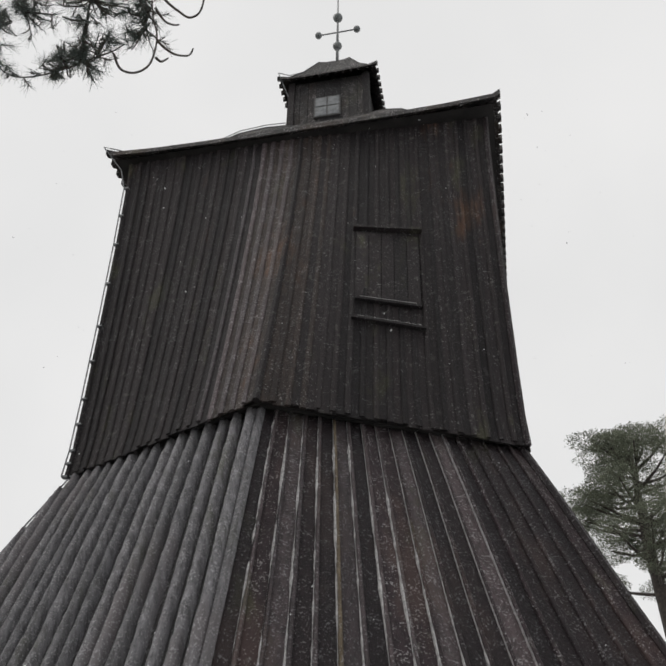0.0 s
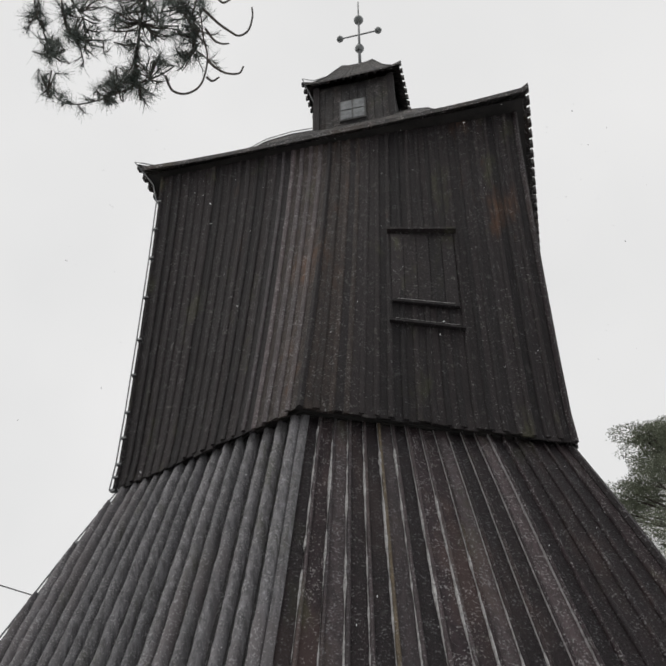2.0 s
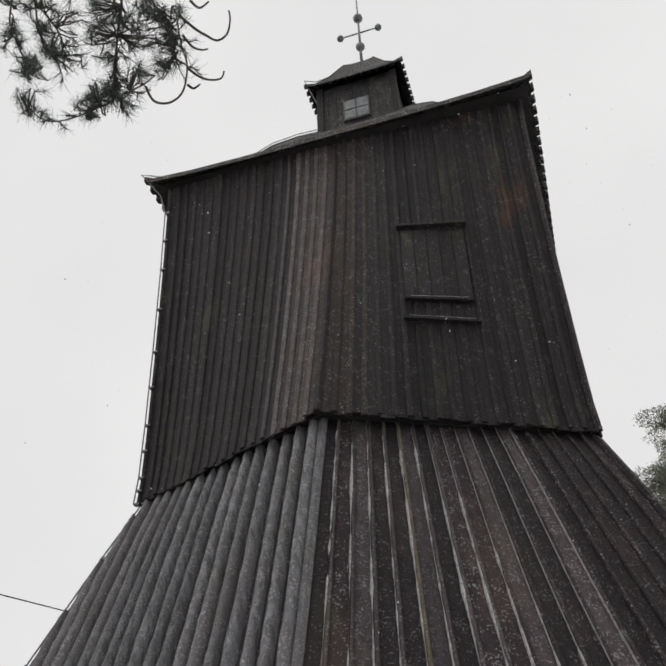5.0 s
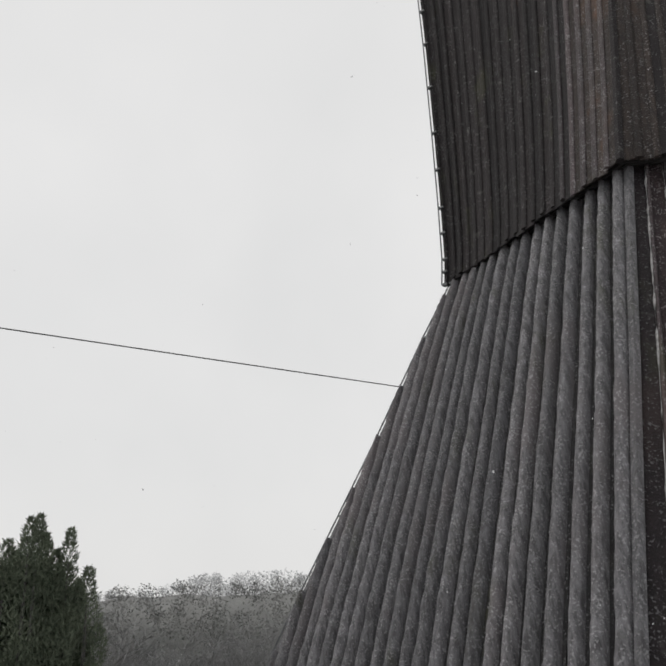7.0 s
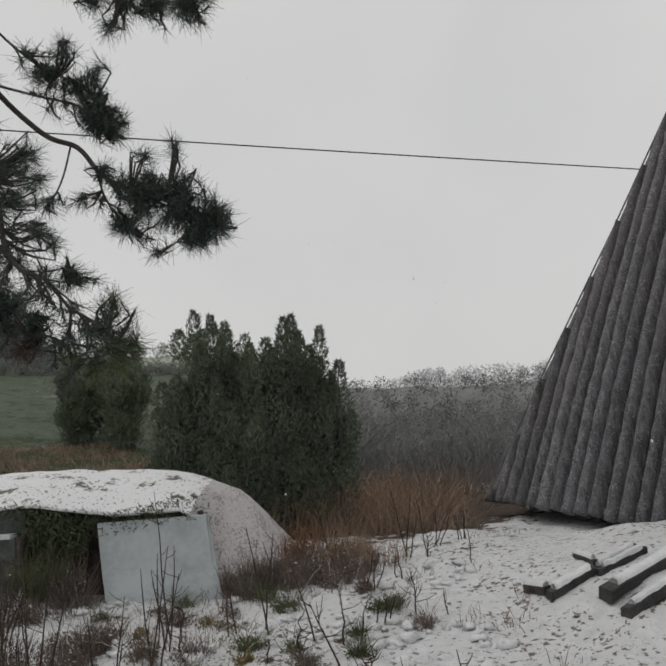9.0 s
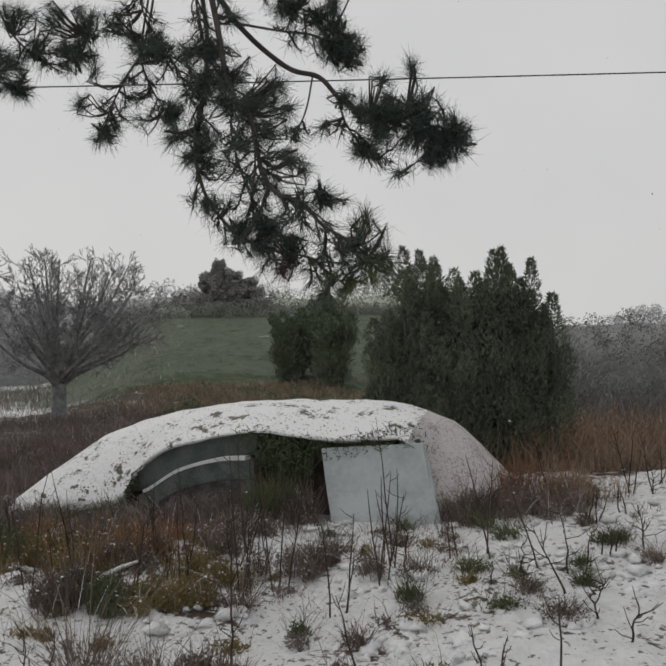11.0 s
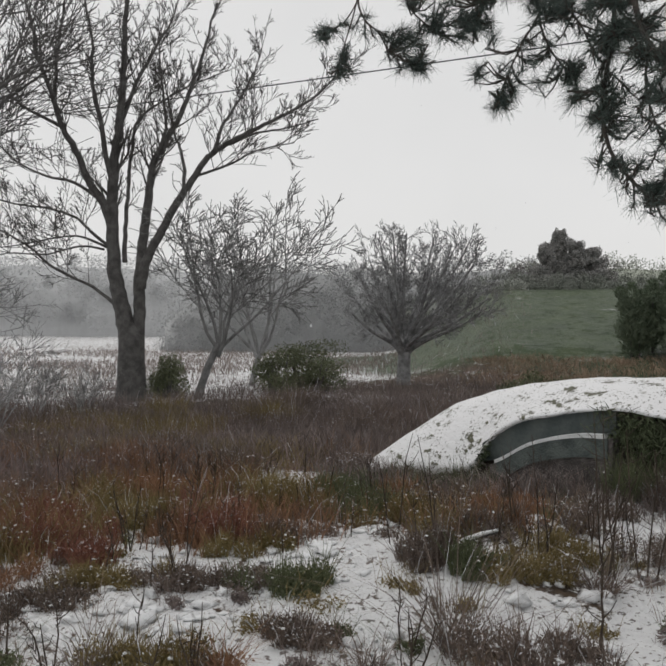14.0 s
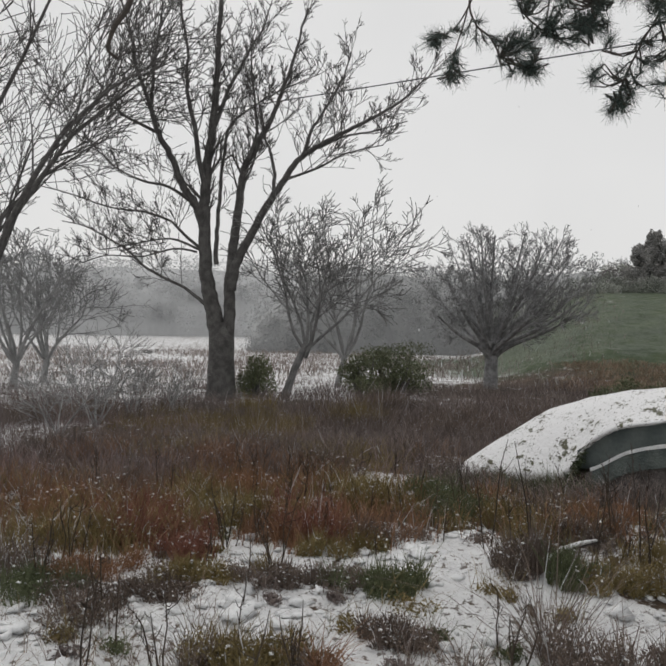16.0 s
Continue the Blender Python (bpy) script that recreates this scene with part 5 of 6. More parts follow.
for k, (yaw, d, w, top) in enumerate(((86.6, 20, 0.5, 1.55), (85.4, 20, 0.55, 1.7), (84.3, 20.3, 0.5, 1.6), (93.8, 19, 0.35, 1.2), (68, 16, 0.4, 0.9))):
    x, y = on_polar(yaw, d)
    g = ground_height(x, y)
    bush("low_bush", [(x + rr.uniform(-0.6, 0.6), y + rr.uniform(-0.7, 0.7), g + (top - g) * h * 0.85, w * rr.uniform(0.7, 1.2), 0.28) for h in (0.2, 0.25, 0.3, 0.45, 0.5, 0.65, 0.8)], 700, 0.045, M_DARKBUSH, "low olive-green bush among snowy grass", "bush", 320 + k)
scrub = random.Random(66)
for k in range(16):
    x, y = on_polar(scrub.uniform(27, 48), scrub.uniform(13.5, 21))
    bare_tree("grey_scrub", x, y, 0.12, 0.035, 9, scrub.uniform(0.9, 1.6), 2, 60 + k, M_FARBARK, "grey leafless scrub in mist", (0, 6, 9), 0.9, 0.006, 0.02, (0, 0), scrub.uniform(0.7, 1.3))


def wood(name, mat, label, rr, yaw0, yaw1, d, top, crown_r, n, size, rows=2):
    """A far belt of trees: a dim mass of trunks and twigs under many rounded, ragged treetops."""
    b = Build()

    def height(yaw):
        return curve(yaw, *top) * (1 + 0.05 * noise.noise((yaw * 0.4, 0.3, 2.0)))
    steps = int((yaw1 - yaw0) / 0.25)
    sheet = []
    for i in range(steps + 1):
        yaw = yaw0 + (yaw1 - yaw0) * i / steps
        g = ground_height(*on_polar(yaw, d)) - 0.5
        row = []
        for j in range(7):
            f = j / 6
            x, y = on_polar(yaw, d * (1.02 + 0.05 * f * f))
            row.append((x, y, g + max(0.6, height(yaw) - crown_r * 0.75 - g) * f))
        sheet.append(row)
    b.grid(sheet)
    count = int(radians(yaw1 - yaw0) * d / (crown_r * 0.85))
    for k in range(count):
        for row in range(rows):
            yaw = yaw0 + (yaw1 - yaw0) * (k + rr.random()) / count
            x, y = on_polar(yaw, d * rr.uniform(0.985, 1.04))
            r = crown_r * rr.uniform(0.55, 1.3)
            z = height(yaw) - r * rr.uniform(0.75, 1.1) - row * crown_r * rr.uniform(0.9, 1.9)
            z = max(z, ground_height(x, y) + r * 0.4)
            leaf_cloud(b, rr, (x, y, z), r * rr.uniform(0.8, 1.15), r * rr.uniform(0.8, 1.15), r, n, size, 0.0, 0.1)
    return solid(name, b, mat, label, "woods", kind="stuff")


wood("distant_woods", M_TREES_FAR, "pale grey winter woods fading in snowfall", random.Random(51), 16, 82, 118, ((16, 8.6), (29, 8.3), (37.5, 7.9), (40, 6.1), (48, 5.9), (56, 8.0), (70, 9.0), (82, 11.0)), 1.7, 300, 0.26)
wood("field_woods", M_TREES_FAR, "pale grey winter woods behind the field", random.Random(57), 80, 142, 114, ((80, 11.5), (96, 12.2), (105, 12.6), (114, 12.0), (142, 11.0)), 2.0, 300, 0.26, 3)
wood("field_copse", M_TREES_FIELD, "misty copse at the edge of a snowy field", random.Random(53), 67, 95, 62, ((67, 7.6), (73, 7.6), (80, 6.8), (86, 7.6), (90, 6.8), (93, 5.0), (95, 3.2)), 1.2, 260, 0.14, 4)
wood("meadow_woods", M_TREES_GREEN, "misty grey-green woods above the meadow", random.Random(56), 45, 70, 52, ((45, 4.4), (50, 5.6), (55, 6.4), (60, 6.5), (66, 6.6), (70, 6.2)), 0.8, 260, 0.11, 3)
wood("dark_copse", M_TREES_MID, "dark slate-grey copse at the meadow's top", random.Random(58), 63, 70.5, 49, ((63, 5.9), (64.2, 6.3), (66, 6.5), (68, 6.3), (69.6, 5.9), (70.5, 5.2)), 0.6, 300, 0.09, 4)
# belt added to carry the misty grey band above the meadow
wood("meadow_hedge", M_TREES_HEDGE, "added hazy grey-green scrub along the meadow's upper edge", random.Random(59), 50, 78, 45, ((50, 3.9), (55, 4.7), (60, 4.9), (66, 5.0), (72, 4.9), (78, 3.4)), 0.45, 220, 0.07, 3)
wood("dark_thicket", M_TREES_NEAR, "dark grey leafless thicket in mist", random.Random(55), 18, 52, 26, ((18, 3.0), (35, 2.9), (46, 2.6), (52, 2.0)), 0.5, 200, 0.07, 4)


# ---- pines
def needle_tuft(b, rr, p, d, n, length, width=0.0013):
    for _ in range(n):
        f = rr.random()
        q = p - d * f * length * 0.9
        side = Vector((rr.gauss(0, 1), rr.gauss(0, 1), rr.gauss(0, 1)))
        a = (d * rr.uniform(0.25, 1.25) + side.normalized() * rr.uniform(0.35, 0.95)).normalized() * length * rr.uniform(0.7, 1.15)
        a.z -= 0.12 * length
        w = a.orthogonal().normalized()
        w.rotate(Matrix.Rotation(rr.uniform(0, 3.14), 3, a.normalized()))
        w *= width
        b.quad(tuple(q - w), tuple(q + w), tuple(q + a + w * 0.3), tuple(q + a - w * 0.3))


def pine_limb(tree, rr, pts, r0, r1, twigs, length, tufts, needle, start=0.3, mat=None, droop=0.35):
    """One limb with hanging twigs and needle tufts."""
    pts = [Vector(p) for p in pts]
    fine = []
    for i in range(len(pts) - 1):
        a, b0, c, e = pts[max(i - 1, 0)], pts[i], pts[i + 1], pts[min(i + 2, len(pts) - 1)]
        for j in range(6):
            t = j / 6
            fine.append(0.5 * ((2 * b0) + (c - a) * t + (2 * a - 5 * b0 + 4 * c - e) * t * t + (3 * b0 - a - 3 * c + e) * t ** 3))
    fine.append(pts[-1])
    n = len(fine)
    wood_, leaf = Build(), Build()
    wood_.tube([tuple(p) for p in fine], [r0 + (r1 - r0) * i / (n - 1) for i in range(n)], 7)
    for k in range(twigs):
        f = start + (1 - start) * (k + rr.random()) / twigs
        i = min(int(f * (n - 1)), n - 2)
        p = fine[i]
        along = (fine[i + 1] - fine[i]).normalized()
        side = Vector((rr.gauss(0, 1), rr.gauss(0, 1), rr.gauss(0, 0.7))).normalized()
        d = (along * 0.6 + side * 0.9).normalized()
        L = length * rr.uniform(0.5, 1.1)
        q, path = p.copy(), [p.copy()]
        for s in range(5):
            d = (d + Vector((rr.gauss(0, 0.16), rr.gauss(0, 0.16), -droop * (0.5 if s < 3 else -0.6)))).normalized()
            q = q + d * L / 5
            path.append(q.copy())
        wood_.tube([tuple(x) for x in path], [0.0034, 0.0032, 0.003, 0.0028, 0.0025, 0.002], 4)
        needle_tuft(leaf, rr, path[-1], d, tufts, needle, 0.00085)
        for s in (2, 3, 4):
            if rr.random() < 0.75:
                sd = (Vector((rr.gauss(0, 1), rr.gauss(0, 1), rr.gauss(0.1, 0.7))).normalized() + d * 0.5).normalized()
                e = path[s] + sd * L * rr.uniform(0.15, 0.4)
                wood_.tube([tuple(path[s]), tuple(path[s].lerp(e, 0.5) - Vector((0, 0, 0.01))), tuple(e)], [0.0028, 0.0024, 0.002], 3)
                needle_tuft(leaf, rr, e, sd, tufts, needle, 0.00085)
    needle_tuft(leaf, rr, fine[-1], (fine[-1] - fine[-2]).normalized(), tufts * 2, needle)
    limb = part("limb", wood_, M_PINEBARK, tree)
    tagged(part("needles", leaf, mat or M_NEEDLE, limb), kind="stuff")
    return limb


pine = thing("pine_tree", "overhanging pine with drooping dark needled branches", "tree")
b = Build()
b.tube([(-2.0, -3.4, -0.2), (-2.0, -3.4, 0.3), (-2.05, -3.35, 3.0), (-2.0, -3.3, 6.0), (-1.95, -3.3, 9.5)], [0.27, 0.2, 0.17, 0.14, 0.05], 12)
part("trunk", b, M_PINEBARK, pine)
def drooping_limb(pts, r0, r1, twigs, length, tufts, start):
    """A limb of the near pine with thin wiry twigs; gives back its way."""
    rr = random.Random(int(1000 * (pts[0][0] + 2 * pts[-1][1] + 3 * pts[-1][2])))
    pine_limb(pine, rr, pts, r0 * 0.75, r1 * 0.8, int(twigs * 1.5), length, tufts + 3, 0.05, start, None, 0.3)
    return [Vector(p) for p in glide(pts)]


def plumes(limb, mat, upright, heads):
    """Heads of densely needled shoots, each shoot springing from its limb."""
    way = [p for w in (WAYS[limb], *WAYS.values()) for p in w]
    for x, y, z, r, n in heads:
        rr = random.Random(int(1000 * (x + 2 * y + 3 * z)))
        c = Vector((x, y, z))
        root = min(way, key=lambda p: (p - c).length)
        wood_, leaf = Build(), Build()
        airy = mat in (M_NEEDLE_OLIVE, M_NEEDLE_YELLOW)
        for _ in range(int(n * (1.2 if airy else 1.9))):
            tip = c + Vector((rr.gauss(0, 1), rr.gauss(0, 1), rr.gauss(0, 0.8))).normalized() * r * rr.uniform(0.1, 0.8)
            out = (tip - root).normalized() * 0.5 + Vector((rr.gauss(0, 0.5), rr.gauss(0, 0.5), rr.gauss(0.9 if upright else 0.1, 0.45)))
            out.normalize()
            foot = tip - out * 0.045
            bend = root.lerp(foot, 0.55) - Vector((0, 0, 0.012))
            wood_.tube([tuple(root), tuple(bend), tuple(foot), tuple(tip)], [0.0035, 0.003, 0.0026, 0.0018], 4)
            needle_tuft(leaf, rr, tip, out, 32 if airy else 42, 0.06 if airy else 0.054, 0.00075)
        limb_ = part("shoot", wood_, M_PINEBARK, pine)
        tagged(part("needles", leaf, mat, limb_), kind="stuff")


WAYS = {}
WAYS["right"] = drooping_limb(((-2.92, 0.81, 2.92), (-2.82, 0.90, 2.69), (-2.71, 1.02, 2.53), (-2.60, 1.08, 2.47), (-2.53, 1.12, 2.38), (-2.44, 1.18, 2.32), (-2.33, 1.25, 2.29), (-2.26, 1.29, 2.23), (-2.21, 1.33, 2.20)), 0.013, 0.006, 16, 0.1, 10, 0.5)
WAYS["mid"] = drooping_limb(((-2.88, 0.81, 2.89), (-2.76, 0.80, 2.65), (-2.71, 0.80, 2.50), (-2.64, 0.80, 2.38), (-2.55, 0.81, 2.29), (-2.50, 0.81, 2.17), (-2.47, 0.81, 2.10), (-2.39, 0.82, 2.03), (-2.32, 0.85, 2.00), (-2.26, 0.88, 1.93), (-2.19, 0.92, 1.88), (-2.14, 0.95, 1.83)), 0.014, 0.004, 34, 0.11, 11, 0.25)
WAYS["left"] = drooping_limb(((-2.90, 0.80, 2.85), (-2.87, 0.81, 2.67), (-2.83, 0.79, 2.50), (-2.81, 0.76, 2.36), (-2.78, 0.73, 2.23), (-2.74, 0.74, 2.10), (-2.68, 0.77, 2.01), (-2.60, 0.80, 1.94), (-2.49, 0.86, 1.89), (-2.38, 0.90, 1.86), (-2.29, 0.91, 1.81), (-2.23, 0.93, 1.77)), 0.011, 0.003, 34, 0.1, 10, 0.2)
WAYS["wiry"] = drooping_limb(((-3.04, 0.70, 2.89), (-3.06, 0.68, 2.74), (-3.06, 0.65, 2.63), (-3.06, 0.60, 2.54), (-3.06, 0.56, 2.46), (-3.07, 0.54, 2.41), (-3.08, 0.53, 2.36)), 0.006, 0.003, 9, 0.08, 14, 0.4)
WAYS["wiry2"] = drooping_limb(((-3.03, 0.67, 2.82), (-3.06, 0.65, 2.63), (-3.04, 0.67, 2.52), (-3.00, 0.70, 2.44), (-2.96, 0.73, 2.38)), 0.005, 0.003, 9, 0.08, 12, 0.3)
WAYS["far"] = drooping_limb(((-3.35, 0.14, 2.99), (-3.34, 0.09, 2.78), (-3.32, 0.11, 2.68), (-3.31, 0.16, 2.63), (-3.31, 0.21, 2.55), (-3.28, 0.28, 2.52)), 0.006, 0.003, 8, 0.07, 12, 0.3)
WAYS["far2"] = drooping_limb(((-3.32, 0.10, 2.82), (-3.33, 0.07, 2.69), (-3.33, 0.04, 2.59), (-3.34, 0.02, 2.51)), 0.004, 0.0025, 3, 0.06, 16, 0.6)
WAYS["far3"] = drooping_limb(((-3.33, 0.11, 2.80), (-3.36, 0.05, 2.69), (-3.36, -0.03, 2.64)), 0.004, 0.0025, 3, 0.06, 16, 0.6)
WAYS["arc"] = drooping_limb(((-3.28, 0.17, 2.90), (-3.29, 0.26, 2.73), (-3.25, 0.31, 2.65), (-3.23, 0.39, 2.60), (-3.18, 0.47, 2.63), (-3.14, 0.49, 2.69)), 0.005, 0.003, 8, 0.07, 12, 0.3)
WAYS["hook"] = drooping_limb(((-2.28, 1.28, 2.21), (-2.32, 1.25, 2.16), (-2.35, 1.22, 2.13), (-2.37, 1.20, 2.13)), 0.003, 0.002, 2, 0.04, 6, 0.4)
WAYS["drop"] = drooping_limb(((-2.64, 0.80, 2.38), (-2.64, 0.79, 2.27), (-2.62, 0.81, 2.15), (-2.57, 0.83, 2.03), (-2.54, 0.84, 1.96)), 0.005, 0.003, 12, 0.09, 10, 0.2)
WAYS["drop2"] = drooping_limb(((-2.55, 0.81, 2.29), (-2.54, 0.82, 2.17), (-2.55, 0.81, 2.05), (-2.53, 0.81, 1.97)), 0.004, 0.003, 8, 0.08, 9, 0.3)
WAYS["drop3"] = drooping_limb(((-2.61, 1.06, 2.47), (-2.61, 1.04, 2.38), (-2.62, 1.02, 2.32), (-2.63, 1.00, 2.30)), 0.004, 0.003, 3, 0.05, 8, 0.6)
WAYS["side"] = drooping_limb(((-2.54, 1.11, 2.39), (-2.54, 1.14, 2.31), (-2.52, 1.19, 2.24), (-2.50, 1.24, 2.20)), 0.005, 0.003, 8, 0.08, 10, 0.3)
WAYS["loop"] = drooping_limb(((-2.39, 0.82, 2.03), (-2.36, 0.87, 2.03), (-2.34, 0.92, 2.04), (-2.33, 0.93, 2.01), (-2.32, 0.96, 2.02)), 0.003, 0.002, 5, 0.06, 9, 0.4)
WAYS["upper"] = drooping_limb(((-2.82, 0.90, 2.69), (-2.72, 1.01, 2.65), (-2.64, 1.10, 2.62), (-2.61, 1.16, 2.57)), 0.006, 0.003, 9, 0.09, 10, 0.3)
plumes("right", M_NEEDLE, False, ((-2.37, 1.19, 2.30, 0.082, 13), (-2.30, 1.24, 2.29, 0.072, 11), (-2.25, 1.29, 2.20, 0.080, 13), (-2.21, 1.31, 2.22, 0.046, 6), (-2.42, 1.17, 2.30, 0.053, 7), (-2.27, 1.28, 2.15, 0.046, 5), (-2.42, 1.19, 2.43, 0.038, 3), (-2.52, 1.13, 2.39, 0.047, 4),))
plumes("upper", M_NEEDLE, False, ((-2.57, 1.16, 2.54, 0.086, 13),))
plumes("right", M_NEEDLE, True, ((-2.34, 1.24, 2.45, 0.038, 3),))
plumes("side", M_NEEDLE, False, ((-2.52, 1.19, 2.23, 0.063, 7),))
plumes("mid", M_NEEDLE, False, ((-2.72, 0.81, 2.46, 0.065, 10), (-2.66, 0.79, 2.36, 0.061, 9), (-2.58, 0.91, 2.40, 0.057, 8), (-2.57, 0.82, 2.31, 0.060, 9), (-2.53, 0.88, 2.25, 0.062, 8), (-2.49, 0.90, 2.16, 0.051, 6), (-2.46, 0.93, 2.13, 0.040, 3),))
plumes("drop3", M_NEEDLE, False, ((-2.58, 1.08, 2.31, 0.044, 3),))
plumes("left", M_NEEDLE, False, ((-2.78, 0.73, 2.22, 0.064, 9), (-2.80, 0.75, 2.31, 0.056, 6), (-2.72, 0.77, 2.18, 0.051, 4), (-2.72, 0.74, 2.07, 0.043, 3), (-2.92, 0.76, 2.60, 0.061, 6), (-2.60, 0.81, 1.97, 0.056, 8), (-2.51, 0.85, 1.96, 0.062, 11), (-2.43, 0.88, 1.91, 0.056, 9), (-2.55, 0.84, 1.91, 0.050, 6),))
plumes("wiry2", M_NEEDLE, False, ((-2.95, 0.71, 2.41, 0.063, 8), (-3.08, 0.64, 2.47, 0.040, 2), (-3.04, 0.64, 2.38, 0.036, 2),))
plumes("loop", M_NEEDLE, False, ((-2.33, 0.93, 2.03, 0.033, 3),))
plumes("mid", M_NEEDLE_OLIVE, False, ((-2.18, 0.93, 1.92, 0.049, 5), (-2.14, 0.95, 1.93, 0.044, 5), (-2.12, 0.97, 1.87, 0.044, 6), (-2.23, 0.92, 1.86, 0.038, 4), (-2.10, 0.97, 1.82, 0.035, 4),))
plumes("left", M_NEEDLE_YELLOW, False, ((-2.20, 0.94, 1.78, 0.047, 6), (-2.27, 0.91, 1.79, 0.039, 3),))
plumes("mid", M_NEEDLE_YELLOW, False, ((-2.14, 0.96, 1.79, 0.039, 5),))
plumes("left", M_NEEDLE_OLIVE, False, ((-2.35, 0.89, 1.83, 0.037, 3),))
plumes("left", M_NEEDLE_RED, False, ((-2.42, 0.84, 1.83, 0.036, 4),))
plumes("wiry", M_NEEDLE, False, ((-3.10, 0.45, 2.44, 0.040, 3), (-3.09, 0.53, 2.35, 0.039, 4), (-3.05, 0.63, 2.66, 0.053, 6),))
plumes("wiry", M_NEEDLE, True, ((-3.08, 0.50, 2.54, 0.034, 2),))
plumes("far", M_NEEDLE, False, ((-3.30, 0.25, 2.61, 0.069, 9), (-3.28, 0.28, 2.52, 0.055, 4),))
plumes("far2", M_NEEDLE, False, ((-3.34, 0.03, 2.51, 0.039, 3),))
plumes("far3", M_NEEDLE, False, ((-3.36, -0.03, 2.64, 0.043, 3),))
plumes("arc", M_NEEDLE, False, ((-3.18, 0.44, 2.64, 0.067, 8), (-3.14, 0.49, 2.69, 0.048, 4), (-3.21, 0.39, 2.71, 0.055, 4),))
WAYS["high"] = drooping_limb(((-2.63, 0.70, 3.07), (-2.52, 0.88, 2.95), (-2.37, 1.02, 2.87), (-2.26, 1.14, 2.83), (-2.17, 1.20, 2.81)), 0.008, 0.003, 14, 0.1, 12, 0.3)
WAYS["crest"] = drooping_limb(((-2.82, 0.80, 2.96), (-2.74, 0.91, 2.81), (-2.65, 1.00, 2.71), (-2.58, 1.07, 2.66), (-2.51, 1.13, 2.57)), 0.006, 0.003, 12, 0.1, 12, 0.3)
WAYS["low"] = drooping_limb(((-2.83, 0.76, 2.98), (-2.82, 0.75, 2.78), (-2.79, 0.77, 2.58), (-2.74, 0.76, 2.42)), 0.006, 0.003, 16, 0.11, 11, 0.2)
WAYS["veil"] = drooping_limb(((-2.99, 0.61, 3.01), (-3.02, 0.63, 2.83), (-3.01, 0.67, 2.68), (-2.93, 0.72, 2.56), (-2.86, 0.75, 2.42)), 0.005, 0.003, 16, 0.11, 11, 0.2)
plumes("high", M_NEEDLE, False, ((-2.19, 1.18, 2.80, 0.058, 8), (-2.27, 1.14, 2.82, 0.056, 7), (-2.35, 1.09, 2.84, 0.057, 6), (-2.41, 1.02, 2.84, 0.063, 6), (-2.40, 1.08, 2.77, 0.049, 4), (-2.15, 1.22, 2.82, 0.039, 4),))
plumes("crest", M_NEEDLE, False, ((-2.65, 1.00, 2.71, 0.068, 8), (-2.58, 1.07, 2.67, 0.067, 8), (-2.53, 1.10, 2.58, 0.068, 9), (-2.50, 1.12, 2.56, 0.051, 5), (-2.58, 1.02, 2.77, 0.067, 6), (-2.49, 1.09, 2.67, 0.057, 5),))
plumes("low", M_NEEDLE, False, ((-2.79, 0.78, 2.57, 0.058, 7), (-2.75, 0.75, 2.47, 0.057, 6), (-2.93, 0.67, 2.62, 0.055, 5), (-2.77, 0.86, 2.68, 0.060, 5),))
plumes("veil", M_NEEDLE, False, ((-3.15, 0.49, 2.75, 0.081, 8), (-3.19, 0.50, 2.64, 0.065, 5), (-3.00, 0.68, 2.66, 0.056, 4), (-3.07, 0.58, 2.75, 0.057, 4),))
plumes("right", M_NEEDLE, False, ((-2.35, 1.23, 2.23, 0.061, 6), (-2.29, 1.26, 2.23, 0.060, 7), (-2.29, 1.25, 2.33, 0.053, 5), (-2.37, 1.19, 2.35, 0.051, 5), (-2.22, 1.29, 2.26, 0.046, 4), (-2.26, 1.29, 2.16, 0.052, 5), (-2.45, 1.16, 2.35, 0.046, 4), (-2.41, 1.19, 2.25, 0.053, 5),))
plumes("mid", M_NEEDLE, False, ((-2.75, 0.79, 2.56, 0.060, 6), (-2.66, 0.83, 2.47, 0.050, 4), (-2.58, 0.86, 2.36, 0.053, 5), (-2.60, 0.80, 2.24, 0.050, 4), (-2.53, 0.92, 2.33, 0.048, 4),))
plumes("left", M_NEEDLE, False, ((-2.88, 0.70, 2.31, 0.057, 5), (-2.75, 0.77, 2.26, 0.050, 4), (-2.66, 0.78, 2.05, 0.039, 3), (-2.82, 0.78, 2.44, 0.060, 6),))
plumes("veil", M_NEEDLE, False, ((-3.21, 0.27, 2.73, 0.091, 9), (-3.19, 0.33, 2.63, 0.070, 6), (-3.23, 0.27, 2.55, 0.064, 5), (-3.12, 0.43, 2.60, 0.063, 4), (-3.01, 0.53, 2.68, 0.068, 5), (-2.91, 0.61, 2.58, 0.060, 5), (-3.24, 0.31, 2.50, 0.048, 3), (-3.13, 0.37, 2.75, 0.080, 6),))
WAYS["over"] = drooping_limb(((-1.24, 1.51, 5.07), (-1.10, 1.64, 4.82), (-0.97, 1.70, 4.59), (-0.99, 1.78, 4.48), (-1.03, 1.89, 4.40), (-1.05, 1.96, 4.34)), 0.009, 0.004, 22, 0.12, 10, 0.3)
WAYS["over2"] = drooping_limb(((-1.10, 1.64, 4.82), (-0.91, 1.71, 4.66), (-0.82, 1.81, 4.57), (-0.78, 1.86, 4.49), (-0.81, 1.93, 4.44)), 0.007, 0.003, 16, 0.12, 9, 0.3)
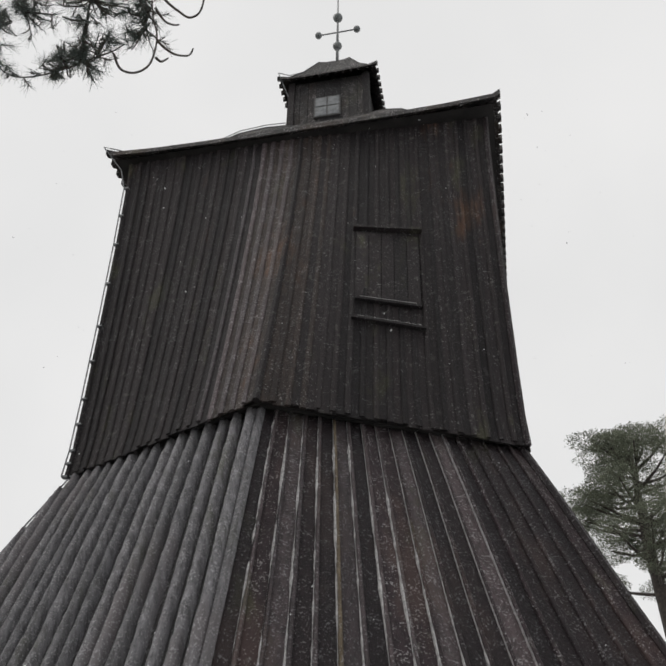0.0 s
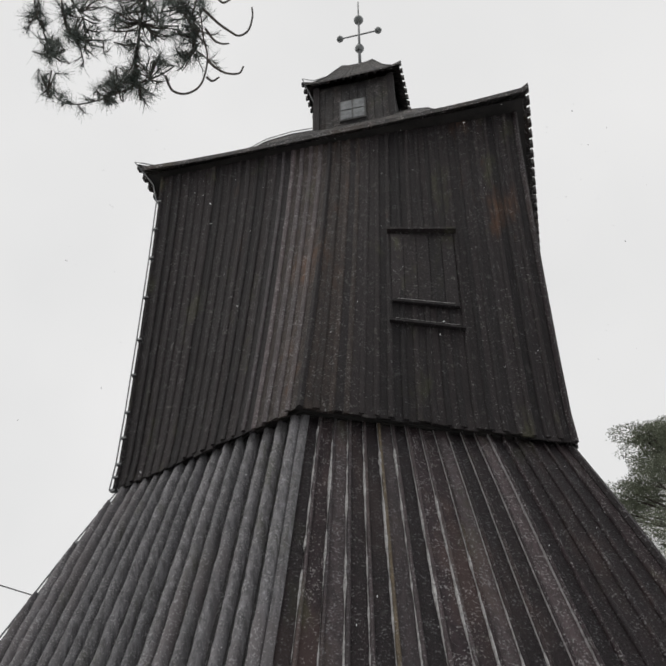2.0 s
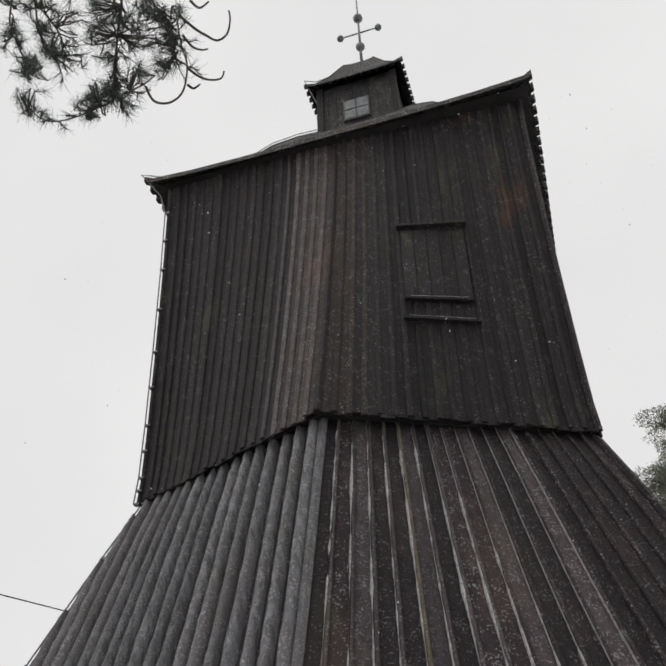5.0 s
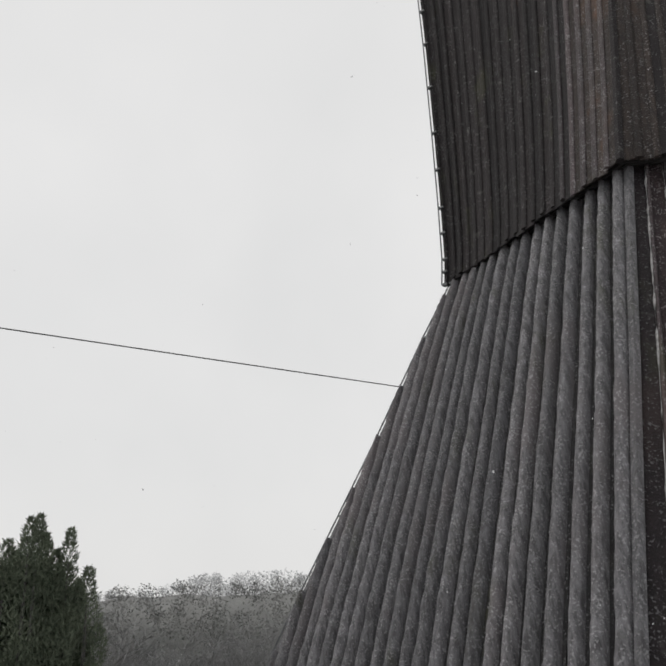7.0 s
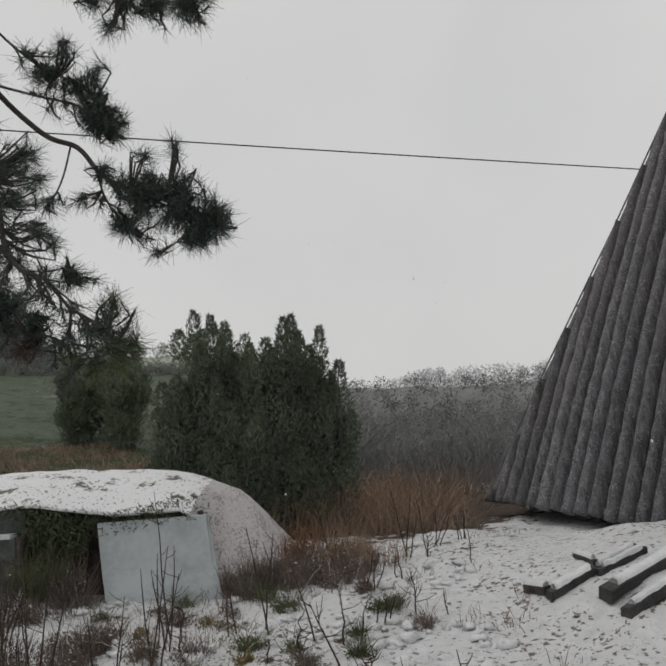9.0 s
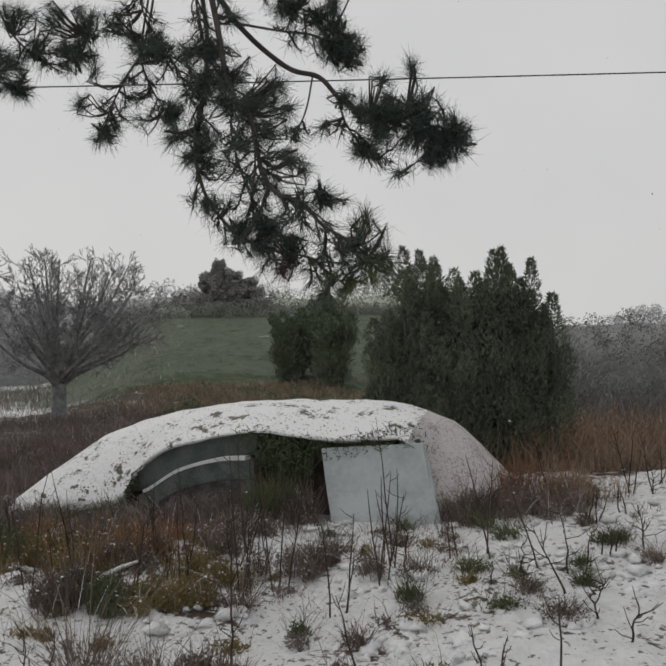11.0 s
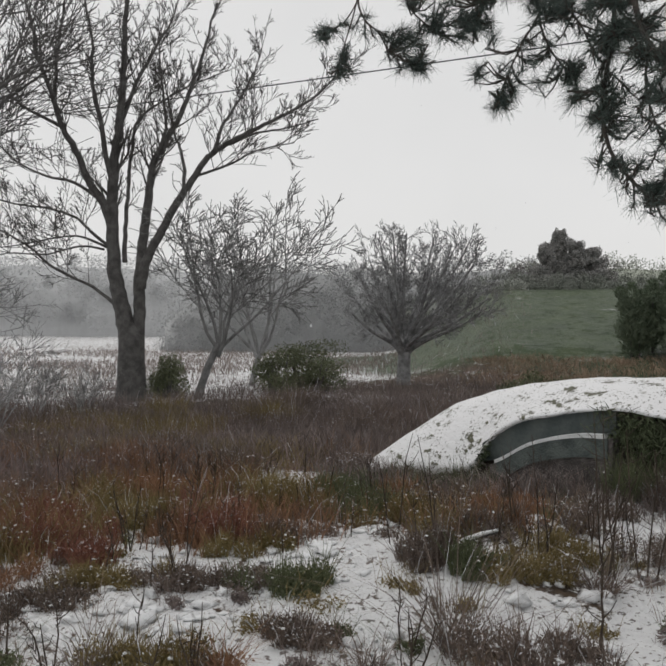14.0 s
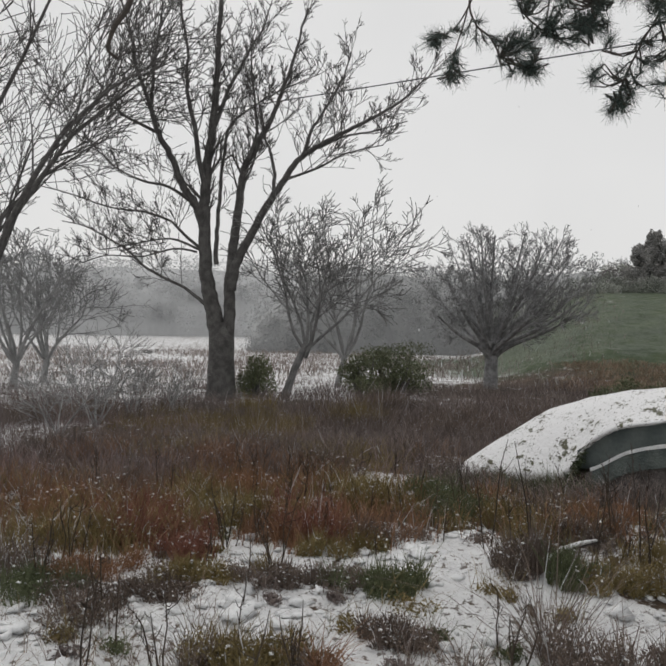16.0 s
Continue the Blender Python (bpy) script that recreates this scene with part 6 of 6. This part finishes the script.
WAYS["over3"] = drooping_limb(((-1.30, 1.57, 4.78), (-1.31, 1.67, 4.61), (-1.31, 1.76, 4.50), (-1.27, 1.81, 4.42), (-1.15, 1.85, 4.44)), 0.006, 0.003, 10, 0.12, 9, 0.3)
WAYS["over4"] = drooping_limb(((-1.20, 1.58, 4.82), (-1.29, 1.69, 4.61), (-1.24, 1.79, 4.51), (-1.24, 1.83, 4.48)), 0.005, 0.003, 6, 0.1, 9, 0.3)
WAYS["over5"] = drooping_limb(((-0.99, 1.98, 4.35), (-1.16, 2.00, 4.27), (-1.27, 1.99, 4.22), (-1.33, 1.96, 4.21), (-1.37, 1.91, 4.23)), 0.005, 0.003, 4, 0.05, 9, 0.3)
WAYS["over6"] = drooping_limb(((-1.37, 1.61, 4.73), (-1.42, 1.72, 4.53), (-1.39, 1.79, 4.44), (-1.37, 1.85, 4.37)), 0.005, 0.003, 6, 0.09, 9, 0.3)
plumes("over", M_NEEDLE_GREY, False, ((-1.13, 1.96, 4.30, 0.077, 8), (-1.06, 1.96, 4.33, 0.088, 9), (-1.01, 2.01, 4.32, 0.069, 5), (-0.93, 1.93, 4.40, 0.073, 6), (-1.05, 1.85, 4.41, 0.085, 4), (-1.06, 1.77, 4.46, 0.096, 5), (-0.95, 1.76, 4.50, 0.096, 6), (-1.07, 1.71, 4.55, 0.097, 6), (-1.07, 1.68, 4.69, 0.120, 6),))
plumes("over5", M_NEEDLE_GREY, False, ((-1.16, 1.99, 4.27, 0.069, 5), (-1.35, 1.91, 4.25, 0.085, 6),))
plumes("over6", M_NEEDLE_GREY, False, ((-1.33, 1.79, 4.33, 0.077, 8), (-1.42, 1.77, 4.50, 0.080, 4), (-1.40, 1.65, 4.58, 0.120, 5),))
plumes("over3", M_NEEDLE_GREY, False, ((-1.26, 1.81, 4.42, 0.070, 6), (-1.30, 1.76, 4.50, 0.099, 4), (-1.20, 1.78, 4.59, 0.100, 4),))
plumes("over2", M_NEEDLE_GREY, False, ((-0.90, 1.84, 4.47, 0.088, 5), (-0.81, 1.86, 4.49, 0.088, 6), (-0.84, 1.92, 4.43, 0.077, 5), (-0.85, 1.77, 4.53, 0.096, 6), (-0.75, 1.78, 4.55, 0.077, 4), (-0.91, 1.71, 4.66, 0.119, 6),))
plumes("over4", M_NEEDLE_GREY, False, ((-1.25, 1.67, 4.63, 0.120, 5),))

# bare curling twig ends
for pts in (
    ((-0.90, 1.92, 4.29), (-0.88, 1.97, 4.26), (-0.83, 1.99, 4.26), (-0.78, 1.98, 4.28), (-0.75, 1.95, 4.31), (-0.73, 1.89, 4.36), (-0.74, 1.83, 4.40), (-0.74, 1.76, 4.44)),
    ((-0.74, 1.95, 4.31), (-0.72, 1.97, 4.31), (-0.69, 1.96, 4.32)),
    ((-0.73, 1.90, 4.35), (-0.70, 1.93, 4.34), (-0.66, 1.95, 4.33), (-0.61, 1.96, 4.34), (-0.59, 1.94, 4.36)),
    ((-0.73, 1.80, 4.42), (-0.70, 1.84, 4.40), (-0.67, 1.86, 4.40), (-0.64, 1.86, 4.40)),
    ((-0.73, 1.74, 4.46), (-0.68, 1.79, 4.44), (-0.64, 1.82, 4.43), (-0.60, 1.84, 4.42), (-0.56, 1.83, 4.44), (-0.54, 1.79, 4.47), (-0.54, 1.76, 4.49)),
    ((-0.68, 1.70, 4.49), (-0.65, 1.73, 4.48), (-0.61, 1.72, 4.50)),
    ((-3.16, -1.05, 2.72), (-3.18, -1.08, 2.65), (-3.19, -1.12, 2.60), (-3.20, -1.14, 2.56), (-3.21, -1.15, 2.52), (-3.23, -1.12, 2.50))):
    b = Build()
    pts = glide(pts)
    n = len(pts)
    thick = 0.011 if pts[0][0] < -2 else 0.006
    b.tube(pts, [thick * (1 - 0.5 * i / (n - 1)) for i in range(n)], 6)
    part("bare_twig", b, M_PINEBARK, pine)

# pine standing behind the tower
far_pine = thing("pine_tree", "tall misty pine with rounded crown behind the tower", "tree")
b = Build()
gx, gy = 10.6, 25.0
b.tube([(gx, gy, -0.3), (gx + 0.1, gy, 6), (gx - 0.1, gy, 11), (gx, gy, 14.5)], [0.3, 0.25, 0.18, 0.06], 9)
part("trunk", b, M_PINEBARK, far_pine)
rr = random.Random(91)
b, limbs = Build(), Build()
for i in range(60):
    a, f = rr.uniform(0, 6.283), rr.random()
    z = 9.9 + 4.9 * f
    r = 3.0 * math.sqrt(max(0.05, 1 - ((f - 0.45) / 0.62) ** 2)) * rr.uniform(0.35, 1.0)
    c = (gx + r * math.cos(a), gy + r * math.sin(a), z)
    limbs = Build()
    limbs.tube([(gx, gy, z - 0.7), (gx + r * 0.5 * math.cos(a), gy + r * 0.5 * math.sin(a), z - 0.45), c], [0.06, 0.045, 0.02], 5)
    part("limb", limbs, M_PINEBARK, far_pine)
    leaf_cloud(b, rr, c, rr.uniform(0.6, 0.95), rr.uniform(0.6, 0.95), rr.uniform(0.3, 0.5), 1900, 0.048)
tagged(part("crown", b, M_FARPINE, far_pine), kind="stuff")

# ---- brush hummocks in the snow
def hummock(name, x, y, w, h, mat, label, seed, snow=0.4, deep=1.0):
    """A cushion of fine twigs and leaves with snow caught on it."""
    rr = random.Random(seed)
    ob = thing(name, label, "brush", "brush hummocks in the snow")
    g = ground_height(x, y)
    b, c = Build(), Build()
    lobes = [(x + rr.gauss(0, w * 0.5), y + rr.gauss(0, w * 0.5 * deep), rr.uniform(0.22, 0.75), rr.uniform(0.45, 1.0)) for _ in range(11)]
    for lx, ly, k, q in lobes:
        leaf_cloud(b, rr, (lx, ly, g + h * q * 0.22), w * k * 0.75, w * k * 0.75 * deep, h * q * 0.6, 520, 0.014, 0.0, 0.15)
        for _ in range(46):
            a, f = rr.uniform(0, 6.283), math.sqrt(rr.random())
            px, py = lx + w * k * 0.6 * f * math.cos(a), ly + w * k * 0.6 * f * math.sin(a) * deep
            hh = h * q * (1.1 - 0.55 * f) * rr.uniform(0.6, 1.35)
            ex, ey = px + math.cos(a) * hh * 0.35 * f + rr.gauss(0, 0.25) * hh, py + math.sin(a) * hh * 0.35 * f + rr.gauss(0, 0.25) * hh
            c.tube([(px, py, g - 0.02), ((px + ex) / 2 + rr.gauss(0, 0.008), (py + ey) / 2, g + hh * 0.6), (ex, ey, g + hh)], [0.0025, 0.002, 0.001], 3, cap=False)
    tagged(part("foliage", b, mat, ob), kind="stuff")
    tagged(part("brushwood", c, mat, ob), kind="stuff")
    caps = Build()
    for _ in range(int(40 * snow * w / 0.3)):
        lx, ly, k, q = rr.choice(lobes)
        s = 0.003 + 0.009 * rr.random() ** 2
        a, f = rr.uniform(0, 6.283), rr.random() ** 0.5
        caps.ball((lx + w * k * 0.7 * f * math.cos(a), ly + w * k * 0.7 * f * math.sin(a) * deep, g + h * q * 0.72 * math.sqrt(1 - 0.85 * f * f)), s * 1.5, s * 1.2, s * 0.5, 7, 4, 0.9)
    if caps.f:
        tagged(part("caught_snow", caps, M_SNOW, ob, "", True), kind="stuff")
    return ob


KINDS = {"b": (M_BROWNTWIG, "low dark brown brush cushion in patchy snow"), "o": (M_OLIVE, "low olive-brown brush cushion in patchy snow"), "r": (M_RUST, "small rust-red leafy shrub in patchy snow"), "g": (M_MOSSGREEN, "low dull green brush cushion in patchy snow"), "f": (M_BRUSH, "low russet brush cushion in patchy snow")}
HUMMOCKS = (
    ("b", -4.6, 0.04, 0.2, 0.17), ("g", -5.35, 0.06, 0.19, 0.26), ("b", -4.5, 0.8, 0.11, 0.42), ("b", -4.17, 1.05, 0.25, 0.3), ("b", -5.2, -1.45, 0.28, 0.2), ("o", -5.5, -1.1, 0.24, 0.2), ("f", -5.7, -1.9, 0.28, 0.26), ("b", -5.5, -0.32, 0.18, 0.16), ("b", -5.6, 0.95, 0.18, 0.32), ("g", -5.35, 1.15, 0.18, 0.26),
    ("o", -5.28, 1.45, 0.2, 0.22), ("b", -5.4, 2.5, 0.24, 0.26), ("o", -5.55, 1.95, 0.26, 0.24), ("r", -6.5, -0.47, 0.22, 0.42), ("f", -6.7, -0.8, 0.24, 0.26), ("b", -4.35, -0.98, 0.16, 0.2),
    ("o", -4.28, -0.72, 0.18, 0.22), ("r", -6.46, -1.65, 0.24, 0.38), ("o", -7.1, -1.25, 0.3, 0.3), ("b", -5.45, -0.7, 0.24, 0.18), ("f", -4.25, -0.36, 0.12, 0.12), ("b", -4.18, 0.28, 0.13, 0.12),
    ("b", -5.07, -1.65, 0.26, 0.17), ("b", -6.6, 0.0, 0.24, 0.22), ("g", -7.3, 0.75, 0.28, 0.34), ("o", -6.9, 1.15, 0.28, 0.32), ("b", -7.0, 1.6, 0.36, 0.3), ("f", -6.5, 1.75, 0.26, 0.22),
    ("b", -6.3, 2.3, 0.3, 0.24), ("o", -7.6, -0.05, 0.32, 0.26), ("f", -8.2, -0.9, 0.42, 0.3), ("o", -8.5, -1.5, 0.5, 0.32), ("b", -8.1, -2.4, 0.5, 0.34), ("f", -7.6, -2.7, 0.4, 0.36),
    ("o", -6.3, -2.2, 0.32, 0.3), ("g", -8.4, 0.75, 0.28, 0.24), ("b", -9.4, -0.6, 0.5, 0.32), ("f", -9.6, -1.6, 0.6, 0.36), ("b", -9.5, 1.1, 0.4, 0.28), ("o", -6.2, -0.25, 0.2, 0.2),
    ("r", -6.0, -1.3, 0.18, 0.26), ("b", -5.9, -2.6, 0.34, 0.26), ("g", -5.35, -2.0, 0.24, 0.22), ("f", -7.9, 1.2, 0.3, 0.26), ("b", -6.2, 1.55, 0.2, 0.2), ("b", -5.0, 1.85, 0.16, 0.18),
    ("r", -7.3, -0.45, 0.3, 0.36), ("o", -7.0, -0.95, 0.3, 0.34), ("r", -7.2, -1.85, 0.32, 0.36), ("o", -8.0, 0.05, 0.28, 0.28), ("o", -6.1, 1.0, 0.18, 0.28),
    ("b", -3.98, 3.31, 0.14, 0.08), ("b", -3.55, 3.14, 0.17, 0.1), ("g", -3.87, 3.65, 0.09, 0.08), ("g", -5.27, 4.12, 0.14, 0.1), ("b", -3.87, 4.32, 0.1, 0.1), ("g", -4.29, 4.36, 0.13, 0.09), ("b", -4.12, 2.13, 0.1, 0.1), ("g", -5.82, 3.69, 0.11, 0.1), ("b", -4.81, 4.74, 0.1, 0.08), ("g", -4.9, 4.0, 0.13, 0.1), ("b", -5.5, 4.4, 0.12, 0.1), ("g", -4.5, 3.3, 0.12, 0.1), ("b", -4.7, 3.0, 0.15, 0.12), ("b", -5.0, 2.85, 0.14, 0.14), ("g", -4.1, 3.9, 0.1, 0.08),
    ("b", -5.65, 2.95, 0.16, 0.14), ("b", -4.3, 4.5, 0.1, 0.08), ("b", -5.5, 3.4, 0.14, 0.12), ("g", -4.4, 2.7, 0.12, 0.1),
)
for i, (key, x, y, w, h) in enumerate(HUMMOCKS):
    mat, label = KINDS[key]
    if w < 0.18:
        label = "small dark tuft poking through the snow"
        tuft = random.Random(900 + i)
        b = Build()
        g = ground_height(x, y)
        for _ in range(3):
            leaf_cloud(b, tuft, (x + tuft.gauss(0, w * 0.3), y + tuft.gauss(0, w * 0.3), g + h * 0.1), w * 0.8, w * 0.8, h * 0.6, 170, 0.016, 0.0, 0.15)
            blades(b, tuft, x + tuft.gauss(0, w * 0.2), y + tuft.gauss(0, w * 0.2), g, 40, w * 0.5, h * 0.4, h * 1.9, 0.0028, 1.0)
        solid("dark_tuft", b, mat, label, "tuft", "dark tufts in the snow")
        continue
    hummock("brush_hummock", x, y, w, h, mat, label, 900 + i, 1.3, 1.25)
for i, (s, v, w, h) in enumerate(((3.15, -0.1, 0.14, 0.3), (3.4, 0.05, 0.18, 0.34), (3.7, 0.25, 0.22, 0.32), (4.0, 0.4, 0.24, 0.28), (3.7, 0.8, 0.34, 0.5), (4.05, 0.9, 0.34, 0.45), (-0.5, -0.2, 0.3, 0.24), (-0.15, -0.15, 0.26, 0.3), (-0.9, -0.25, 0.3, 0.22), (1.55, -0.12, 0.24, 0.5), (1.75, -0.15, 0.2, 0.4))):
    x, y, z = at(s, v, 0)
    mat, label = (M_BRUSH, "tangled russet bramble at the mound's end") if i % 4 == 0 else (M_TAN, "tangled tan-grey bramble at the mound")
    if i < 4:
        mat, label = M_BROWNTWIG, "low dark brown brush beside the mound"
    if 6 <= i:
        mat, label = (M_MOSSGREEN, "dull green brush at the mound's foot") if i in (6, 7, 8, 9) else (M_BROWNTWIG, "dark brown brush at the mound's foot")
    hummock("bramble", x, y, w, h, mat, label, 980 + i, 0.35)

rr = random.Random(71)
for i in range(105):
    x, y = on_polar(rr.uniform(44, 112), 3.5 + 4.0 * rr.random())
    if not in_front_of_mound(x, y):
        continue
    w = rr.uniform(0.05, 0.13)
    g = ground_height(x, y)
    b = Build()
    for _ in range(4):
        leaf_cloud(b, rr, (x + rr.gauss(0, w * 0.4), y + rr.gauss(0, w * 0.4), g), w * rr.uniform(0.5, 1.0), w * rr.uniform(0.5, 1.0), 0.05, 90, 0.02, 0.0, 0.2)
    blades(b, rr, x, y, g, 26, w * 1.4, 0.04, 0.22, 0.0022, 0.9)
    solid("dark_tuft", b, rr.choice((M_BROWNTWIG, M_OLIVE, M_BROWNTWIG, M_MOSSGREEN, M_GREYBRUSH)), "small ragged plant poking through the snow", "tuft", "dark tufts in the snow")
for i, (x, y) in enumerate(((-6.06, 5.08), (-5.58, 5.59), (-6.53, 5.01), (-6.5, 4.75))):
    hummock("brush_hummock", x, y, 0.17, 0.15, M_BROWNTWIG, "low dark brown brush on the snow", 1200 + i, 0.2, 1.0)
far = random.Random(33)
for i in range(34):
    x, y = on_polar(far.uniform(72, 114), far.uniform(8.6, 15.5))
    key = far.choice("bbob")
    if in_front_of_mound(x, y):
        hummock("brush_hummock", x, y, far.uniform(0.4, 0.75), far.uniform(0.26, 0.46), KINDS[key][0], KINDS[key][1].replace("in patchy snow", "on the open heath"), 1100 + i, 0.25, 1.3)
for i, (yaw, d, w, h) in enumerate(((86.2, 15.5, 0.7, 0.75), (87.8, 15.2, 0.6, 0.55), (84.6, 15.8, 0.7, 0.6))):
    x, y = on_polar(yaw, d)
    hummock("russet_bush", x, y, w, h, M_BROWNTWIG, "dark russet-brown bush on the heath", 1160 + i, 0.1, 1.2)

# a frosted shrub standing in the field
for k, (yaw, d, h) in enumerate(((106.5, 13.0, 1.5), (104.0, 14.5, 1.0), (109.0, 12.0, 1.1), (101.0, 15.0, 0.8))):
    x, y = on_polar(yaw, d)
    bare_tree("frosted_shrub", x, y, 0.1, 0.022, 6, h, 2, 140 + k, M_FARBARK, "thin leafless shrub dusted with snow", (0, 6, 8), 0.8, 0.004, 0.02, (0, 0), 0.8)

# ---- lumps of snow among the brush
rr = random.Random(15)
b = Build()
for _ in range(3600):
    x, y = on_polar(rr.uniform(30, 116), 3.0 + 5.5 * rr.random() ** 0.8)
    if not in_front_of_mound(x, y) or noise.noise((x * 1.4, y * 1.4, 7.7)) < -0.05:
        continue
    s = 0.012 + 0.045 * rr.random() ** 3
    b.ball((x, y, ground_height(x, y) + s * 0.1), s * rr.uniform(0.9, 1.6), s * rr.uniform(0.9, 1.6), s * rr.uniform(0.4, 0.75), 8, 5, 1.1)
solid("snow_lumps", b, M_SNOW, "clods of fresh snow among brush", "snow", kind="stuff", smooth=True)

b = Build()
for _ in range(600):
    yaw, d = (rr.uniform(-30, 20) if rr.random() < 0.75 else rr.uniform(20, 118)), 2.5 + 10 * rr.random() ** 0.7
    x, y = on_polar(yaw, d)
    top = 1.6 + d * (1.15 if yaw < 25 else 0.45)
    z = rr.uniform(0.6, top)
    if math.hypot(x, y - 13.27) < 8.2 and z < 7:
        continue
    s = rr.uniform(0.0025, 0.006)
    u = Vector((rr.gauss(0, 1), rr.gauss(0, 1), rr.gauss(0, 1))).normalized()
    v = u.orthogonal().normalized() * s
    u = u * s * rr.uniform(1.0, 1.8)
    c = Vector((x, y, z))
    w = u.cross(v).normalized() * s * 0.6
    k = len(b.v)
    b.v += [tuple(c + u), tuple(c - u), tuple(c + v), tuple(c - v), tuple(c + w), tuple(c - w)]
    b.f += [(k, k + 2, k + 4), (k + 2, k + 1, k + 4), (k + 1, k + 3, k + 4), (k + 3, k, k + 4), (k + 2, k, k + 5), (k + 1, k + 2, k + 5), (k + 3, k + 1, k + 5), (k, k + 3, k + 5)]
solid("falling_snow", b, M_SNOW, "fine snowflakes hanging in the grey air", "snow", kind="stuff")
